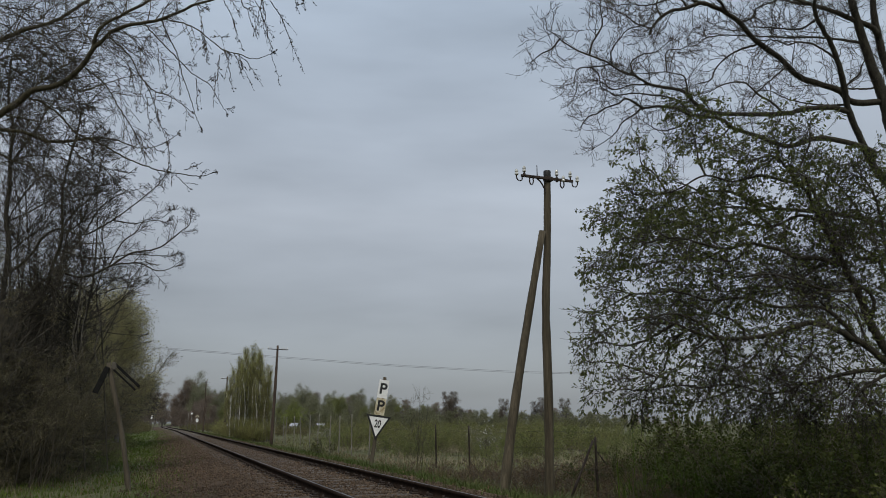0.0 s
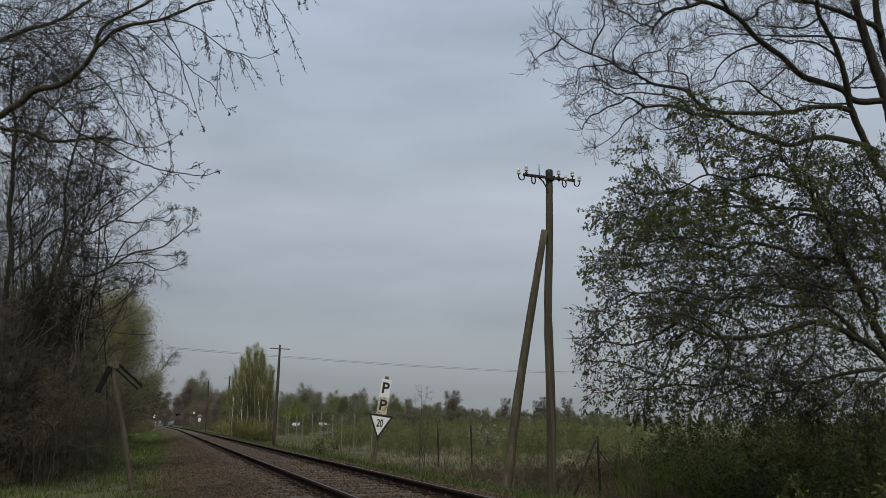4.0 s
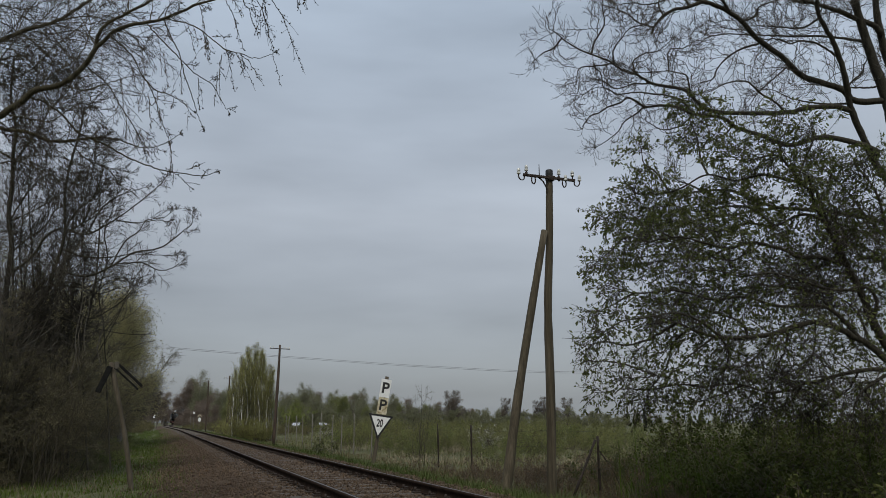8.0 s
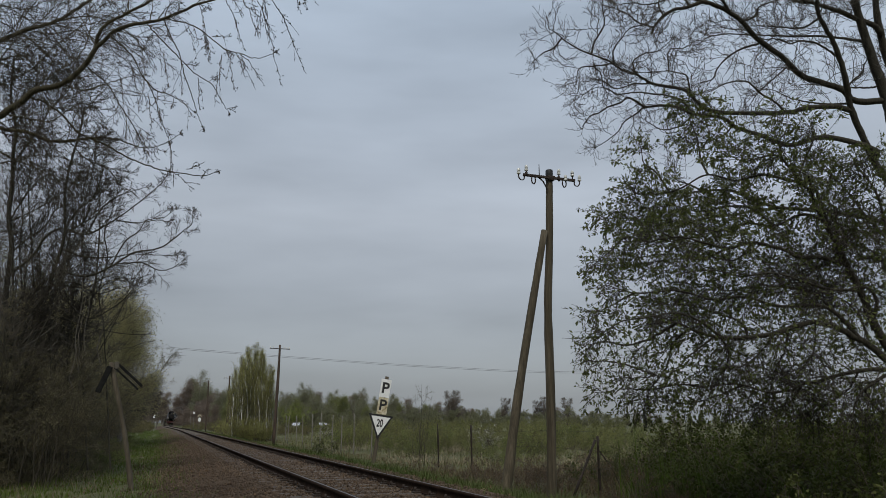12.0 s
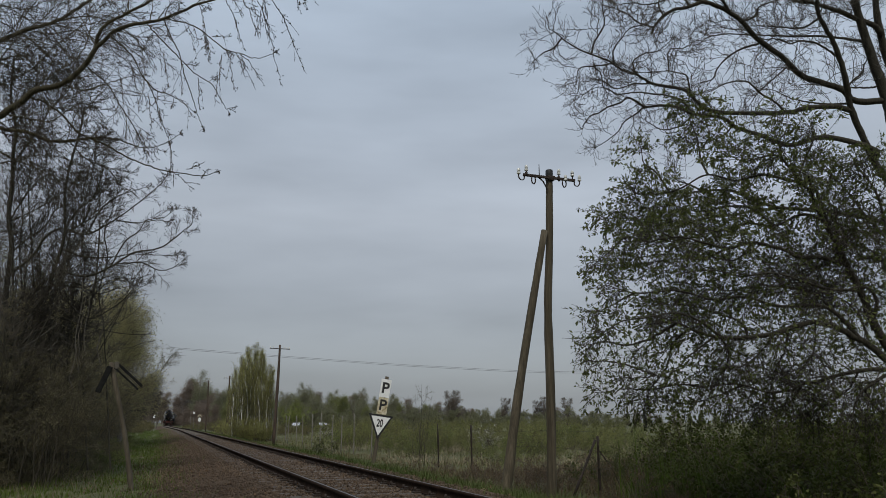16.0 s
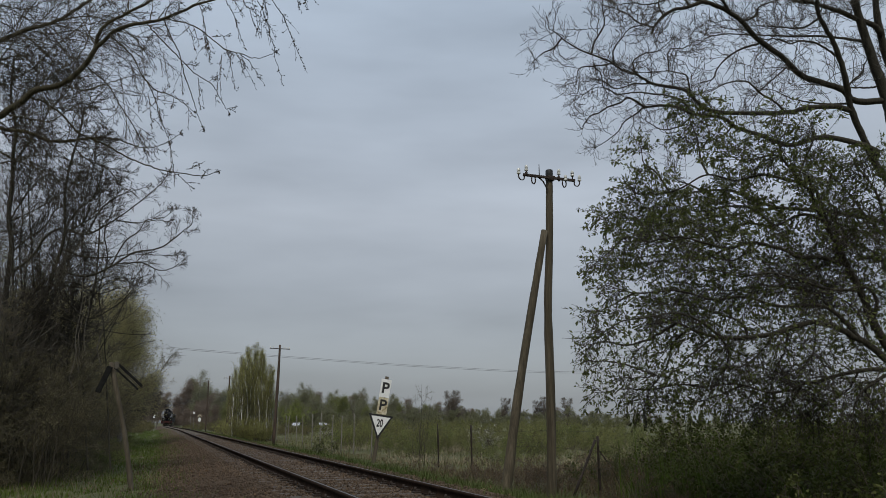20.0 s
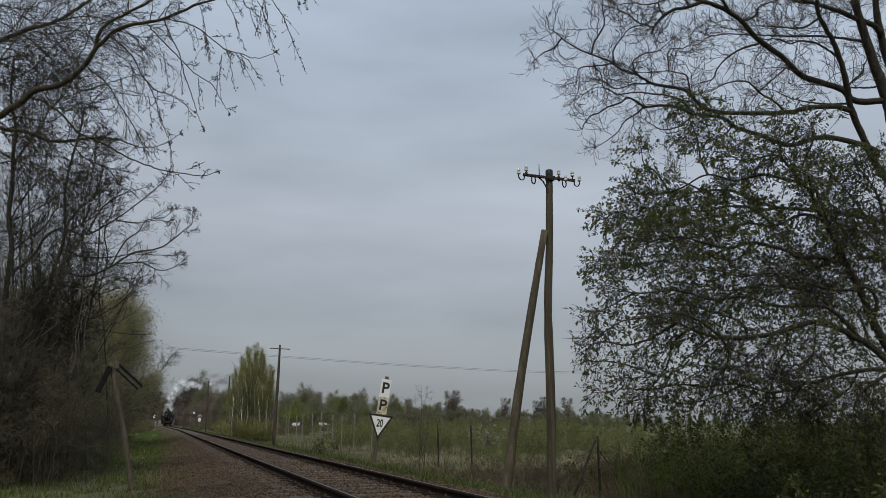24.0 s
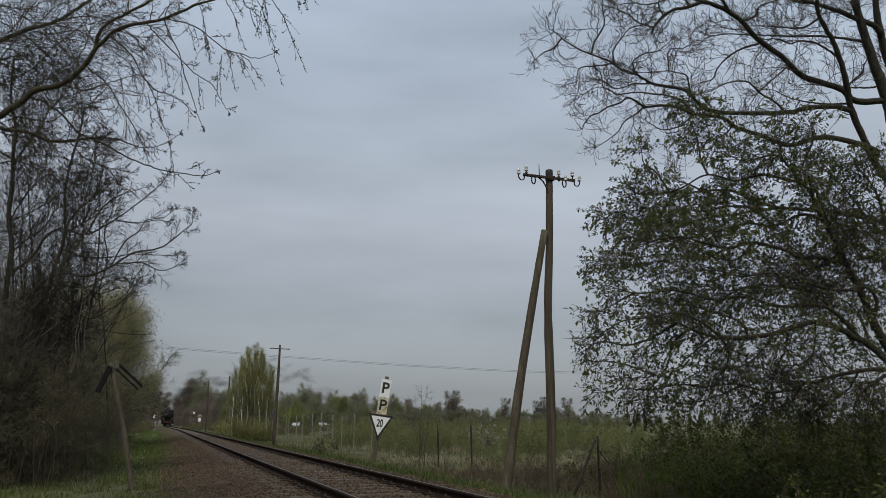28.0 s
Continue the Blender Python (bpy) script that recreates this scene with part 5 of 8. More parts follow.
limb(CHERRY_LIMBS, 0.015, 0.005, 0.48, (5.66, 8.02, 3.68), (5.51, 8.28, 3.79), (5.44, 8.51, 3.68), (5.36, 8.73, 3.57))
limb(CHERRY_LIMBS, 0.012, 0.005, 0.48, (6.22, 9.31, 4.38), (6.12, 9.45, 4.50), (6.05, 9.65, 4.41))
limb(CHERRY_LIMBS, 0.014, 0.005, 0.48, (6.46, 8.14, 1.89), (6.24, 8.41, 1.93), (6.00, 8.68, 1.87), (5.74, 8.95, 1.88), (5.55, 9.14, 1.84))
limb(CHERRY_LIMBS, 0.012, 0.005, 0.59, (6.89, 7.97, 1.91), (6.71, 8.23, 1.79), (6.48, 8.52, 1.69), (6.29, 8.74, 1.71), (6.10, 8.96, 1.76))
limb(CHERRY_LIMBS, 0.014, 0.005, 0.43, (5.78, 8.22, 2.02), (5.61, 8.45, 2.14), (5.43, 8.69, 2.22), (5.26, 8.89, 2.23))
limb(CHERRY_LIMBS, 0.014, 0.005, 1.57, (7.57, 7.68, 1.92), (7.59, 7.92, 1.72), (7.55, 8.19, 1.62), (7.50, 8.44, 1.58))
limb(CHERRY_LIMBS, 0.014, 0.005, 1.57, (7.19, 7.65, 2.55), (7.17, 7.98, 2.29), (7.10, 8.23, 2.16), (6.99, 8.54, 2.14))
limb(CHERRY_LIMBS, 0.012, 0.005, 1.57, (7.64, 7.44, 2.68), (7.72, 7.59, 2.34), (7.69, 7.78, 2.14), (7.60, 7.98, 2.08))
limb(CHERRY_LIMBS, 0.015, 0.005, 0.43, (6.96, 7.64, 3.69), (6.87, 7.90, 3.51), (6.67, 8.20, 3.60), (6.37, 8.64, 3.62), (6.08, 9.02, 3.60), (5.86, 9.26, 3.63))
limb(CHERRY_LIMBS, 0.014, 0.005, 1.57, (8.17, 7.36, 2.08), (8.21, 7.59, 1.86), (8.19, 7.86, 1.72), (8.15, 8.13, 1.58))
limb(CHERRY_LIMBS, 0.017, 0.005, 1.75, (7.34, 7.58, 2.60), (7.43, 7.77, 2.35), (7.47, 8.04, 2.08), (7.56, 8.28, 1.73))
limb(CHERRY_LIMBS, 0.017, 0.005, 1.75, (6.88, 7.77, 2.49), (6.86, 7.88, 2.70), (6.72, 8.13, 2.83), (6.54, 8.45, 2.98), (6.33, 8.78, 3.02))
limb(CHERRY_LIMBS, 0.017, 0.005, 1.75, (7.89, 7.32, 2.77), (7.78, 7.55, 3.06), (7.65, 7.79, 3.17), (7.43, 8.16, 3.25), (7.24, 8.49, 3.22), (7.02, 8.79, 3.34), (6.73, 9.16, 3.42))
limb(CHERRY_LIMBS, 0.017, 0.005, 0.88, (6.65, 7.76, 3.62), (6.53, 8.14, 3.54), (6.35, 8.48, 3.67), (6.11, 8.93, 3.70))
limb(CHERRY_LIMBS, 0.017, 0.005, 1.32, (7.49, 7.81, 4.00), (7.33, 8.02, 4.28), (7.17, 8.26, 4.36), (6.95, 8.59, 4.35), (6.70, 8.88, 4.49), (6.50, 9.14, 4.49))
limb(CHERRY_LIMBS, 0.017, 0.005, 1.75, (7.74, 7.59, 1.95), (7.86, 7.81, 1.79), (8.10, 8.09, 1.51))
limb(CHERRY_LIMBS, 0.017, 0.005, 2.62, (8.06, 7.20, 3.68), (8.04, 7.57, 3.46), (7.95, 7.87, 3.43), (7.89, 8.24, 3.18))
limb(CHERRY_LIMBS, 0.017, 0.005, 2.62, (8.46, 7.08, 3.47), (8.42, 7.37, 3.59), (8.52, 7.49, 4.01), (8.49, 7.70, 4.30))
limb(CHERRY_LIMBS, 0.017, 0.005, 1.75, (8.27, 7.22, 2.37), (8.33, 7.40, 2.78), (8.30, 7.61, 3.03), (8.22, 7.89, 3.10))
limb(CHERRY_LIMBS, 0.017, 0.005, 1.75, (8.21, 7.34, 1.85), (8.49, 7.50, 1.65), (8.71, 7.68, 1.44))
limb(CHERRY_LIMBS, 0.017, 0.005, 0.88, (6.15, 8.00, 2.60), (6.08, 8.25, 2.42), (6.11, 8.44, 2.15), (6.04, 8.73, 1.87), (6.04, 8.89, 1.62))
limb(CHERRY_LIMBS, 0.017, 0.005, 1.75, (6.55, 7.89, 2.50), (6.74, 8.00, 2.28), (6.81, 8.23, 2.01), (6.99, 8.37, 1.72))
SPRAY_SPOTS = []
SPRAY_SPOTS.append(((0.29, 7.66, 5.85), (0.26, 0.13, -0.53)))
SPRAY_SPOTS.append(((0.61, 7.50, 5.82), (0.35, 0.27, -0.85)))
SPRAY_SPOTS.append(((0.73, 7.44, 5.81), (0.46, 0.19, -0.73)))
SPRAY_SPOTS.append(((0.46, 7.59, 5.83), (0.23, 0.07, -0.41)))
SPRAY_SPOTS.append(((0.96, 7.26, 5.87), (0.09, 0.02, -0.30)))
SPRAY_SPOTS.append(((1.04, 7.23, 5.90), (0.07, 0.01, -0.28)))
SPRAY_SPOTS.append(((0.37, 7.90, 5.36), (0.11, 0.06, -0.43)))
SPRAY_SPOTS.append(((-0.30, 8.19, 5.40), (0.12, 0.06, -0.40)))
SPRAY_SPOTS.append(((0.33, 7.95, 5.31), (-0.03, 0.12, -0.56)))
SPRAY_SPOTS.append(((0.16, 7.94, 5.49), (0.06, 0.02, -0.31)))
SPRAY_SPOTS.append(((-0.05, 7.96, 5.62), (0.11, 0.02, -0.31)))
SPRAY_SPOTS.append(((0.32, 7.65, 5.84), (0.20, -0.03, -0.21)))
SPRAY_SPOTS.append(((0.54, 7.54, 5.82), (0.12, 0.01, -0.27)))
SPRAY_SPOTS.append(((0.51, 7.86, 5.31), (0.25, -0.02, -0.28)))
SPRAY_SPOTS.append(((0.46, 7.88, 5.33), (0.13, -0.00, -0.29)))
SPRAY_SPOTS.append(((-0.08, 8.15, 5.28), (0.04, 0.05, -0.40)))
SPRAY_SPOTS.append(((0.11, 8.16, 5.10), (0.04, 0.02, -0.36)))
SPRAY_SPOTS.append(((-0.26, 8.46, 4.79), (0.04, -0.03, -0.25)))
SPRAY_SPOTS.append(((-0.13, 8.54, 4.48), (0.08, 0.04, -0.50)))
SPRAY_SPOTS.append(((-0.11, 8.64, 4.17), (0.26, -0.06, -0.21)))
SPRAY_SPOTS.append(((-0.11, 8.34, 4.93), (0.22, -0.03, -0.24)))
SPRAY_SPOTS.append(((0.06, 7.81, 5.80), (0.14, 0.16, -0.57)))
SPRAY_SPOTS.append(((0.07, 8.56, 4.18), (0.18, -0.15, 0.05)))
SPRAY_SPOTS.append(((-0.60, 8.37, 5.27), (0.10, 0.02, -0.34)))
SPRAY_SPOTS.append(((-0.71, 8.46, 5.16), (0.10, 0.05, -0.42)))
SPRAY_SPOTS.append(((-0.39, 8.44, 4.96), (0.07, 0.04, -0.43)))
SPRAY_SPOTS.append(((-0.46, 8.62, 4.59), (0.13, 0.01, -0.39)))
SPRAY_SPOTS.append(((0.01, 7.95, 5.60), (0.08, -0.02, -0.23)))
SPRAY_SPOTS.append(((0.22, 7.91, 5.48), (0.19, -0.13, -0.02)))
SPRAY_SPOTS.append(((0.71, 7.45, 5.82), (-0.07, 0.10, -0.42)))
SPRAY_SPOTS.append(((0.68, 7.46, 5.83), (0.11, 0.11, -0.47)))
VINE_SPOTS = [
    (-1.61, 16.62, 4.29, 1.9),
    (-1.66, 16.64, 4.18, 1.6),
    (-1.52, 16.60, 3.95, 1.2),
    (-1.24, 16.52, 3.50, 0.9),
    (-1.69, 16.70, 2.95, 0.9),
]


def thinned_for_view(p, cell, most, lowest):
    """Which points stay: so many per cell of the camera's view, none below a ragged skirt."""
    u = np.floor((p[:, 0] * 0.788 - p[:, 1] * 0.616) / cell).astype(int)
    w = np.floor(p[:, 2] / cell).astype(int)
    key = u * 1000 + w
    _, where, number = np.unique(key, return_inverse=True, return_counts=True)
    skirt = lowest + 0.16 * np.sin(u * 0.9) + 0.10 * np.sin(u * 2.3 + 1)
    # density by reach and height, set to match the crown as the camera sees it
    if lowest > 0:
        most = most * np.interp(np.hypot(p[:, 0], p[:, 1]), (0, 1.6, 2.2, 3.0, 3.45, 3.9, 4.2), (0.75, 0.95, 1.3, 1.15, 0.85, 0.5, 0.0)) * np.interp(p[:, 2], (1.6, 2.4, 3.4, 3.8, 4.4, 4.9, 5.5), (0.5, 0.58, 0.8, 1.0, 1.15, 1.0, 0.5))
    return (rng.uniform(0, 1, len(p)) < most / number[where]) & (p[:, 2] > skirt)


def tree(name, label, category, limbs, bark, levels, foliage=None, buds=None, twig_mat="twig_dark", wiggle=0.0035, crook=0.2, view_thin=None, reach=99.0, cap=9.0):
    """A tree: the trunk, limbs that are parts of their own, and twigs grown out of them level by level. levels: for each the count
    (a metre of limb on the first level, a parent on the others), lengths in metres, angles, lift, and how thin."""
    trunk_i = min(range(len(limbs)), key=lambda i: limbs[i][3][0][2])
    base = Vector(limbs[trunk_i][3][0])
    base.z = float(ground_z(base.x, base.y)) - 0.1
    ob = empty(name, Matrix.Translation(base))
    tagged(ob, label, category)
    lines = []
    k = 48
    for i, (r0, r1, grow, pts) in enumerate(limbs):
        pts = [tuple(np.array(p) - base) for p in pts]
        if i == trunk_i:
            pts[0] = (pts[0][0], pts[0][1], -0.1)
        line = spline(pts, k, wiggle)
        rad = np.linspace(r0, r1, k) * (1 + rng.normal(0, 0.04, k))
        v, q = tube_arrays(line[None], rad[None], 9)
        put("trunk" if i == trunk_i else "limb", mesh_of("limb", v, q, True), M[bark], ob)
        lines.append((line, rad, grow))
    count, length, angle, lift, thin, tip, kk, sides, span = levels[0]
    P, R = [], []
    for line, rad, grow in lines:
        run = float(np.linalg.norm(np.diff(line, axis=0), axis=1).sum())
        short = min(1.0, 0.35 + run / 3.2) * min(1.0, 0.12 + 0.88 * grow)
        for n, sp, an, fit in ((max(3, round(count * grow * run)), span, angle, short), (2, (0.95, 1.0), (5, 30) if grow > 0.3 else (3, 12), 0.5 * short)):
            p, r = spawn(line[None], np.minimum(rad, 0.016)[None], n, sp, (length[0] * fit, length[1] * fit), an, kk, lift, crook, thin, tip, absolute=True)
            P.append(p)
            R.append(r)
    P, R = np.concatenate(P), np.concatenate(R)
    pieces = [(P, R, sides)]
    for count, length, angle, lift, thin, tip, kk, sides, span in levels[1:]:
        P, R = spawn(P, R, count, span, length, angle, kk, lift, crook, thin, tip, absolute=True, cap=cap)
        near = np.hypot(P[:, -1, 0], P[:, -1, 1]) < reach + rng.normal(0, 0.12, len(P))
        P, R = P[near], R[near]
        pieces.append((P, R, sides))
    if view_thin:
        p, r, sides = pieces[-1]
        few = thinned_for_view(p[:, -1], view_thin[0], view_thin[1], view_thin[3])
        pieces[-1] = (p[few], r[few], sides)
    for depth, (p, r, sides) in enumerate(pieces):
        v, q = tube_arrays(p, r, sides)
        tagged(put("branchwork", mesh_of("branchwork", v, q), M[bark if depth == 0 else twig_mat], ob), kind="stuff")
    if foliage:
        mat, count, size, droop, shape = foliage
        v, q = stack([leaves_on(pieces[-1][0], count, size, (0.1, 1.0), 0.015, droop, shape),
                      leaves_on(pieces[-2][0], max(1, count), size, (0.3, 1.0), 0.015, droop, shape)])
        if view_thin:
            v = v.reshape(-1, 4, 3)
            v = v[thinned_for_view(v.mean(1), view_thin[0], view_thin[2], view_thin[3])].reshape(-1, 3)
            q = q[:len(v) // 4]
        tagged(put("foliage", mesh_of("foliage", v, q), M[mat], ob), kind="stuff")
    if buds:
        mat, count, size = buds
        tagged(put("foliage", mesh_of("foliage", *leaves_on(pieces[-1][0], count, size, (0.1, 1.0), 0.002, 0.0, 0.7)), M[mat], ob, "small swelling buds"), kind="stuff")
    return ob


BUDDING = tree("budding_tree", "overhanging tree with drooping budding twigs at the verge", "tree", BUD_TREE_LIMBS, "bark_green",
     [(11.5, (0.5, 1.4), (25, 65), -0.05, 0.42, 0.003, 10, 4, (0.06, 0.97)),
      (6, (0.15, 0.5), (25, 60), -0.10, 0.6, 0.0024, 6, 3, (0.15, 0.9)),
      (4, (0.05, 0.18), (30, 70), -0.06, 0.65, 0.0018, 3, 3, (0.15, 1.0))],
     buds=("bud", 2, 0.016), crook=0.12, view_thin=(0.15, 11, 0, -1), cap=0.55)
THICKET = tree("thicket_tree", "bare many-branched alder above the trackside thicket", "tree", THICKET_TREE_LIMBS, "bark_dark",
     [(12, (0.4, 1.4), (25, 65), 0.02, 0.5, 0.0042, 10, 4, (0.12, 1.0)),
      (8, (0.2, 0.6), (30, 65), 0.02, 0.6, 0.0034, 6, 3, (0.15, 0.92)),
      (4, (0.1, 0.3), (30, 65), 0.05, 0.65, 0.0026, 4, 3, (0.2, 1.0))], crook=0.15, view_thin=(0.22, 22, 0, -1), cap=0.65)
tree("bare_oak", "large bare tree with long crooked limbs beyond the track", "tree", OAK_LIMBS, "bark_dark",
     [(5.5, (0.45, 1.5), (30, 70), 0.05, 0.45, 0.0045, 16, 4, (0.15, 0.98)),
      (5, (0.2, 0.65), (30, 65), 0.06, 0.6, 0.0032, 10, 3, (0.2, 0.95)),
      (4, (0.07, 0.24), (25, 55), 0.07, 0.65, 0.0023, 5, 3, (0.25, 1.0))], crook=0.24, view_thin=(0.16, 14, 0, -1))
tree("bird_cherry_tree", "dense bird cherry in young leaf with crooked dark limbs", "tree", CHERRY_LIMBS, "bark_dark",
     [(11, (0.3, 1.0), (25, 75), 0.03, 0.4, 0.004, 8, 4, (0.12, 1.0)),
      (7, (0.2, 0.55), (25, 65), -0.10, 0.55, 0.003, 6, 3, (0.12, 1.0)),
      (3, (0.1, 0.26), (25, 60), -0.12, 0.65, 0.002, 3, 3, (0.2, 1.0))],
     foliage=("leaf_cherry", 8, 0.060, 0.30, 0.42), crook=0.17, view_thin=(0.13, 10, 54, 1.46), reach=4.2)


# the spray at the end of the overhanging bough, which sways in the wind
SPRAYS = []


def hanging_spray(parent, pivot, reach, seed, sway):
    """A drooping shoot with short spurs and fat buds."""
    global rng
    rng = np.random.default_rng(seed)
    base = Vector(pivot) - parent.matrix_basis.translation
    long = float(np.linalg.norm(reach))
    line = spline([(0, 0, 0), (reach[0] * 0.4, reach[1] * 0.4, reach[2] * 0.27), (reach[0] * 0.72, reach[1] * 0.72, reach[2] * 0.66), reach], 18, 0.006)
    rad = np.linspace(0.0045, 0.0022, 18)[None]
    n = max(4, round(16 * long))
    P1, R1 = spawn(line[None], rad, n, (0.1, 0.95), (0.03, 0.13), (25, 65), 4, -0.05, 0.14, 0.7, 0.0018, absolute=True)
    P2, R2 = spawn(line[None], rad, max(1, n // 6), (0.1, 0.7), (0.2, 0.4), (20, 45), 6, -0.16, 0.1, 0.7, 0.0019, absolute=True)
    ob = put("hanging_spray", mesh_of("hanging_spray", *stack([tube_arrays(line[None], rad, 5), tube_arrays(P1, R1, 3), tube_arrays(P2, R2, 3)])), M["twig_dark"], parent, "drooping budding spray")
    ob.matrix_basis = Matrix.Translation(base)
    buds = [leaves_on(P1, 2, 0.021, (0.6, 1.0), 0.003, 0, 0.75), leaves_on(P2, 8, 0.019, (0.1, 1.0), 0.002, 0, 0.7), leaves_on(line[None], n * 2, 0.02, (0.15, 1.0), 0.003, 0, 0.75)]
    tagged(put("bud", mesh_of("bud", *stack(buds)), M["bud"], ob), kind="stuff")
    SPRAYS.append((ob, base, sway))


for i, (pivot, reach) in enumerate(SPRAY_SPOTS):
    hanging_spray(BUDDING, pivot, reach, 200 + i, 1.0 if i % 2 else -0.8)


def hanging_vines(parent, spots):
    """Pale dead climber stems that hang out of the thicket."""
    for x, y, z, drop in spots:
        base = Vector((x, y, z)) - parent.matrix_basis.translation
        pts = [(0, 0, 0), (0.03, 0.02, -drop * 0.3), (-0.02, 0, -drop * 0.65), (0.04, 0.03, -drop)]
        v, q = tube_arrays(spline(pts, 14, 0.008)[None], np.full((1, 14), 0.007), 5)
        put("dead_vine", mesh_of("dead_vine", v, q, True), M["weathered_post"], parent, "pale hanging vine stem").matrix_basis = Matrix.Translation(base)


hanging_vines(THICKET, VINE_SPOTS)


# ---- thickets, hedges, meadow and woods ----
def bush(name, label, category, stems, height, spread, bark, twigs, leaf=None, seed=1, lean=0.25, thick=0.02, base_spread=0.5, lift=0.03, tip=0.003, bare=0.15):
    """A shrub of many stems from the ground. twigs: two levels of (count, lengths). leaf: material, count, size, droop, shape."""
    global rng
    rng = np.random.default_rng(seed)
    ob = empty(name)
    tagged(ob, label, category)
    k = 9
    a = rng.uniform(0, 2 * np.pi, stems)
    rr = base_spread * np.sqrt(rng.uniform(0, 1, stems))
    start = np.stack([rr * np.cos(a), rr * np.sin(a), np.full(stems, -0.1)], 1)
    d = unit(np.stack([np.cos(a) * lean * rng.uniform(0.2, 1.6, stems) * spread, np.sin(a) * lean * rng.uniform(0.2, 1.6, stems) * spread, np.ones(stems)], 1))
    h = height * rng.uniform(0.55, 1.05, stems)
    pts = [start]
    for _ in range(k - 1):
        d = unit(d + rng.normal(0, 0.09, (stems, 3)))
        pts.append(pts[-1] + d * (h / (k - 1))[:, None])
    P = np.stack(pts, 1)
    R = thick * rng.uniform(0.6, 1.3, (stems, 1)) * np.linspace(1, 0.25, k)[None]
    tagged(put("stemwork", mesh_of("stems", *tube_arrays(P, R, 5), True), M[bark], ob), kind="stuff")
    (c1, l1), (c2, l2) = twigs
    k1, k2 = (4, 2) if leaf else (6, 4)
    P1, R1 = spawn(P, R, c1, (bare, 1.0), l1, (25, 65), k1, lift, 0.14, 0.55, tip * 1.5, absolute=True)
    P2, R2 = spawn(P1, R1, c2, (0.15, 1.0), l2, (25, 65), k2, lift, 0.14, 0.6, tip, absolute=True)
    tagged(put("branchwork", mesh_of("branchwork", *stack([tube_arrays(P1, R1, 3), tube_arrays(P2, R2, 3)])), M[bark if bark in ("bark_brown", "bark_shrub") else "twig"], ob), kind="stuff")
    if leaf:
        mat, count, size, droop, shape = leaf
        tagged(put("foliage", mesh_of("foliage", *stack([leaves_on(P2, count, size, (0.1, 1.0), size * 0.5, droop, shape), leaves_on(P1, count, size, (0.2, 1.0), size * 0.5, droop, shape)])), M[mat], ob), kind="stuff")
    return ob


def plant(template, spots, group=""):
    """Sets copies of a thing at (x, y, size, turn)."""
    if group:
        template["group"] = group
    first = True
    for x, y, s, turn in spots:
        z = float(ground_z(x, y)) - 0.03
        m = pose(x, y, z, 0, 0, turn)
        ob = template if first else copy_thing(template, m)
        ob.matrix_basis = m @ Matrix.Diagonal((s, s, s, 1))
        first = False


# the brown thicket along the verge
plant(bush("bare_shrub", "tangled bare brown shrub in the verge thicket", "shrub", 20, 3.4, 1.5, "bark_shrub", ((10, (0.5, 1.2)), (7, (0.2, 0.6))), ("leaf_shade", 15, 0.028, 0.1, 0.6), 11, lean=0.22, thick=0.015, base_spread=0.8),
      [(-2.6, 17.5, 1.0, 10), (-4.3, 19, 1.15, 80), (-2.3, 20.5, 0.9, 140), (-3.4, 23, 1.2, 200), (-5.6, 22, 1.3, 260), (-2.8, 26, 1.05, 320), (-4.0, 29, 1.3, 35),
       (-3.0, 33, 1.1, 95), (-4.5, 38, 1.3, 170), (-2.8, 44, 1.2, 230), (-3.4, 52, 1.3, 300), (-6.5, 18, 1.3, 20), (-8, 25, 1.5, 150), (-7.5, 31, 1.6, 240), (-10, 29, 1.6, 330), (-5.8, 35, 1.5, 60), (-9, 38, 1.7, 110), (-6.2, 47, 1.6, 10), (-12, 34, 1.8, 200)], "verge thicket")
plant(bush("budding_shrub", "verge shrub with small olive leaf buds", "shrub", 22, 3.0, 1.2, "bark_shrub", ((9, (0.4, 1.0)), (7, (0.2, 0.45))), ("leaf_shade", 16, 0.028, 0.1, 0.55), 12, thick=0.016),
      [(-3.2, 19.8, 0.9, 60), (-5.0, 17.6, 1.0, 10), (-2.4, 24.0, 0.75, 110), (-3.3, 29.0, 1.1, 210), (-4.6, 33, 1.2, 20), (-2.9, 38.0, 0.95, 75), (-3.4, 58, 1.0, 190),
       (-3.8, 66, 1.1, 260), (-3.6, 76, 1.0, 5), (-4.0, 88, 1.1, 50), (-3.8, 104, 1.1, 160), (-4.4, 120, 1.2, 250)], "verge thicket")
plant(bush("verge_tree", "slender verge tree in thin yellow-green leaf", "tree", 8, 7.4, 0.9, "bark_dark", ((20, (0.8, 2.0)), (7, (0.3, 0.8))), ("leaf_dull", 22, 0.036, 0.1, 0.6), 13, lean=0.22, thick=0.06, base_spread=0.4),
      [(-4.8, 36, 1.0, 70), (-4.6, 50, 1.1, 150), (-5.6, 42, 1.1, 220), (-6.5, 33, 1.1, 40), (-9.5, 40, 1.2, 80), (-8, 52, 1.3, 10), (-12, 46, 1.3, 130), (-3.9, 27.5, 0.95, 200), (-5.0, 33, 1.1, 290), (-6.2, 37, 1.2, 20)], "verge trees")
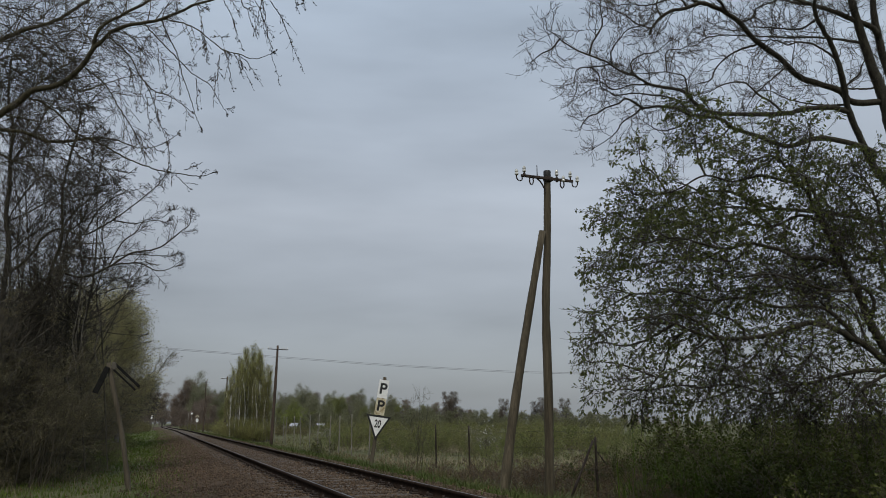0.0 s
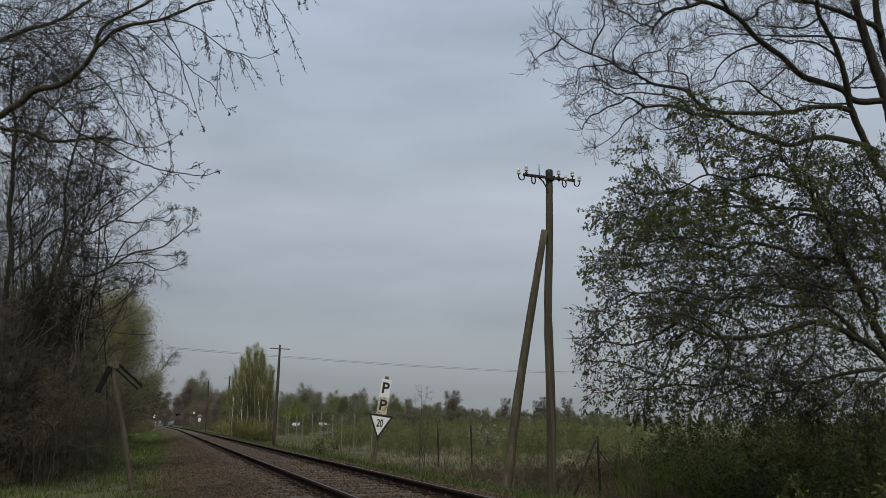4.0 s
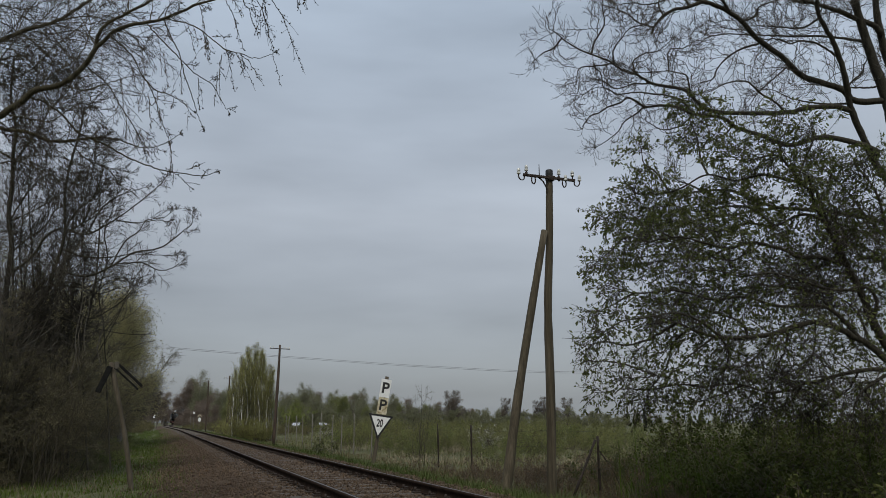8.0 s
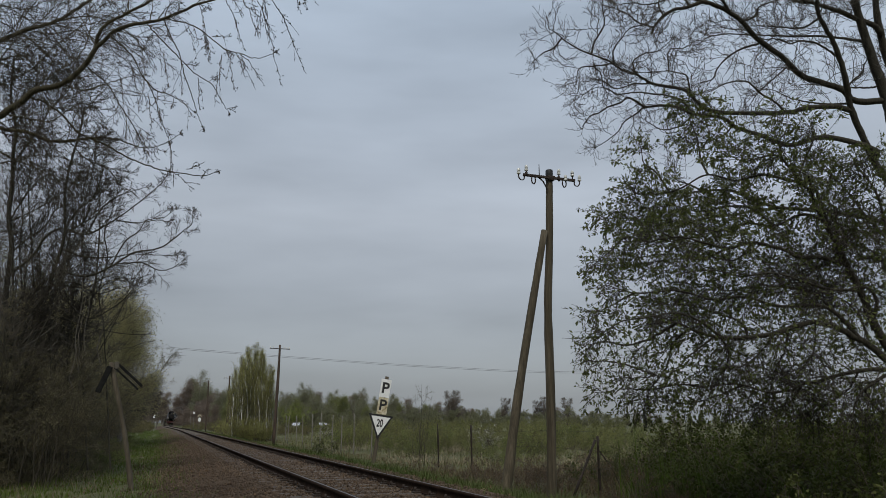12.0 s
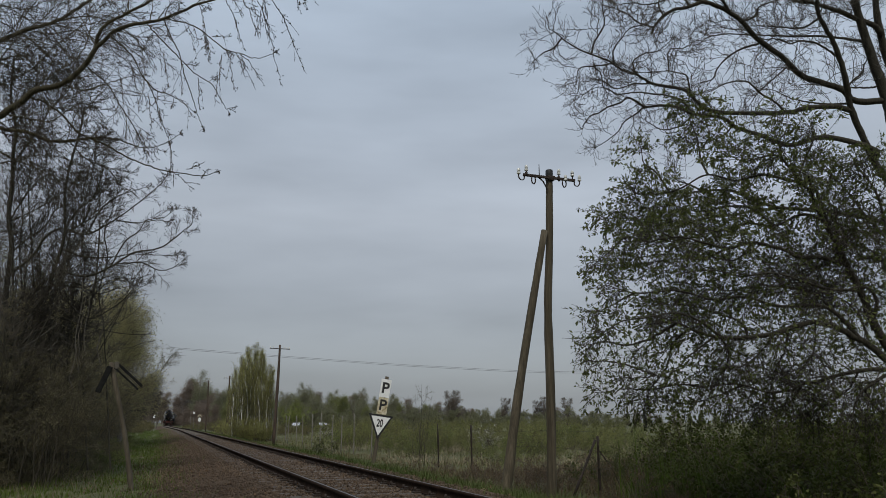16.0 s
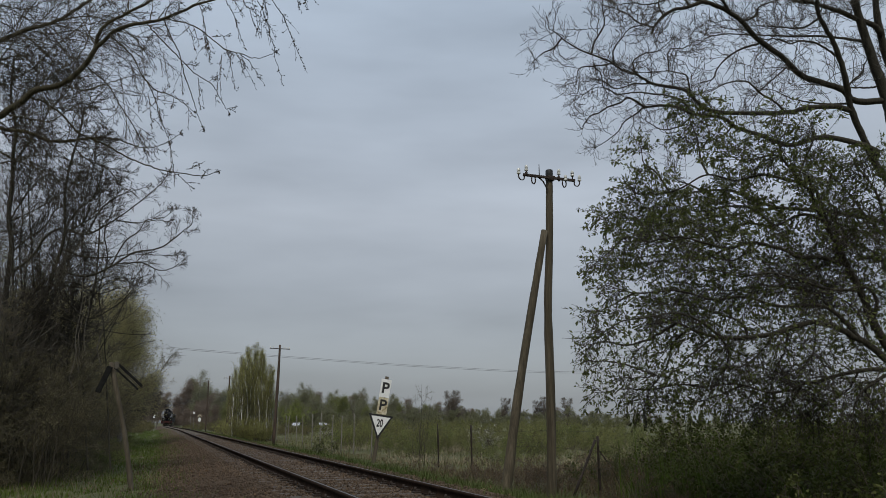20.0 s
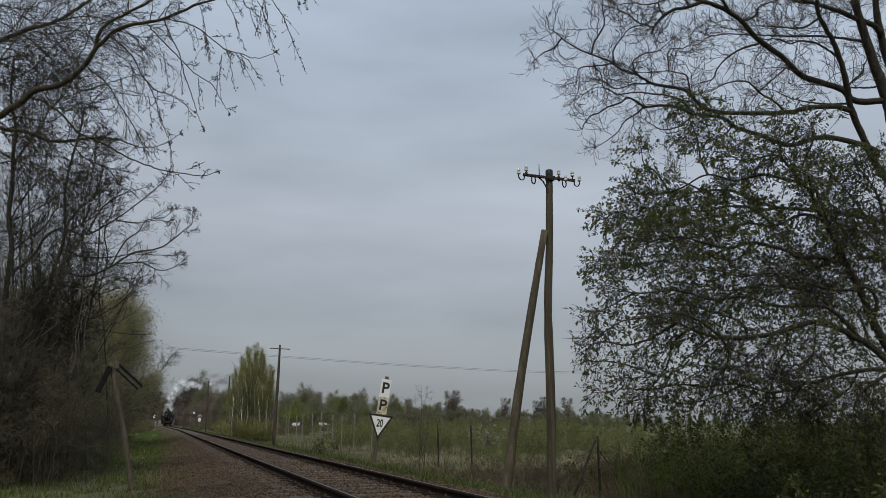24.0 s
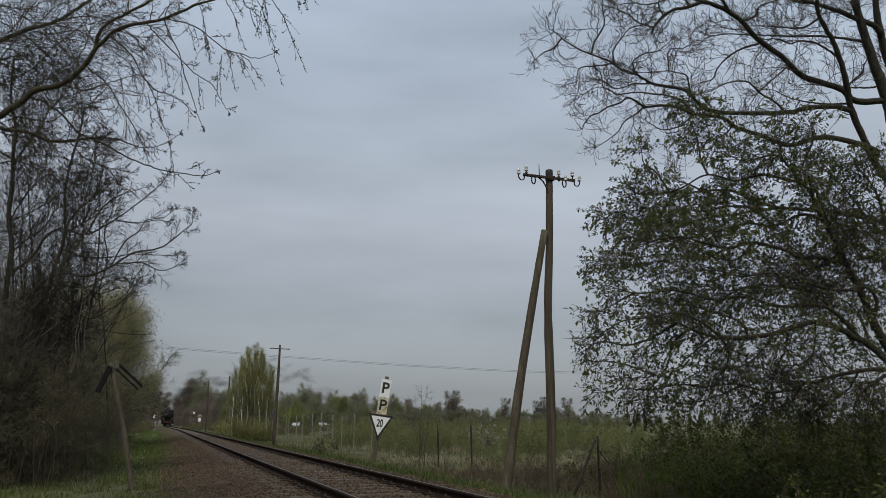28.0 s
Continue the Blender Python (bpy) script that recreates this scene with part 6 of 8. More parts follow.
plant(bush("bare_verge_tree", "bare verge tree with fine dark twigs", "tree", 6, 6.5, 1.1, "bark_dark", ((20, (0.8, 1.9)), (9, (0.3, 0.8))), None, 14, lean=0.17, thick=0.05, base_spread=0.3, tip=0.005),
      [(-3.6, 18.6, 1.05, 310), (-4.6, 20.2, 1.15, 250), (-3.3, 23, 1.1, 60), (-3.7, 19, 0.95, 15), (-4.0, 21, 1.1, 100), (-3.5, 17.6, 0.9, 200), (-4.4, 70, 0.9, 200), (-4.6, 125, 1.0, 250), (-4.0, 150, 1.2, 20), (-4.5, 175, 1.3, 120)], "verge trees")
plant(bush("catkin_verge_tree", "verge tree with sparse pale catkins on fine twigs", "tree", 6, 6.5, 1.1, "bark_dark", ((20, (0.8, 1.9)), (9, (0.3, 0.8))), ("leaf_shade", 5, 0.036, 0.1, 0.6), 24, lean=0.26, thick=0.04, base_spread=0.3, tip=0.004, bare=0.6),
      [(-2.95, 53, 1.2, 200)])

# low dark brambles at the foot of the thicket
plant(bush("verge_bramble", "low tangled brown-green bramble at the foot of the thicket", "shrub", 30, 1.0, 1.8, "bark_shrub", ((7, (0.25, 0.6)), (5, (0.12, 0.3))), ("leaf_shade", 9, 0.03, 0.1, 0.6), 63, lean=0.6, thick=0.006, base_spread=0.9, lift=-0.03),
      [(-2.3, 27, 0.8, 0), (-2.7, 24.6, 0.85, 50), (-3.2, 23, 0.9, 100), (-3.8, 21.8, 0.9, 150), (-4.5, 21, 0.95, 200), (-5.2, 20.2, 1.0, 250), (-2.1, 30, 0.75, 300), (-2.0, 34, 0.7, 20), (-6.0, 19.6, 1.0, 70), (-2.2, 39, 0.8, 120), (-2.9, 26, 1.1, 170), (-4.0, 23.5, 1.2, 220), (-5.2, 22, 1.3, 270), (-2.4, 18.8, 0.75, 15), (-3.1, 17.8, 0.85, 95), (-3.9, 17.2, 0.9, 175), (-4.7, 16.8, 0.95, 255), (-5.6, 16.5, 1.0, 335), (-2.1, 21, 0.75, 45), (-2.0, 23.2, 0.7, 125), (-6.6, 16.6, 1.1, 60), (-3.5, 19.2, 1.1, 130)], "verge brambles")

plant(bush("verge_herbs", "soft green herbs at the foot of the thicket", "shrub", 26, 0.75, 1.5, "bark_shrub", ((6, (0.15, 0.4)), (4, (0.1, 0.2))), ("leaf_fresh", 7, 0.034, 0.1, 0.6), 64, lean=0.5, thick=0.004, base_spread=0.8),
      [(-1.9, 24, 0.7, 0), (-1.85, 27, 0.8, 60), (-1.8, 30.5, 0.8, 120), (-1.85, 34, 0.8, 180), (-1.8, 38, 0.85, 240), (-2.0, 21.5, 0.6, 300), (-1.8, 43, 0.9, 30), (-2.4, 26, 0.9, 90), (-2.3, 30, 0.95, 150), (-2.3, 35, 1.0, 210), (-1.9, 50, 0.95, 270)], "verge herbs")

# bramble and scrub below the bird cherry
plant(bush("bramble_bush", "dark green bramble bush below the bird cherry", "shrub", 24, 1.5, 1.8, "bark_brown", ((6, (0.3, 0.7)), (4, (0.15, 0.35))), ("leaf_bramble", 5, 0.065, 0.1, 0.65), 15, lean=0.5, thick=0.008, base_spread=0.8, lift=-0.02),
      [(9.0, 9.4, 1.0, 0), (10.6, 8.6, 1.15, 60), (8.0, 7.4, 0.8, 120), (9.4, 7.2, 1.0, 180), (11.6, 10.4, 1.45, 240), (10.4, 11.4, 1.15, 300), (12.6, 8.8, 1.5, 30), (9.6, 12.2, 0.85, 80),
       (12.2, 13.0, 1.1, 140), (8.5, 6.2, 0.8, 210), (11.5, 14.5, 1.2, 15), (13.6, 11.4, 1.6, 100), (15, 9.5, 1.7, 40), (13.0, 15.0, 1.5, 190), (15.5, 13.5, 1.7, 260), (10.2, 10.0, 1.15, 330), (10.3, 17.2, 0.6, 45), (11.4, 17.9, 0.7, 115), (12.6, 19.0, 0.7, 275)], "bramble bushes")
plant(bush("dry_scrub", "brown dry scrub with a few green shoots", "shrub", 30, 0.9, 1.6, "bark_brown", ((6, (0.2, 0.5)), (4, (0.1, 0.3))), ("dead_leaf", 4, 0.035, 0.0, 0.5), 16, lean=0.8, thick=0.005, base_spread=1.1),
      [(8.6, 12.2, 0.8, 20), (9.3, 11.8, 0.9, 140), (8.2, 11.2, 0.7, 250), (7.9, 18.0, 0.6, 33), (8.3, 20.6, 0.65, 190), (8.0, 23.5, 0.6, 280), (8.4, 16.2, 0.9, 0), (9.9, 17.5, 1.0, 70), (8.8, 19.4, 0.9, 140), (10.4, 15.2, 1.0, 210), (11.6, 18.5, 1.1, 280), (9.6, 21.0, 0.8, 40), (12.4, 16.4, 1.0, 100), (10.9, 20.4, 0.8, 160)], "dry scrub")

# willow scrub on the meadow
plant(bush("hedge_shrub", "dark leafy hedge shrub behind the brambles", "shrub", 16, 1.75, 1.8, "bark_dark", ((8, (0.4, 1.0)), (4, (0.2, 0.5))), ("leaf_bramble", 5, 0.07, 0.1, 0.6), 20, lean=0.35, thick=0.018, base_spread=0.7),
      [(12.5, 16.5, 0.85, 0), (14.5, 14.8, 0.95, 80), (16.5, 13.0, 1.0, 160), (15.5, 18, 1.0, 240), (18.5, 15.5, 1.1, 310), (20.5, 18, 1.1, 40), (18, 21, 1.0, 120), (22.5, 23, 1.1, 200)], "hedge shrubs")
g_will = np.random.default_rng(77)
WILLOWS = []
for ring in range(9):
    d = 40 * 1.155 ** ring
    for j in range(9):
        a = radians(13.5 + 2.35 * j + g_will.uniform(-0.9, 0.9) - (4.0 if ring > 4 else 0))
        dd = d * g_will.uniform(0.92, 1.08)
        az = math.degrees(a)
        if dd * math.sin(a) > 10.5 and abs(az - 9.5) > 0.9 and not (abs(az - 11.4) < 0.7 and dd < 80):
            WILLOWS.append((dd * math.sin(a), dd * math.cos(a), g_will.uniform(0.5, 0.75) * (1 + 0.09 * ring), g_will.uniform(0, 360)))
plant(bush("willow_shrub", "low willow shrub in fresh yellow-green leaf", "shrub", 20, 2.0, 1.3, "bark_brown", ((6, (0.3, 0.9)), (3, (0.15, 0.4))), ("leaf_willow", 6, 0.075, 0.05, 0.45), 17, lean=0.3, thick=0.010, base_spread=1.1),
      WILLOWS, "meadow willows")
plant(bush("bright_willow", "rounded willow in bright yellow-green spring leaf", "shrub", 22, 4.6, 1.5, "bark_brown", ((9, (0.6, 1.4)), (4, (0.3, 0.8))), ("leaf_spring", 18, 0.09, 0.05, 0.6), 21, lean=0.3, thick=0.03, base_spread=1.2),
      [(28.3, 180, 1.3, 10)])
NEAR_SHRUBS = [(10.8 + 1.06 * j + 0.7 * math.sin(5.1 * j), 31.8 + 4.4 * math.sin(2.1 * j + 0.6), 0.6 + 0.1 * math.sin(3.3 * j), 55 * j) for j in range(12)]
plant(bush("green_shrub", "soft rounded shrub in fresh green leaf on the meadow", "shrub", 22, 1.5, 1.6, "bark_brown", ((7, (0.3, 0.7)), (3, (0.15, 0.35))), ("leaf_fresh", 8, 0.05, 0.05, 0.6), 25, lean=0.4, thick=0.010, base_spread=0.9),
      NEAR_SHRUBS + [
       (12.9, 38.7, 0.95, 0), (11.8, 41, 0.8, 50), (21.0, 43.2, 1.0, 100), (19.2, 44.5, 0.8, 160), (22.4, 40.5, 1.05, 210), (24.5, 42, 0.95, 270), (26.5, 40, 1.0, 330), (29, 39, 1.0, 20), (11.6, 52, 0.9, 75), (18, 50, 1.0, 130), (11.0, 47, 0.7, 185), (16.8, 46, 0.7, 240),
       (25.5, 48, 1.1, 300), (29.5, 46, 1.1, 10), (13.5, 56, 1.0, 65), (22, 56, 1.1, 115), (23.2, 141, 0.75, 20), (24.6, 142, 0.6, 80), (28.0, 141, 0.8, 150), (23.5, 143.5, 0.88, 10), (24.5, 143.6, 0.82, 60), (25.5, 143.8, 0.8, 300), (28.0, 144, 0.86, 100), (29.0, 144.2, 0.86, 190), (30.0, 144.4, 0.8, 240)], "meadow shrubs")
plant(bush("blackthorn", "blackthorn shrub in white blossom on the meadow", "shrub", 18, 2.4, 1.2, "bark_dark", ((8, (0.3, 0.8)), (5, (0.15, 0.4))), ("blossom", 1, 0.055, 0.0, 0.8), 18, lean=0.3, thick=0.015, base_spread=0.5),
      [(15.4, 37.0, 0.72, 0), (16.2, 38.2, 0.6, 90), (14.9, 74, 0.62, 20)], "blackthorn")

# birches by the second pole
def birch(seed, h):
    global rng
    rng = np.random.default_rng(seed)
    ob = empty("birch_tree")
    tagged(ob, "slim white-stemmed birch in fresh yellow-green leaf", "tree", "birch clump")
    k = 16
    line = spline([(0, 0, -0.1), (rng.normal(0, 0.15), rng.normal(0, 0.15), h * 0.4), (rng.normal(0, 0.14), rng.normal(0, 0.14), h * 0.75), (rng.normal(0, 0.18), rng.normal(0, 0.18), h)], k, 0.03)
    rad = np.linspace(0.062, 0.010, k)
    put("trunk", mesh_of("trunk", *tube_arrays(line[None], rad[None], 8), True), M["birch_bark"], ob, "white birch stem")
    low = spawn(line[None], rad[None], 46, (0.06, 0.62), (1.2, 2.5), (10, 34), 6, 0.10, 0.06, 0.3, 0.005, absolute=True)
    top = spawn(line[None], rad[None], 34, (0.5, 0.98), (0.7, 1.5), (6, 20), 6, 0.12, 0.06, 0.3, 0.004, absolute=True)
    P1, R1 = np.concatenate([low[0], top[0]]), np.concatenate([low[1], top[1]])
    P2, R2 = spawn(P1, R1, 7, (0.15, 1.0), (0.25, 0.65), (10, 28), 3, 0.10, 0.08, 0.6, 0.004, absolute=True)
    tagged(put("branchwork", mesh_of("branchwork", *stack([tube_arrays(P1, R1, 3), tube_arrays(P2, R2, 3)])), M["twig"], ob), kind="stuff")
    tagged(put("foliage", mesh_of("foliage", *stack([leaves_on(P2, 10, 0.044, (0.05, 0.95), 0.11, 0.1, 0.7), leaves_on(P1, 15, 0.044, (0.05, 0.9), 0.10, 0.1, 0.7)])), M["leaf_birch"], ob), kind="stuff")
    return ob


TALL_BIRCHES = [(5.90, 74.3, 0.59, 22), (5.67, 69.6, 0.69, 107), (5.75, 68.2, 0.77, 199), (6.50, 72.6, 0.94, 242), (6.49, 70.5, 0.92, 132), (6.80, 73.3, 0.98, 193), (6.80, 69.4, 1.03, 310), (7.37, 74.1, 1.08, 99), (7.50, 73.6, 1.09, 299), (7.66, 71.9, 1.10, 160), (8.15, 74.2, 1.13, 257), (7.84, 70.0, 1.03, 145), (8.18, 70.2, 1.04, 151), (8.25, 69.7, 0.98, 192), (8.75, 72.6, 0.99, 336), (8.74, 69.0, 0.84, 194), (8.81, 69.1, 0.84, 118), (9.27, 71.7, 0.82, 41)]
LOW_BIRCHES = [(6.01, 69.2, 0.58, 119), (6.50, 68.4, 0.76, 332), (7.38, 69.9, 0.89, 69), (7.81, 68.5, 0.74, 359), (8.50, 69.1, 0.71, 103), (9.27, 69.9, 0.55, 54)]
for i, (x, y, s, turn) in enumerate(TALL_BIRCHES + LOW_BIRCHES):
    if i < 3:
        b = birch(30 + i, 7.3)
        kept_birches = [b] if i == 0 else kept_birches + [b]
    else:
        b = copy_thing(kept_birches[i % 3], pose(0, 0, 0))
    b.matrix_basis = pose(x, y, float(ground_z(x, y)), 0, 0, turn) @ Matrix.Diagonal((s, s, s, 1))
plant(bush("birch_scrub", "young birch scrub in fresh leaf under the birches", "shrub", 30, 2.2, 1.1, "bark_brown", ((8, (0.3, 0.8)), (4, (0.15, 0.4))), ("leaf_birch", 11, 0.045, 0.05, 0.6), 19, lean=0.22, thick=0.012, base_spread=0.9),
      [(5.9, 69, 0.6, 40), (6.4, 68.5, 0.85, 200), (6.9, 67.5, 0.6, 90), (7.5, 68.2, 0.95, 20), (8.0, 67.5, 0.65, 130), (8.5, 68.5, 0.8, 180), (7.0, 78, 0.9, 270), (6.4, 84, 0.8, 120), (8.2, 88, 0.9, 210), (7.0, 98, 0.95, 300), (6.4, 67.8, 0.85, 75), (7.4, 67.6, 0.9, 310), (8.3, 69, 0.9, 15)], "birch scrub")


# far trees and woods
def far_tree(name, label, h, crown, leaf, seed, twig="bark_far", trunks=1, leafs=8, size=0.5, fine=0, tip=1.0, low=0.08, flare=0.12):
    global rng
    rng = np.random.default_rng(seed)
    ob = empty(name)
    tagged(ob, label, "tree")
    k = 9
    ang = rng.uniform(0, 6.28, trunks)
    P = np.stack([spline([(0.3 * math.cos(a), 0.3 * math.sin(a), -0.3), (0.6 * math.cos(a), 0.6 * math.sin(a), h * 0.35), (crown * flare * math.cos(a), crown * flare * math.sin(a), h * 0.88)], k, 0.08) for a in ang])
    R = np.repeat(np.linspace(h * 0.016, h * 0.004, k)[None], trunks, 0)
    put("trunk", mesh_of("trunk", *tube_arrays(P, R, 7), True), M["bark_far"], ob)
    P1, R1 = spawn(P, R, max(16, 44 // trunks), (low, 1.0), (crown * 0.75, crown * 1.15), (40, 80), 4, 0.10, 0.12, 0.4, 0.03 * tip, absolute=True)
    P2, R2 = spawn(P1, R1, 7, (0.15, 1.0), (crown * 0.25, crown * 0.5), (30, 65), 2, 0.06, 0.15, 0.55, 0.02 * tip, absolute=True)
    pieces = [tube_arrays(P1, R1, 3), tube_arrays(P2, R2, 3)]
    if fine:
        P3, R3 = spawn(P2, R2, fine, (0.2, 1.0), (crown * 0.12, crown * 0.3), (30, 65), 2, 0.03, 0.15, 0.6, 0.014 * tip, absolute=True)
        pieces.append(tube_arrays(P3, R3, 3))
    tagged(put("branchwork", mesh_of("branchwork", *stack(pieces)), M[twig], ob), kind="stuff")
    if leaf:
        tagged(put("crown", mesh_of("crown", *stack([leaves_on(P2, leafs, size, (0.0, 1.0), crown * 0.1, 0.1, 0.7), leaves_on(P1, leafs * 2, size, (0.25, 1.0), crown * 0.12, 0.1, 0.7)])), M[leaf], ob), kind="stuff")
    return ob


# rounded olive trees in the verge
plant(far_tree("olive_verge_tree", "bushy verge tree in thin olive spring leaf", 7.4, 2.3, "leaf_olive", 23, "twig", trunks=3, leafs=64, size=0.06, fine=3, tip=0.25, low=0.34),
      [(-2.3, 46, 1.15, 0), (-2.35, 51, 1.2, 40), (-3.4, 44, 1.22, 90), (-3.0, 33, 0.72, 200), (-3.9, 29, 0.8, 100), (-2.9, 40, 0.95, 300), (-3.9, 38, 1.0, 70), (-4.2, 58, 1.2, 150), (-4.4, 75, 1.0, 250), (-4.6, 95, 1.0, 20)], "verge trees")

TREES = {
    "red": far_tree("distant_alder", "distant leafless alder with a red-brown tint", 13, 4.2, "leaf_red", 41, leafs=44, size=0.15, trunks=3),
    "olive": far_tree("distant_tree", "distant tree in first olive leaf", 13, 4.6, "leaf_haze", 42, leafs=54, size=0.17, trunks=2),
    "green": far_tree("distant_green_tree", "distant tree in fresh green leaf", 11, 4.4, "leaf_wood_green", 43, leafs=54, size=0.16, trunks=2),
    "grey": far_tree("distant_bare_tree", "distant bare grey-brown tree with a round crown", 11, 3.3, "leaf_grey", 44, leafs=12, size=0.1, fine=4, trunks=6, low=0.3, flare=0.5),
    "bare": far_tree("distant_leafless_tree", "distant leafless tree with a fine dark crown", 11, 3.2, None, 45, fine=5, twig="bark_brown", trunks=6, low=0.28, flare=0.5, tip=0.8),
}


def wood():
    g = np.random.default_rng(5)
    spots = []
    # the wood outside the curve, which closes the line
    for x, y, k, s in ((18.6, 418, "olive", 1.52), (19.2, 426, "olive", 1.53), (22.0, 430, "olive", 1.61), (25, 434, "red", 1.44), (20.5, 408, "red", 1.17), (28.5, 442, "olive", 1.35), (31.5, 436, "red", 1.30), (35, 446, "olive", 1.35), (39, 440, "red", 1.26), (43, 446, "olive", 1.22),
                       (15.5, 545, "red", 2.1), (19, 548, "red", 2.4), (12, 550, "red", 1.75), (22.5, 552, "olive", 2.5), (9, 556, "red", 1.35), (17, 390, "red", 0.9), (24, 405, "red", 1.2), (28, 415, "red", 1.3), (1, 398, "bare", 1.15), (-1, 430, "red", 0.8), (3.5, 440, "red", 0.85)):
        spots.append((k, x, y, s))
    # trees inside the curve
    for x, y, k, s in ((20, 292, "olive", 0.95), (24, 300, "olive", 1.15), (28, 296, "olive", 1.1), (32, 305, "olive", 1.15), (36, 300, "green", 1.0), (40, 308, "olive", 1.05), (17.5, 284, "olive", 0.7), (22, 280, "green", 0.75),
                       (27, 276, "olive", 0.8), (33, 280, "green", 0.85), (45, 300, "olive", 1.0), (50, 310, "olive", 1.1), (56, 306, "olive", 1.05)):
        spots.append((k, x, y, s))
    for x, y, k, s in ((12.5, 262, "red", 0.5), (14.5, 275, "red", 0.6), (11.5, 250, "red", 0.36), (16.5, 266, "red", 0.6)):
        spots.append((k, x, y, s))
    # behind the verge, west of the line
    for x, y, k, s in ((-6, 230, "red", 0.95), (-3.4, 265, "bare", 1.2), (-9, 250, "red", 1.2), (-3, 300, "red", 1.05), (2, 345, "red", 1.1), (-8, 320, "red", 1.3), (-14, 280, "olive", 1.3), (-5, 200, "red", 0.7), (-7, 180, "olive", 0.8),
                       (-2.5, 330, "bare", 1.2), (-5.5, 165, "red", 0.6), (-8, 140, "olive", 0.5), (-10, 155, "red", 0.6), (-7, 205, "red", 0.75), (-12, 170, "olive", 0.7), (-7.5, 118, "red", 0.4), (-9.5, 190, "red", 0.8), (-4.5, 245, "red", 0.7)):
        spots.append((k, x, y, s))
    # hidden stretch of the line: scrub inside the curve
    for x, y, s in ((4.9, 270, 0.2), (5.1, 276, 0.22), (5.4, 278, 0.24), (5.9, 284, 0.28), (6.6, 288, 0.32), (7.2, 282, 0.34), (8.0, 290, 0.42), (7.4, 266, 0.42), (8.2, 274, 0.46), (9.6, 281, 0.5), (10.4, 268, 0.45), (12.0, 288, 0.6), (14.5, 296, 0.7)):
        spots.append(("red", x, y, s))
    # the long edge of the wood across the meadow
    for i in range(44):
        a = math.radians(8.5 + i * 0.72 + g.normal(0, 0.2))
        d = g.uniform(270, 330)
        s = g.uniform(0.75, 0.95) * (1.15 if i < 12 else 0.85 if i > 20 else 1.0)
        spots.append((("olive", "olive", "green", "olive", "grey")[int(g.integers(0, 5))], d * math.sin(a), d * math.cos(a), s))
    for i in range(26):
        a = math.radians(9 + i * 1.2 + g.normal(0, 0.4))
        d = g.uniform(350, 420)
        spots.append((("olive", "red", "grey", "bare")[int(g.integers(0, 4))], d * math.sin(a), d * math.cos(a), g.uniform(1.1, 1.3) * (1.0 if i < 12 else 0.85)))
    for i in range(26):
        a = math.radians(8.5 + i * 1.05 + g.normal(0, 0.3))
        d = g.uniform(450, 520)
        spots.append((("olive", "red", "olive", "grey")[int(g.integers(0, 4))], d * math.sin(a), d * math.cos(a), g.uniform(1.35, 1.6) * (1.08 if i < 9 else 0.85)))
    for i in range(22):
        a = math.radians(8.2 + i * 0.5 + g.normal(0, 0.15))
        d = g.uniform(236, 268)
        spots.append((("olive", "green", "olive", "grey")[int(g.integers(0, 4))], d * math.sin(a), d * math.cos(a), g.uniform(0.55, 0.74)))
    # single trees that stand out of it
    for px, d, kind, s in ((20.5, 235, "bare", 1.02), (20.5, 240, "grey", 0.95), (24.3, 300, "bare", 0.9), (27.1, 300, "bare", 0.95), (28.8, 300, "bare", 1.0), (26.6, 300, "bare", 0.9), (12.5, 230, "green", 0.8), (10.5, 220, "olive", 0.75), (9.2, 200, "green", 0.62)):
        a = math.radians(px)
        spots.append((kind, d * math.sin(a), d * math.cos(a), s))
    def taper(x, y):
        return float(np.interp(math.degrees(math.atan2(x, y)), (8, 12, 15.5, 19, 22, 27, 33), (1.0, 0.95, 0.88, 0.75, 0.68, 0.6, 0.5)))

    lone = {i for i in range(len(spots) - 9, len(spots))}
    spots = [(k, x, y, s * (1.0 if i in lone or y > 380 and x < 40 else taper(x, y))) for i, (k, x, y, s) in enumerate(spots)]
    used = set()
    for kind, x, y, s in spots:
        t = TREES[kind]
        m = pose(x, y, float(ground_z(x, y)) - 0.1, 0, 0, float(g.uniform(0, 360)))
        ob = copy_thing(t, m) if kind in used else t
        used.add(kind)
        ob.matrix_basis = m @ Matrix.Diagonal((s, s, s * float(g.uniform(0.9, 1.1)), 1))


wood()


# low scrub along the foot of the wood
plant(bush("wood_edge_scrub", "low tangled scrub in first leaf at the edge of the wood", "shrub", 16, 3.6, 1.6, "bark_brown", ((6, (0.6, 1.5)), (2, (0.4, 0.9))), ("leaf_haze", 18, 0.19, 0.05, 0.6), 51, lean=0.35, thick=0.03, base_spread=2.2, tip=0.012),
      # the last six are placed to cover the cars in the camera's view
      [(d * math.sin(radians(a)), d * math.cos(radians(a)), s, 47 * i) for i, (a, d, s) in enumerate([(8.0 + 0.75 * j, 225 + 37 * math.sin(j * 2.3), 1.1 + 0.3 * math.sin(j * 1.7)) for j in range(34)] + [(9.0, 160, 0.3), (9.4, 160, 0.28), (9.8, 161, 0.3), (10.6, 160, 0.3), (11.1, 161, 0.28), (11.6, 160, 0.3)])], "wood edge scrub")


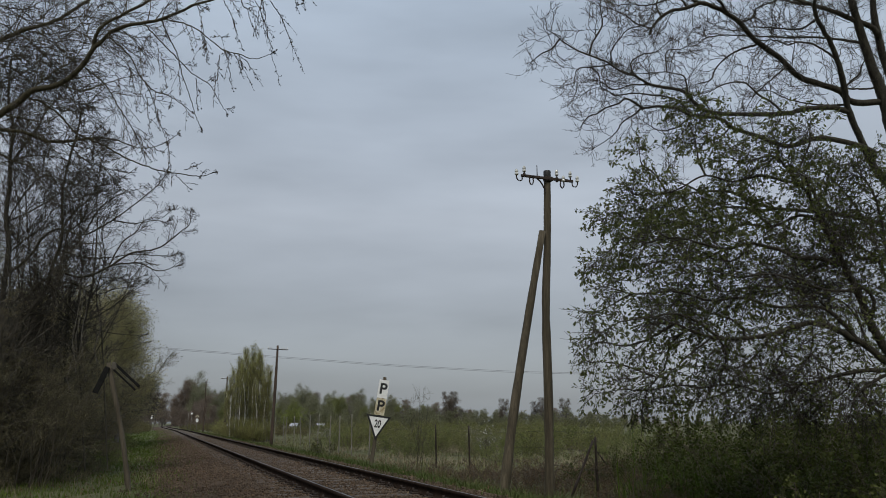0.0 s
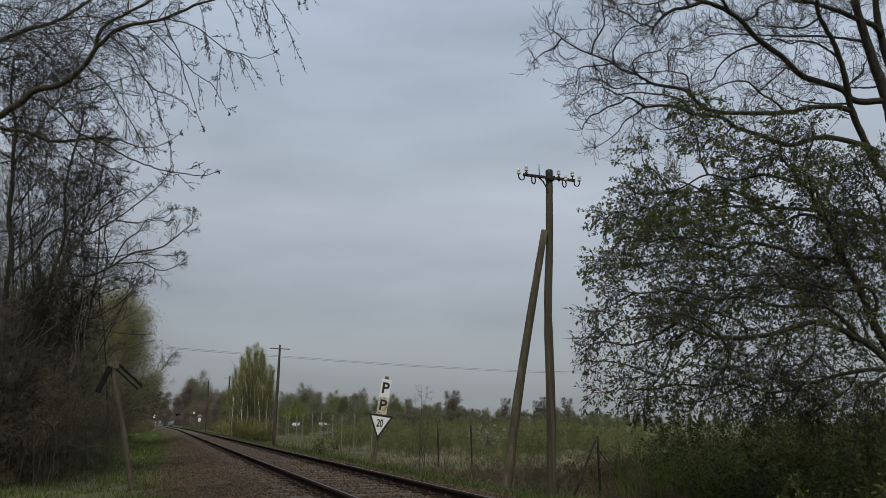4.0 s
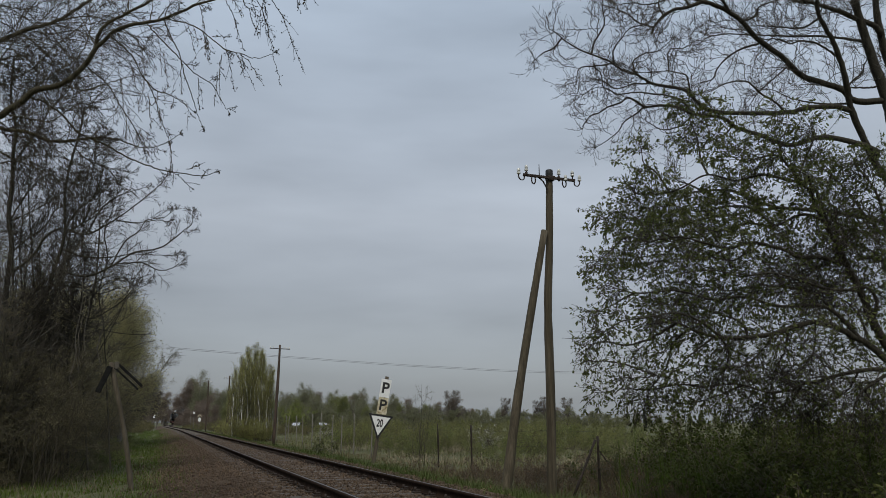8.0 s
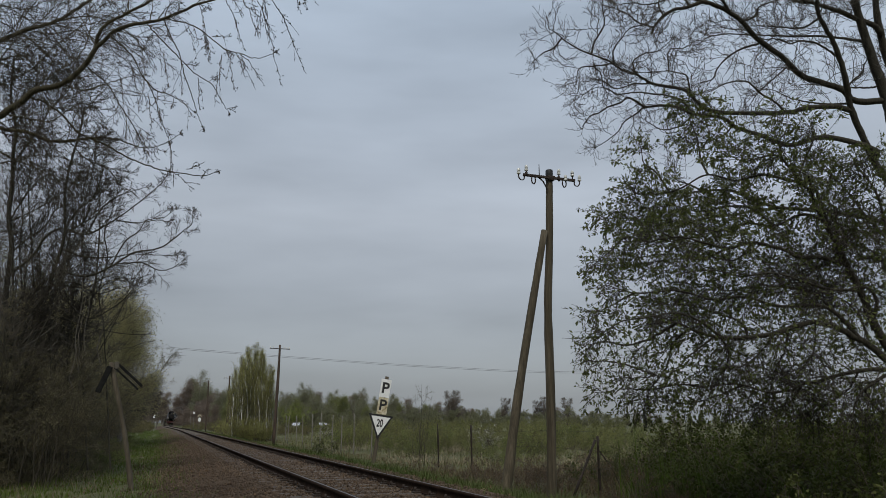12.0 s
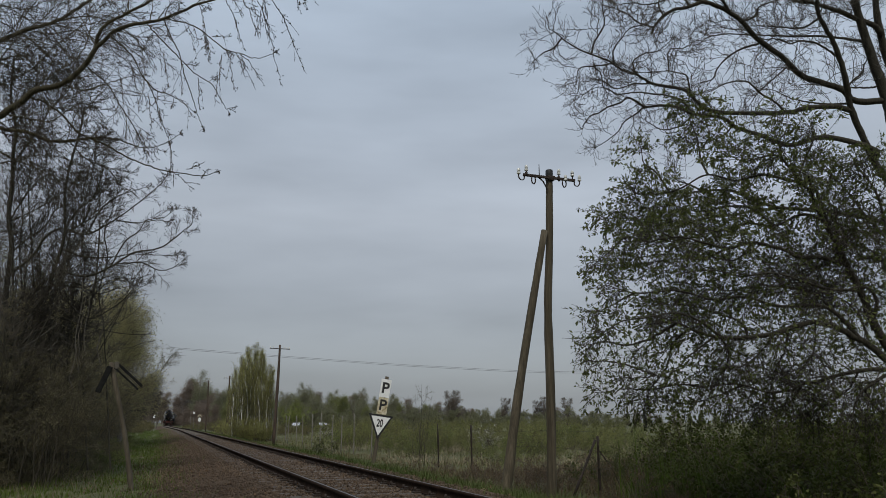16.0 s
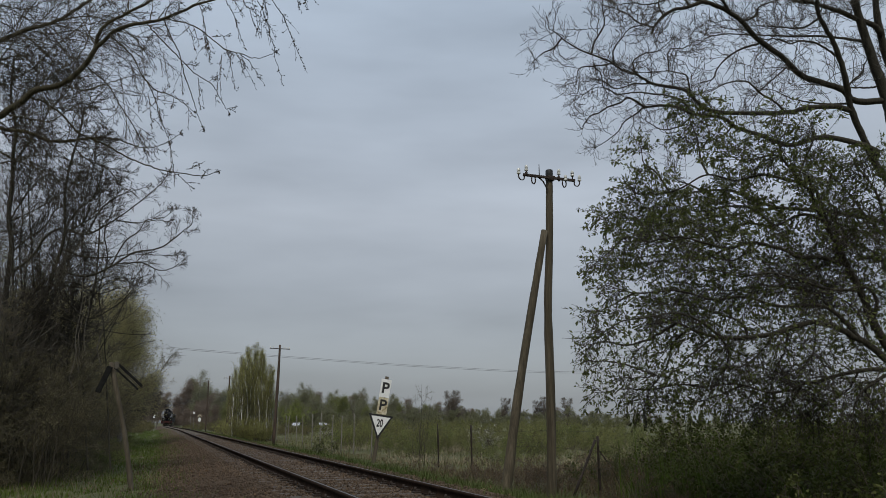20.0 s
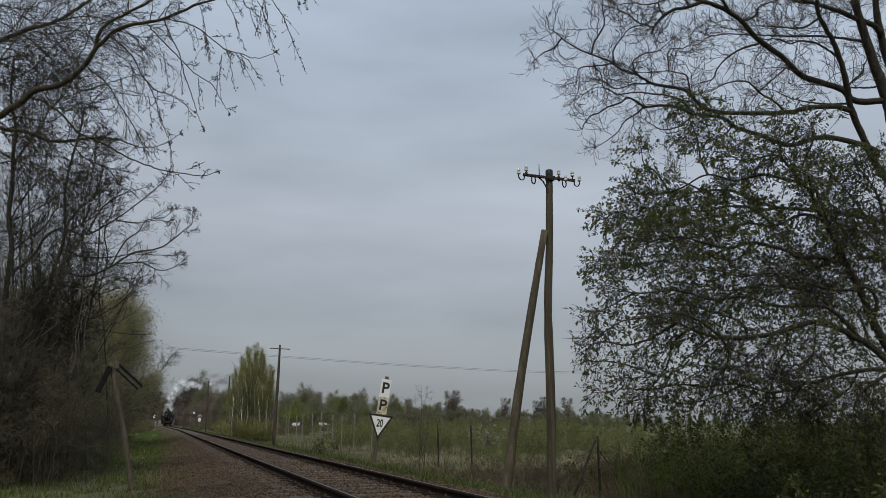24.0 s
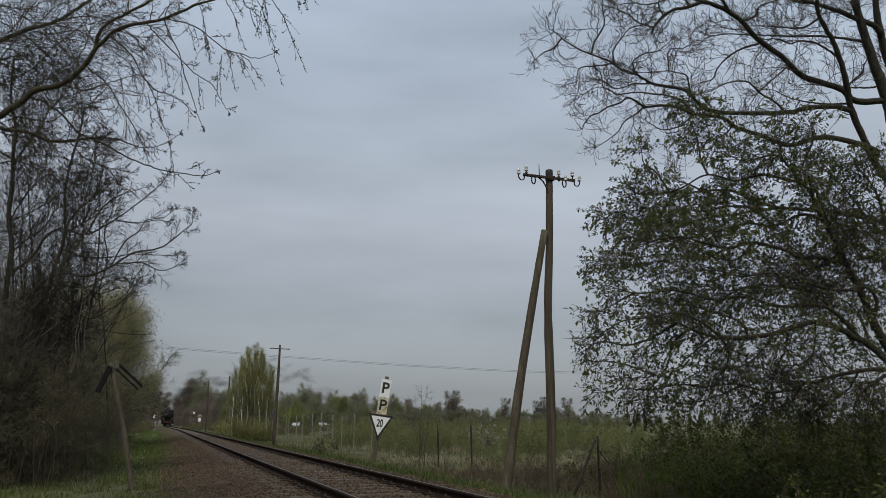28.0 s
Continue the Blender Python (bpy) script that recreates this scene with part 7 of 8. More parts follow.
# rough low scrub on both sides of the line before the curve
g_line = np.random.default_rng(91)
LINE_SCRUB = []
for y0 in range(96, 262, 6):
    y = y0 + g_line.uniform(-2, 2)
    mid = float(track_x(y))
    for off in (4.9, 7.4, 10.5, 14.0, -5.2, -7.8):
        x = mid + off + g_line.uniform(-0.5, 0.9) * (1 if off > 0 else -1)
        if off > 6 or off < 0 or y > 158:
            LINE_SCRUB.append((x, y, g_line.uniform(0.28, 0.5) * (0.7 if off == 4.9 else 1.0), g_line.uniform(0, 360)))
plant(bush("line_scrub", "rough low brown-green scrub beside the line", "shrub", 20, 3.2, 1.6, "bark_brown", ((6, (0.5, 1.2)), (3, (0.3, 0.7))), ("leaf_line", 14, 0.1, 0.05, 0.6), 92, lean=0.4, thick=0.02, base_spread=1.6, tip=0.008), LINE_SCRUB, "line scrub")


# a dark little bush by the rails and thin saplings behind the sign
plant(bush("dark_bush", "small dark evergreen bush beside the rails", "shrub", 14, 0.7, 1.2, "bark_dark", ((6, (0.15, 0.35)), (3, (0.1, 0.2))), ("leaf_bramble", 6, 0.04, 0.0, 0.5), 61, lean=0.5, thick=0.008, base_spread=0.35), [(6.9, 35.5, 1.25, 0)])
plant(bush("bare_sapling", "thin bare sapling behind the sign", "tree", 4, 3.0, 0.6, "bark_dark", ((4, (0.4, 0.9)), (3, (0.15, 0.4))), None, 62, lean=0.12, thick=0.007, base_spread=0.2), [(8.8, 26.6, 1.05, 0), (9.9, 30.5, 1.1, 120)], "saplings")


# ---- grass ----
def blades(n, place, height, width, lean=0.35):
    """Grass blades of two quads: positions by place(n)."""
    p = place(n)
    a = rng.uniform(0, 2 * np.pi, n)
    s = np.stack([np.cos(a), np.sin(a), np.zeros(n)], 1)
    d = np.stack([-np.sin(a), np.cos(a), np.zeros(n)], 1) * rng.uniform(0, lean, (n, 1))
    h = (height * np.exp(rng.normal(0, 0.35, n)))[:, None]
    w = (width * rng.uniform(0.6, 1.3, n))[:, None]
    up = np.array([0, 0, 1.0])
    mid, tip = p + up * h * 0.6 + d * h * 0.4, p + up * h + d * h * 1.2
    v = np.stack([p - s * w / 2, p + s * w / 2, mid + s * w * 0.4, mid - s * w * 0.4, tip + s * w * 0.08, tip - s * w * 0.08], 1)
    f = np.array([(0, 1, 2, 3), (3, 2, 4, 5)])
    return v.reshape(-1, 3), (np.arange(n)[:, None, None] * 6 + f).reshape(-1, 4)


def clumped(xr, yr, clump=0.35, per=14, power=1.0):
    def place(n):
        c = max(1, n // per)
        y = yr[0] * (yr[1] / yr[0]) ** (rng.uniform(0, 1, c) ** power)
        if yr[0] < 4:
            y = np.where(rng.uniform(0, 1, c) < 0.16, rng.uniform(-9, yr[0] + 1, c), y)
        x = rng.uniform(*xr, c)
        who = rng.integers(0, c, n)
        off = rng.normal(0, clump, (n, 2)) * (np.maximum(y[who], 6) / 15)[:, None] ** 0.5
        x, y = x[who] + off[:, 0], y[who] + off[:, 1]
        x = x + track_x(np.clip(y, 0, 400)) - 3.01
        return np.stack([x, y, ground_z(x, y) - 0.01], 1)
    return place


def make_grass():
    for name, label, mat, n, place, h, w, lean in (
        ("verge_grass", "short fresh green grass on the verge", "grass", 84000, clumped((-5, 0.35), (3.0, 130)), 0.07, 0.011, 1.1),
        ("lush_grass", "lush green grass at the foot of the thicket", "grass_lush", 11000, clumped((-2.3, 0.0), (24, 140), 0.45, 30), 0.11, 0.014, 1.2),
        ("verge_dry_grass", "dry straw stalks in the verge", "straw", 2600, clumped((-7, 0.2), (12, 60), 0.2, 10), 0.17, 0.007, 1.0),
        ("path_litter", "dry leaf litter and short dead grass along the trodden path", "dead_leaf", 9000, clumped((0.2, 1.5), (5, 70), 0.3, 50), 0.05, 0.012, 1.6),
        ("bank_straw", "short dry grass and litter on the bank", "dead_leaf", 7000, clumped((7.0, 9.4), (11, 90), 0.35, 40), 0.12, 0.010, 1.0),
        ("bank_grass", "green grass on the far bank of the track", "grass_bank", 76000, clumped((4.85, 8.1), (3, 140), 0.35, 30), 0.11, 0.012, 1.2),
        ("tall_herbs", "tall green grass and herbs below the bird cherry", "grass_lush", 7000, clumped((8.6, 13.5), (7, 14), 0.22, 30), 0.55, 0.016, 0.5),
        ("meadow_grass", "tall dull green meadow grass", "meadow_blade", 56000, clumped((8.9, 50), (14, 140), 0.5, 20), 0.2, 0.02, 1.5),
        ("meadow_straw", "tall dead straw-coloured stalks on the meadow", "straw", 6500, clumped((9.2, 40), (13, 90), 0.5, 60), 0.2, 0.016, 2.4),
        ("reed_stalks", "pale beige dead reeds in drifts on the meadow", "reed", 9000, clumped((9.6, 34), (20, 50), 0.6, 260), 0.24, 0.016, 2.2),
    ):
        ob = put(name, mesh_of(name, *blades(n, place, h, w, lean)), M[mat])
        tagged(ob, label, "grass", kind="stuff")
    def place(n):
        y = 8 * (50 / 8) ** rng.uniform(0, 1, n)
        x = np.where(rng.uniform(0, 1, n) < 0.6, rng.uniform(-4, 4.2, n), rng.uniform(4.6, 9, n))
        return np.stack([x, y, ground_z(x, y) + 0.04], 1)
    p = place(6500)
    q = np.stack([p, p + rng.normal(0, 0.05, p.shape) * (1, 1, 0.3)], 1)
    ob = put("dead_leaves", mesh_of("dead_leaves", *leaves_on(q, 1, 0.05, (0, 1), 0.01, 0.0, 0.6)), M["dead_leaf"])
    tagged(ob, "fallen brown leaves on the verge and bank", "leaves", kind="stuff")


make_grass()


# ---- the train ----
def wheel_bm(r, x, spokes=12):
    """A spoked wheel about the x axis, with a flanged tyre."""
    rim = lathe_bm([(r * 0.86, -0.06), (r, -0.06), (r + 0.02, 0.05), (r + 0.02, 0.065), (r * 0.86, 0.065)], 28)
    hub = lathe_bm([(r * 0.2, -0.08), (r * 0.22, 0.0), (r * 0.2, 0.08)], 14)
    arms = [moved(box_bm((r * 0.72, 0.07, 0.05), (r * 0.52, 0, 0)), pose(0, 0, 0, 0, 0, 360 * i / spokes)) for i in range(spokes)]
    inside = [moved(box_bm((r * 0.3, r * 0.75, 0.07), (r * 0.7, 0, 0.01), 0.01), pose(0, 0, 0, 0, 0, 180))]
    return moved(joined(rim, hub, *arms, *inside), Matrix.Translation((x, 0, 0)) @ pose(0, 0, 0, 0, 90 if x > 0 else -90, 0))


WHEELS = []  # wheelset, place on its vehicle, radius


def wheelset(vehicle, y, r, name="wheelset", spokes=12, mat="loco_red"):
    ob = part(name, rod_bm((-0.75, 0, 0), (0.75, 0, 0), 0.08, None, 12), M["loco_black"], vehicle)
    ob.matrix_basis = pose(0, y, r)
    me = None
    for x in (-0.75, 0.75):
        part("wheel", wheel_bm(r, x, spokes), M[mat], ob, "red spoked wheel" if mat == "loco_red" else "")
    WHEELS.append((ob, (0, y, r), r))
    return ob


def side_plate(pts, x, t=0.02):
    """A plate in the y, z plane at x."""
    return moved(plate_bm(pts, t), Matrix.Translation((x, 0, 0)) @ pose(0, 0, 0, 0, 0, 90))


RODS = []


def locomotive():
    ob = empty("steam_locomotive")
    tagged(ob, "black steam locomotive with red buffer beam and wheels, running forward", "locomotive")
    along = Matrix.Translation((0, 0, 3.05)) @ pose(0, 0, 0, -90, 0, 0)
    boiler = part("boiler", moved(lathe_bm([(0.92, 1.65), (0.95, 1.7), (0.95, 3.6), (0.90, 3.65), (0.90, 7.6), (0.98, 7.8), (0.98, 10.6)], 32), along), M["loco_black"], ob, "soot-black boiler")
    for y in (3.7, 4.9, 6.1, 7.3):
        part("boiler_band", moved(lathe_bm([(0.905, y), (0.915, y), (0.915, y + 0.06), (0.905, y + 0.06)], 32), along), M["iron"], boiler)
    door = part("smokebox_door", moved(lathe_bm([(0.80, 1.66), (0.80, 1.60), (0.72, 1.54), (0.45, 1.47), (0.05, 1.44)], 28), along), M["loco_black"], ob, "domed smokebox door")
    part("door_ring", moved(lathe_bm([(0.84, 1.66), (0.84, 1.57), (0.79, 1.57), (0.79, 1.66)], 32), along), M["iron"], door, "steel ring round the door")
    part("door_wheel", moved(rod_bm((0, 1.40, 0), (0, 1.45, 0), 0.16, None, 16), Matrix.Translation((0, 0, 3.05))), M["iron"], door)
    part("door_hinge", box_bm((0.9, 0.05, 0.06), (-0.35, 1.5, 3.25), 0.01), M["loco_black"], door)
    part("door_hinge", box_bm((0.9, 0.05, 0.06), (-0.35, 1.5, 2.8), 0.01), M["loco_black"], door)
    part("chimney", moved(lathe_bm([(0.42, 0.0), (0.33, 0.12), (0.31, 0.38), (0.37, 0.42), (0.37, 0.50), (0.26, 0.50), (0.24, 0.3)], 20), pose(0, 2.45, 3.9)), M["loco_black"], ob, "short black chimney")
    part("steam_dome", moved(lathe_bm([(0.44, 0.0), (0.38, 0.12), (0.37, 0.34), (0.28, 0.44), (0.05, 0.48)], 20), pose(0, 4.6, 3.85)), M["loco_black"], ob)
    part("sand_dome", moved(lathe_bm([(0.42, 0.0), (0.36, 0.1), (0.35, 0.3), (0.25, 0.38), (0.05, 0.4)], 20), pose(0, 6.6, 3.85)), M["loco_black"], ob)
    for s in (-1, 1):
        part("smoke_deflector", side_plate([(1.45, 2.95), (3.1, 2.95), (3.1, 3.85), (2.9, 4.05), (1.7, 4.05), (1.45, 3.85)], s * 1.32, 0.02), M["loco_black"], ob, "small black smoke deflector")
        part("running_board", box_bm((0.62, 8.6, 0.05), (s * 1.17, 6.2, 2.12), 0.01), M["loco_black"], ob)
        part("front_step", box_bm((0.62, 1.3, 0.05), (s * 1.1, 1.2, 1.62), 0.01), M["loco_black"], ob)
        part("cylinder", moved(lathe_bm([(0.40, -0.55), (0.44, -0.5), (0.44, 0.5), (0.40, 0.55)], 20), Matrix.Translation((s * 1.12, 2.3, 0.98)) @ pose(0, 0, 0, -90, 0, 0)), M["loco_black"], ob)
        part("valve_chest", moved(lathe_bm([(0.24, -0.6), (0.28, -0.55), (0.28, 0.55), (0.24, 0.6)], 16), Matrix.Translation((s * 1.1, 2.3, 1.62)) @ pose(0, 0, 0, -90, 0, 0)), M["loco_black"], ob)
        buf = part("buffer", rod_bm((s * 0.875, 0.05, 1.06), (s * 0.875, 0.5, 1.06), 0.12, 0.15, 16), M["loco_black"], ob)
        part("buffer_plate", moved(lathe_bm([(0.23, 0.0), (0.23, 0.04), (0.08, 0.06)], 20), Matrix.Translation((s * 0.875, 0.06, 1.06)) @ pose(0, 0, 0, 90, 0, 0)), M["iron"], buf)
        lamp = part("headlamp", rod_bm((s * 0.95, 0.32, 1.72), (s * 0.95, 0.62, 1.72), 0.15, 0.13, 16), M["loco_black"], ob)
        part("lamp_lens", rod_bm((s * 0.95, 0.31, 1.72), (s * 0.95, 0.325, 1.72), 0.115, None, 16), M["lamp_glow"], lamp, "lit headlamp lens")
        rod = part("coupling_rod", box_bm((0.06, 6.75, 0.14), (s * 0.95, 6.5, 0.72), 0.01), M["iron"], ob, "bare steel coupling rod")
        RODS.append((rod, 0 if s < 0 else 90))
        part("handrail", bent_rod_bm([(s * 0.98, 1.8, 3.35), (s * 1.0, 5, 3.35), (s * 1.0, 10, 3.35)], 0.02, 6), M["iron"], boiler)
        part("frame_plate", box_bm((0.05, 10.8, 0.5), (s * 0.55, 5.9, 0.95), 0.01), M["loco_red"], ob, "red frame plate")
    lamp = part("headlamp", rod_bm((0, 1.25, 4.02), (0, 1.55, 4.02), 0.14, 0.12, 16), M["loco_black"], ob)
    part("lamp_lens", rod_bm((0, 1.24, 4.02), (0, 1.255, 4.02), 0.10, None, 16), M["lamp_glow"], lamp, "lit headlamp lens")
    beam = part("buffer_beam", box_bm((2.9, 0.12, 0.40), (0, 0.55, 1.06), 0.01), M["loco_red"], ob, "red buffer beam")
    part("coupling", bent_rod_bm([(0, 0.5, 1.06), (0, 0.3, 1.05), (0, 0.25, 0.85), (0, 0.3, 0.6)], 0.035, 6), M["iron"], beam)
    part("number_board", box_bm((0.7, 0.03, 0.16), (0, 1.45, 2.45), 0.004), M["iron"], ob, "small dark plate on the smokebox")
    cab = part("cab", box_bm((2.95, 1.9, 2.0), (0, 11.5, 2.75), 0.03), M["loco_black"], ob, "black enclosed cab")
    part("cab_roof", moved(lathe_bm([(1.62, -1.1), (1.62, 1.1)], 32), Matrix.Translation((0, 11.5, 3.0)) @ pose(0, 0, 0, -90, 0, 0) @ Matrix.Diagonal((1, 0.78, 1, 1))), M["loco_black"], cab)
    for s in (-1, 1):
        part("cab_window", box_bm((0.42, 0.02, 0.5), (s * 1.18, 10.54, 3.35), 0.004), M["glass"], cab)
        part("cab_side_window", box_bm((0.02, 0.7, 0.55), (s * 1.482, 11.4, 3.3), 0.004), M["glass"], cab)
    part("ash_pan", box_bm((1.2, 2.4, 0.7), (0, 9.2, 1.4), 0.05), M["loco_black"], ob)
    wheelset(ob, 1.55, 0.425, "leading_wheelset", 10)
    for y in (3.15, 4.8, 6.45, 8.1, 9.75):
        wheelset(ob, y, 0.70, "driving_wheelset", 14)
    return ob


def tender():
    ob = empty("tender")
    tagged(ob, "black locomotive tender loaded with coal", "tender")
    part("tank", box_bm((2.9, 7.6, 1.9), (0, 4.2, 2.15), 0.12), M["loco_black"], ob)
    part("coal_bunker", joined(box_bm((2.6, 4.6, 0.6), (0, 3.2, 3.35), 0.08)), M["loco_black"], ob)
    v, q = stones(240, lambda n: np.stack([rng.uniform(-1.1, 1.1, n), rng.uniform(1.2, 5.2, n), 3.66 + rng.uniform(0, 0.2, n)], 1), 0.22)
    tagged(put("coal", mesh_of("coal", v, q), M["loco_black"], ob, "heap of black coal"), kind="stuff")
    part("tender_frame", box_bm((2.4, 7.8, 0.3), (0, 4.2, 1.05), 0.02), M["loco_red"], ob)
    for y in (1.4, 3.2, 5.4, 7.2):
        wheelset(ob, y, 0.5, "wheelset", 10)
    return ob


def coach(name, paint, label):
    ob = empty(name)
    tagged(ob, label, "railway coach", "passenger coaches")
    L = 18.4
    part("body", box_bm((2.85, L, 2.2), (0, L / 2 + 0.4, 2.3), 0.05), M[paint], ob)
    part("roof", moved(lathe_bm([(1.50, -L / 2 - 0.05), (1.50, L / 2 + 0.05)], 32), Matrix.Translation((0, L / 2 + 0.4, 3.32)) @ pose(0, 0, 0, -90, 0, 0) @ Matrix.Diagonal((1, 0.42, 1, 1))), M["iron"], ob, "dark rounded roof")
    for i in range(9):
        for s in (-1, 1):
            w = part("window_frame", box_bm((0.02, 1.2, 0.95), (s * 1.432, 1.9 + i * 1.9, 2.75), 0.004), M["iron"], ob)
            part("pane", box_bm((0.012, 1.06, 0.82), (s * 1.44, 1.9 + i * 1.9, 2.75)), M["glass"], w)
    for s in (-1, 1):
        part("end_window", box_bm((0.6, 0.02, 0.8), (s * 0.8, 0.39, 2.75), 0.004), M["glass"], ob)
        part("buffer", rod_bm((s * 0.875, -0.1, 1.06), (s * 0.875, 0.42, 1.06), 0.2, 0.13, 16), M["loco_black"], ob)
    part("underframe", box_bm((2.3, L, 0.3), (0, L / 2 + 0.4, 1.05), 0.02), M["loco_black"], ob)
    part("gangway", box_bm((0.95, 0.3, 2.0), (0, 0.25, 2.2), 0.05), M["loco_black"], ob)
    for y in (2.2, 4.7, 14.5, 17.0):
        wheelset(ob, y, 0.47, "wheelset", 10, "loco_black")
    return ob


LOCO, TENDER = locomotive(), tender()
COACHES = [coach("passenger_coach", "coach_red", "dark grey passenger coach behind the tender"), coach("passenger_coach", "coach", "grey-green passenger coach behind the tender")]


# ---- smoke and steam ----
def smoke_mat(name, color, dense, scale):
    """Thin vapour: clearest at the rim of each wisp, uneven within."""
    m = bpy.data.materials.new(name)
    m.use_nodes = True
    nt = m.node_tree
    n = nt.nodes.new
    b = nt.nodes["Principled BSDF"]
    nt.nodes.remove(b)
    diff, thin, both, clear, mx = n("ShaderNodeBsdfDiffuse"), n("ShaderNodeBsdfTranslucent"), n("ShaderNodeMixShader"), n("ShaderNodeBsdfTransparent"), n("ShaderNodeMixShader")
    for sh in (diff, thin):
        sh.inputs["Color"].default_value = (*color, 1)
    nt.links.new(diff.outputs[0], both.inputs[1])
    nt.links.new(thin.outputs[0], both.inputs[2])
    co, no, mr, at, mul = n("ShaderNodeTexCoord"), n("ShaderNodeTexNoise"), n("ShaderNodeMapRange"), n("ShaderNodeAttribute"), n("ShaderNodeMath")
    no.inputs["Scale"].default_value, no.inputs["Detail"].default_value = scale, 3
    mr.inputs["From Min"].default_value, mr.inputs["From Max"].default_value = 0.3, 0.65
    mr.inputs["To Min"].default_value, mr.inputs["To Max"].default_value = 0.45 * dense, dense
    at.attribute_name = "body"
    mul.operation = "MULTIPLY"
    nt.links.new(co.outputs["Object"], no.inputs["Vector"])
    nt.links.new(no.outputs[0], mr.inputs[0])
    nt.links.new(mr.outputs[0], mul.inputs[0])
    nt.links.new(at.outputs["Fac"], mul.inputs[1])
    nt.links.new(mul.outputs[0], mx.inputs[0])
    nt.links.new(clear.outputs[0], mx.inputs[1])
    nt.links.new(both.outputs[0], mx.inputs[2])
    nt.links.new(mx.outputs[0], nt.nodes["Material Output"].inputs["Surface"])
    return m


def puff_mesh(seed, r, wisps=1, long=1.0):
    """A puff: a broad curled wisp, or two, thinning out towards the rim. long: how far it is drawn out sideways."""
    g = np.random.default_rng(seed)
    verts, faces, body = [], [], []
    sides = 14
    for _ in range(wisps):
        c = g.normal(0, 0.2 * r, 3)
        u = unit(np.array([1.0, 0, 0]) + g.normal(0, 0.3, 3))
        w = unit(np.cross(u, np.array([0, -1.0, 0]) + g.normal(0, 0.3, 3)))
        nrm = np.cross(u, w)
        size = r * g.uniform(0.8, 1.2)
        o = len(verts)
        verts.append(c + nrm * 0.25 * size)
        body.append(1.0)
        for ring, (q, lift) in enumerate(((0.4, 0.1), (0.75, 0.04), (1.1, -0.08))):
            for k in range(sides):
                a = 2 * math.pi * k / sides
                rr = size * q * g.uniform(0.7, 1.2)
                verts.append(c + rr * (math.cos(a) * u + math.sin(a) * w) + nrm * size * (lift + g.normal(0, 0.03)))
                body.append((0.8, 0.35, 0.0)[ring])
        for k in range(sides):
            a, b = o + 1 + k, o + 1 + (k + 1) % sides
            faces.append((o, a, b))
            for lap in (0, sides):
                faces.append((a + lap, a + lap + sides, b + lap + sides))
                faces.append((a + lap, b + lap + sides, b + lap))
    me = mesh_of("puff", np.array(verts) * (long, 1.0, 1.0 / long ** 0.4), np.array(faces), True)
    layer = me.attributes.new("body", "FLOAT", "POINT")
    layer.data.foreach_set("value", np.array(body, np.float32))
    return me


PUFFS = []  # object, moment of leaving the funnel, how it rises, drifts and spreads, its own way


def make_smoke():
    g = np.random.default_rng(3)
    dark = smoke_mat("dark_coal_smoke", (0.07, 0.068, 0.072), 0.36, 0.5)
    thin = smoke_mat("thin_coal_smoke", (0.09, 0.088, 0.092), 0.26, 0.5)
    white = smoke_mat("white_steam", (0.95, 0.955, 0.96), 1.0, 1.2)

    def shapes(mat, count, r, seed):
        out = []
        for i in range(count):
            me = puff_mesh(seed + i, r * (0.75 + 0.1 * i), 2 if mat == white else 1, 1.0 if mat == white else 2.1)
            me.materials.append(mat)
            out.append(me)
        return out

    dark_shapes, thin_shapes, white_shapes, small_shapes = shapes(dark, 6, 1.5, 60), shapes(thin, 6, 1.5, 70), shapes(white, 4, 1.15, 80), shapes(white, 4, 0.72, 90)

    def puff(name, label, group, me, t, rise, settle, drift, spread):
        ob = new(name, me)
        tagged(ob, label, "steam" if "steam" in name else "smoke", group)
        PUFFS.append((ob, t, rise, settle, drift, spread, g.normal(0, 1, 3), g.uniform(0, 360) if "steam" in name else g.normal(0, 14)))

    t, i = 6.0, 0
    while t < 28.0:
        strong = t > 19.5
        puff("smoke_puff", "thin curling puff of dark coal smoke from the chimney", "smoke plume", (dark_shapes if strong and i % 3 else thin_shapes)[i % 6], t,
             (11.0 if strong else 5.0) * g.uniform(0.7, 1.2), 2.4 if strong else 2.0, 2.5, 0.4)
        t += 0.15 if strong else 0.4
        i += 1
    for t0, t1, n, rise in ((7.75, 9.1, 12, 4.2), (22.35, 24.15, 46, 7.6)):
        for j in range(n):
            puff("steam_puff", "bright white puff of whistle steam above the locomotive", "steam plume", (white_shapes if n > 20 else small_shapes)[j % 4], t0 + (t1 - t0) * (j + 0.5) / n,
                 rise * g.uniform(0.85, 1.12), 0.6, 2.6 if n > 20 else 1.2, 0.3 if n > 20 else 0.15)


make_smoke()


# ---- what moves ----
def train_y(t):
    """How far off the locomotive's front stands at t seconds: it comes in slower and slower."""
    left = 28.0 - t
    return 203.0 + 2.2 * left + 0.21 * left * left


def moments(step):
    """The moments at which the train has run another step of the line, from start to end."""
    far = train_y(0.0)
    n = int((far - 203.0) / step) + 1
    out = [0.0]
    for i in range(1, n):
        gone = (far - 203.0) * (1 - i / n)
        left = (-2.2 + math.sqrt(2.2 * 2.2 + 4 * 0.21 * gone)) / 0.42
        out.append(28.0 - left)
    return out + [28.0]


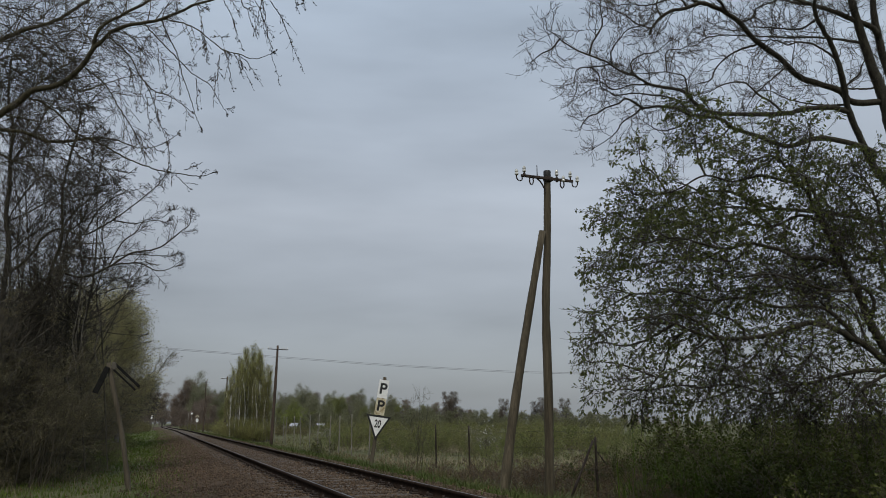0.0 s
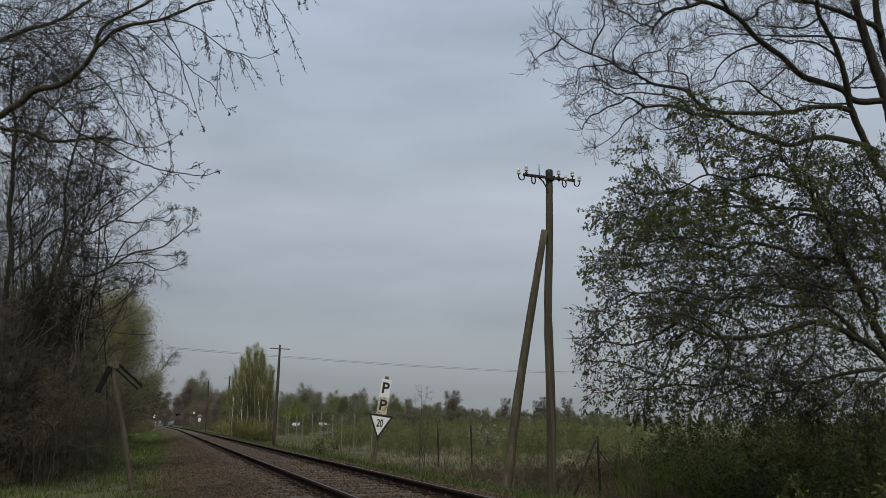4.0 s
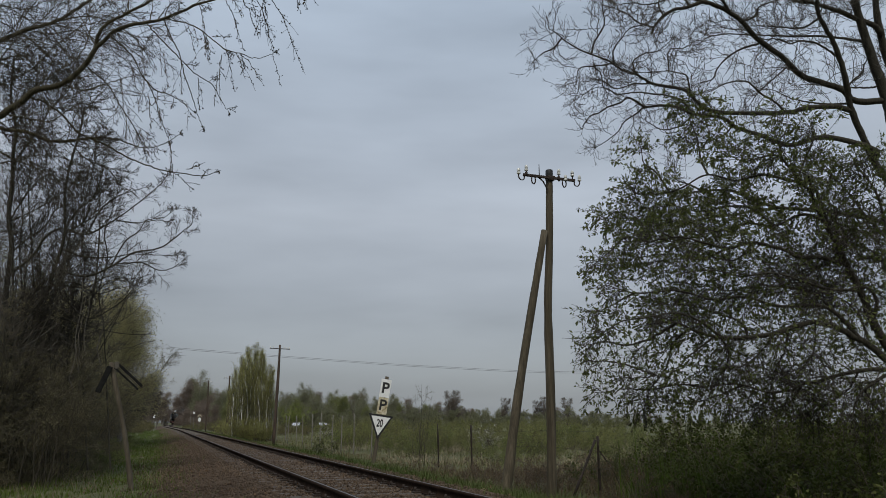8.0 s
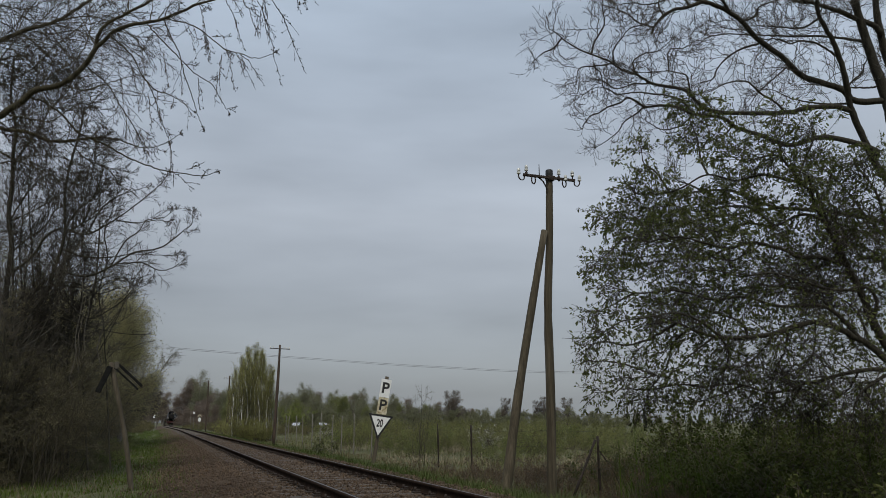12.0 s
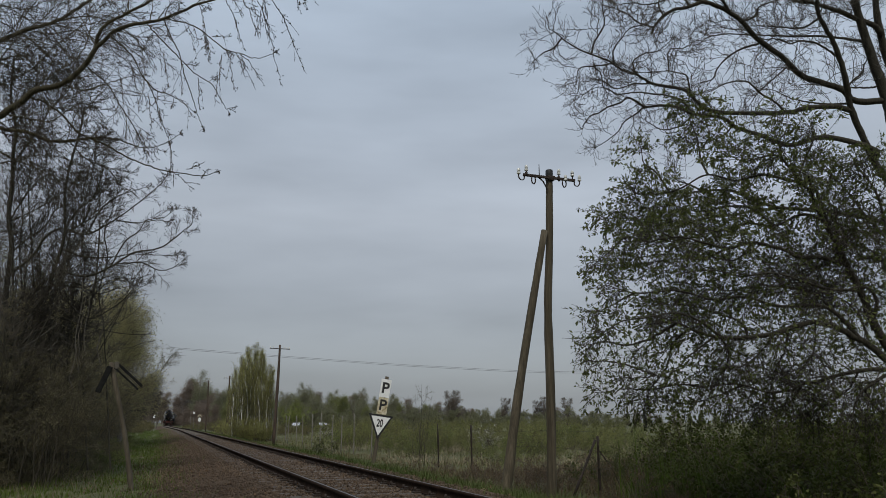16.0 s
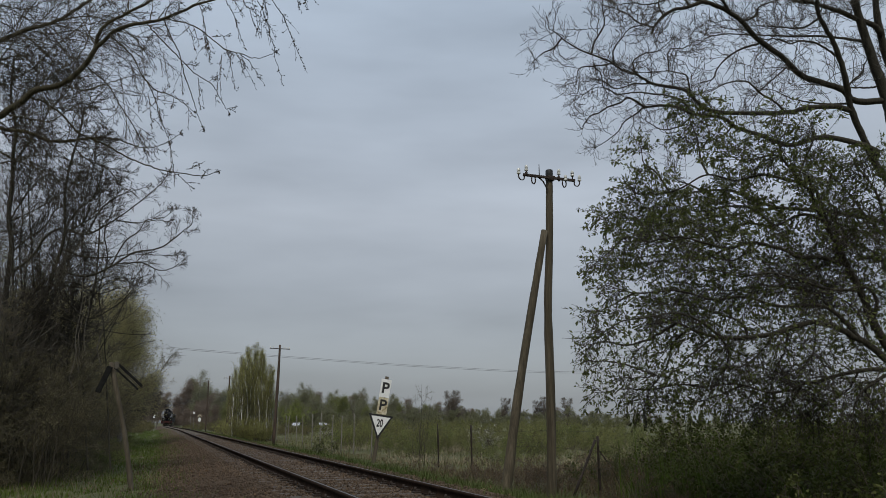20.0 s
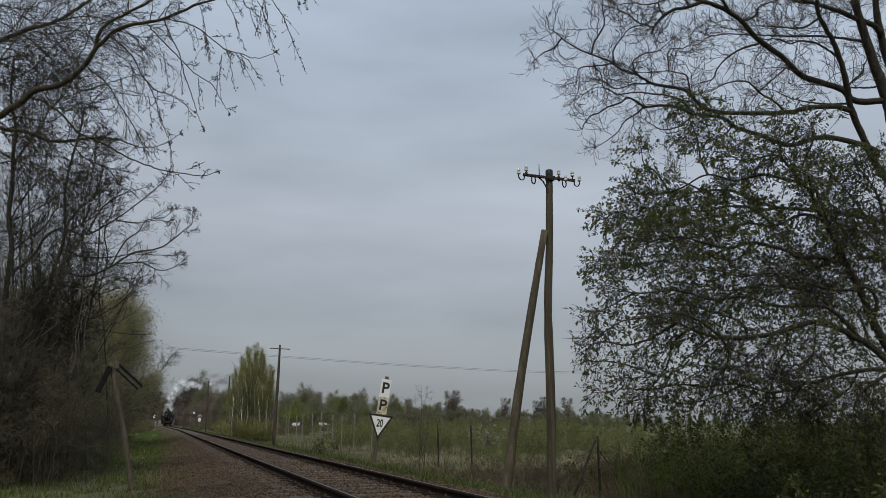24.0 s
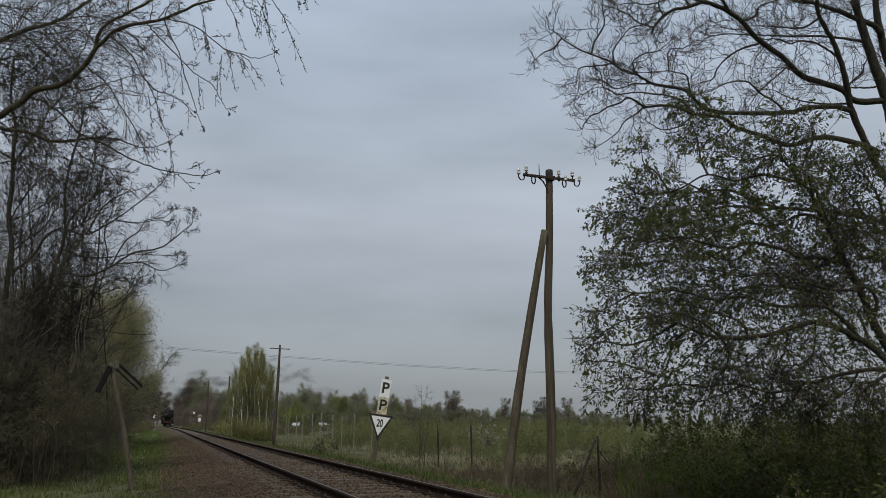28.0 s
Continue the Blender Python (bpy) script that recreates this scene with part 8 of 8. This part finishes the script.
def on_track(y, length):
    """The pose of a vehicle whose front stands at y."""
    a = Vector((float(track_x(y)), y, RAIL_TOP))
    b = Vector((float(track_x(y + length)), y + length, RAIL_TOP))
    d = b - a
    return Matrix.Translation(a) @ pose(0, 0, 0, 0, 0, -math.degrees(math.atan2(d.x, d.y)))


def motions():
    times = [0.5 * i for i in range(57)]
    for ob, gap, length in ((LOCO, 0.0, 12.0), (TENDER, 12.5, 8.0), (COACHES[0], 21.2, 18.8), (COACHES[1], 40.4, 18.8)):
        walk(ob, [(t, on_track(train_y(t) + gap, length)) for t in times])
    for ob, (x, y, z), r in WHEELS:
        walk(ob, [(t, pose(x, y, z, math.degrees((train_y(0.0) - train_y(t)) / r) % 360, 0, 0)) for t in moments(1.3 * r)])
    for ob, phase in RODS:
        turns = [(t, radians(phase) + (train_y(0.0) - train_y(t)) / 0.70) for t in moments(0.7)]
        walk(ob, [(t, pose(0, 0.3 * math.cos(a), 0.3 * math.sin(a))) for t, a in turns])
    for ob, base, amount in SPRAYS:
        sway = ((0.0, 0.4), (3.0, 0.5), (5.5, -0.1), (8.0, -0.9), (11.0, -0.4), (14.0, 0.1), (17.0, -0.2), (20.0, 1.0), (22.5, 0.2), (25.0, 0.5), (28.0, 0.8))
        walk(ob, [(t, Matrix.Translation(base) @ pose(0, 0, 0, 0.6 * amount * a, -0.9 * a, 0)) for t, a in sway])
    for ob, t0, rise, settle, drift, spread, own, turn in PUFFS:
        # until it leaves the funnel a puff rides lengthwise inside the boiler, then it swings across
        across = 0.0 if ob.name.startswith("steam") else 85.0
        rows = [(t, on_track(train_y(t), 12.0) @ Matrix.Translation((0, 5.0, 3.05)) @ pose(0, 0, 0, 0, turn, across)) for t in np.linspace(0.0, max(t0 - 0.2, 0.1), 7)]
        start = on_track(train_y(t0), 12.0) @ Vector((0, 2.45, 3.3))
        rows.append((t0, Matrix.Translation(start) @ pose(0, 0, 0, 0, turn, across)))
        for dt in (0.2, 0.45, 0.7, 1.0, 1.3, 1.7, 2.3, 3.0, 4.0, 5.5, 8.0, 12.0, 22.0):
            u = min(dt, 28.0 - t0)
            late = 0.0 if across else max(0.0, u - (1.3 if t0 > 20 else 0.7))
            wide = spread * min(0.35 + u, 7)
            away = drift * (u ** 1.4 if u < 2.5 else 3.607 + 2.02 * (u - 2.5))
            high = 0.9 + rise * (1 - math.exp(-u / settle))
            if late:
                away, high = min(away + (14 if t0 > 20 else 20) * late, 22.5), high + (7.0 - high) * min(1.0, late / 1.6)
            elif u > 8:
                high = high + (3.5 - high) * min(1.0, (u - 8) / 6)
            p = start + Vector((away + wide * own[0] * min(1, 2 * u), wide * own[1], high + 0.5 * wide * own[2] * min(1, 1.5 * u)))
            p.z = max(p.z, 3.2)
            rows.append((t0 + u, Matrix.Translation(p) @ pose(0, 0, 0, 0, turn + (8 if not across else 2) * min(u, 8) * own[1], across * max(0.0, 1 - u / 0.8) + 72 * min(1.0, late / 0.5))))
            if t0 + u >= 28.0:
                break
        if rows[-1][0] < 28.0:
            rows.append((28.0, rows[-1][1]))
        walk(ob, rows)


motions()
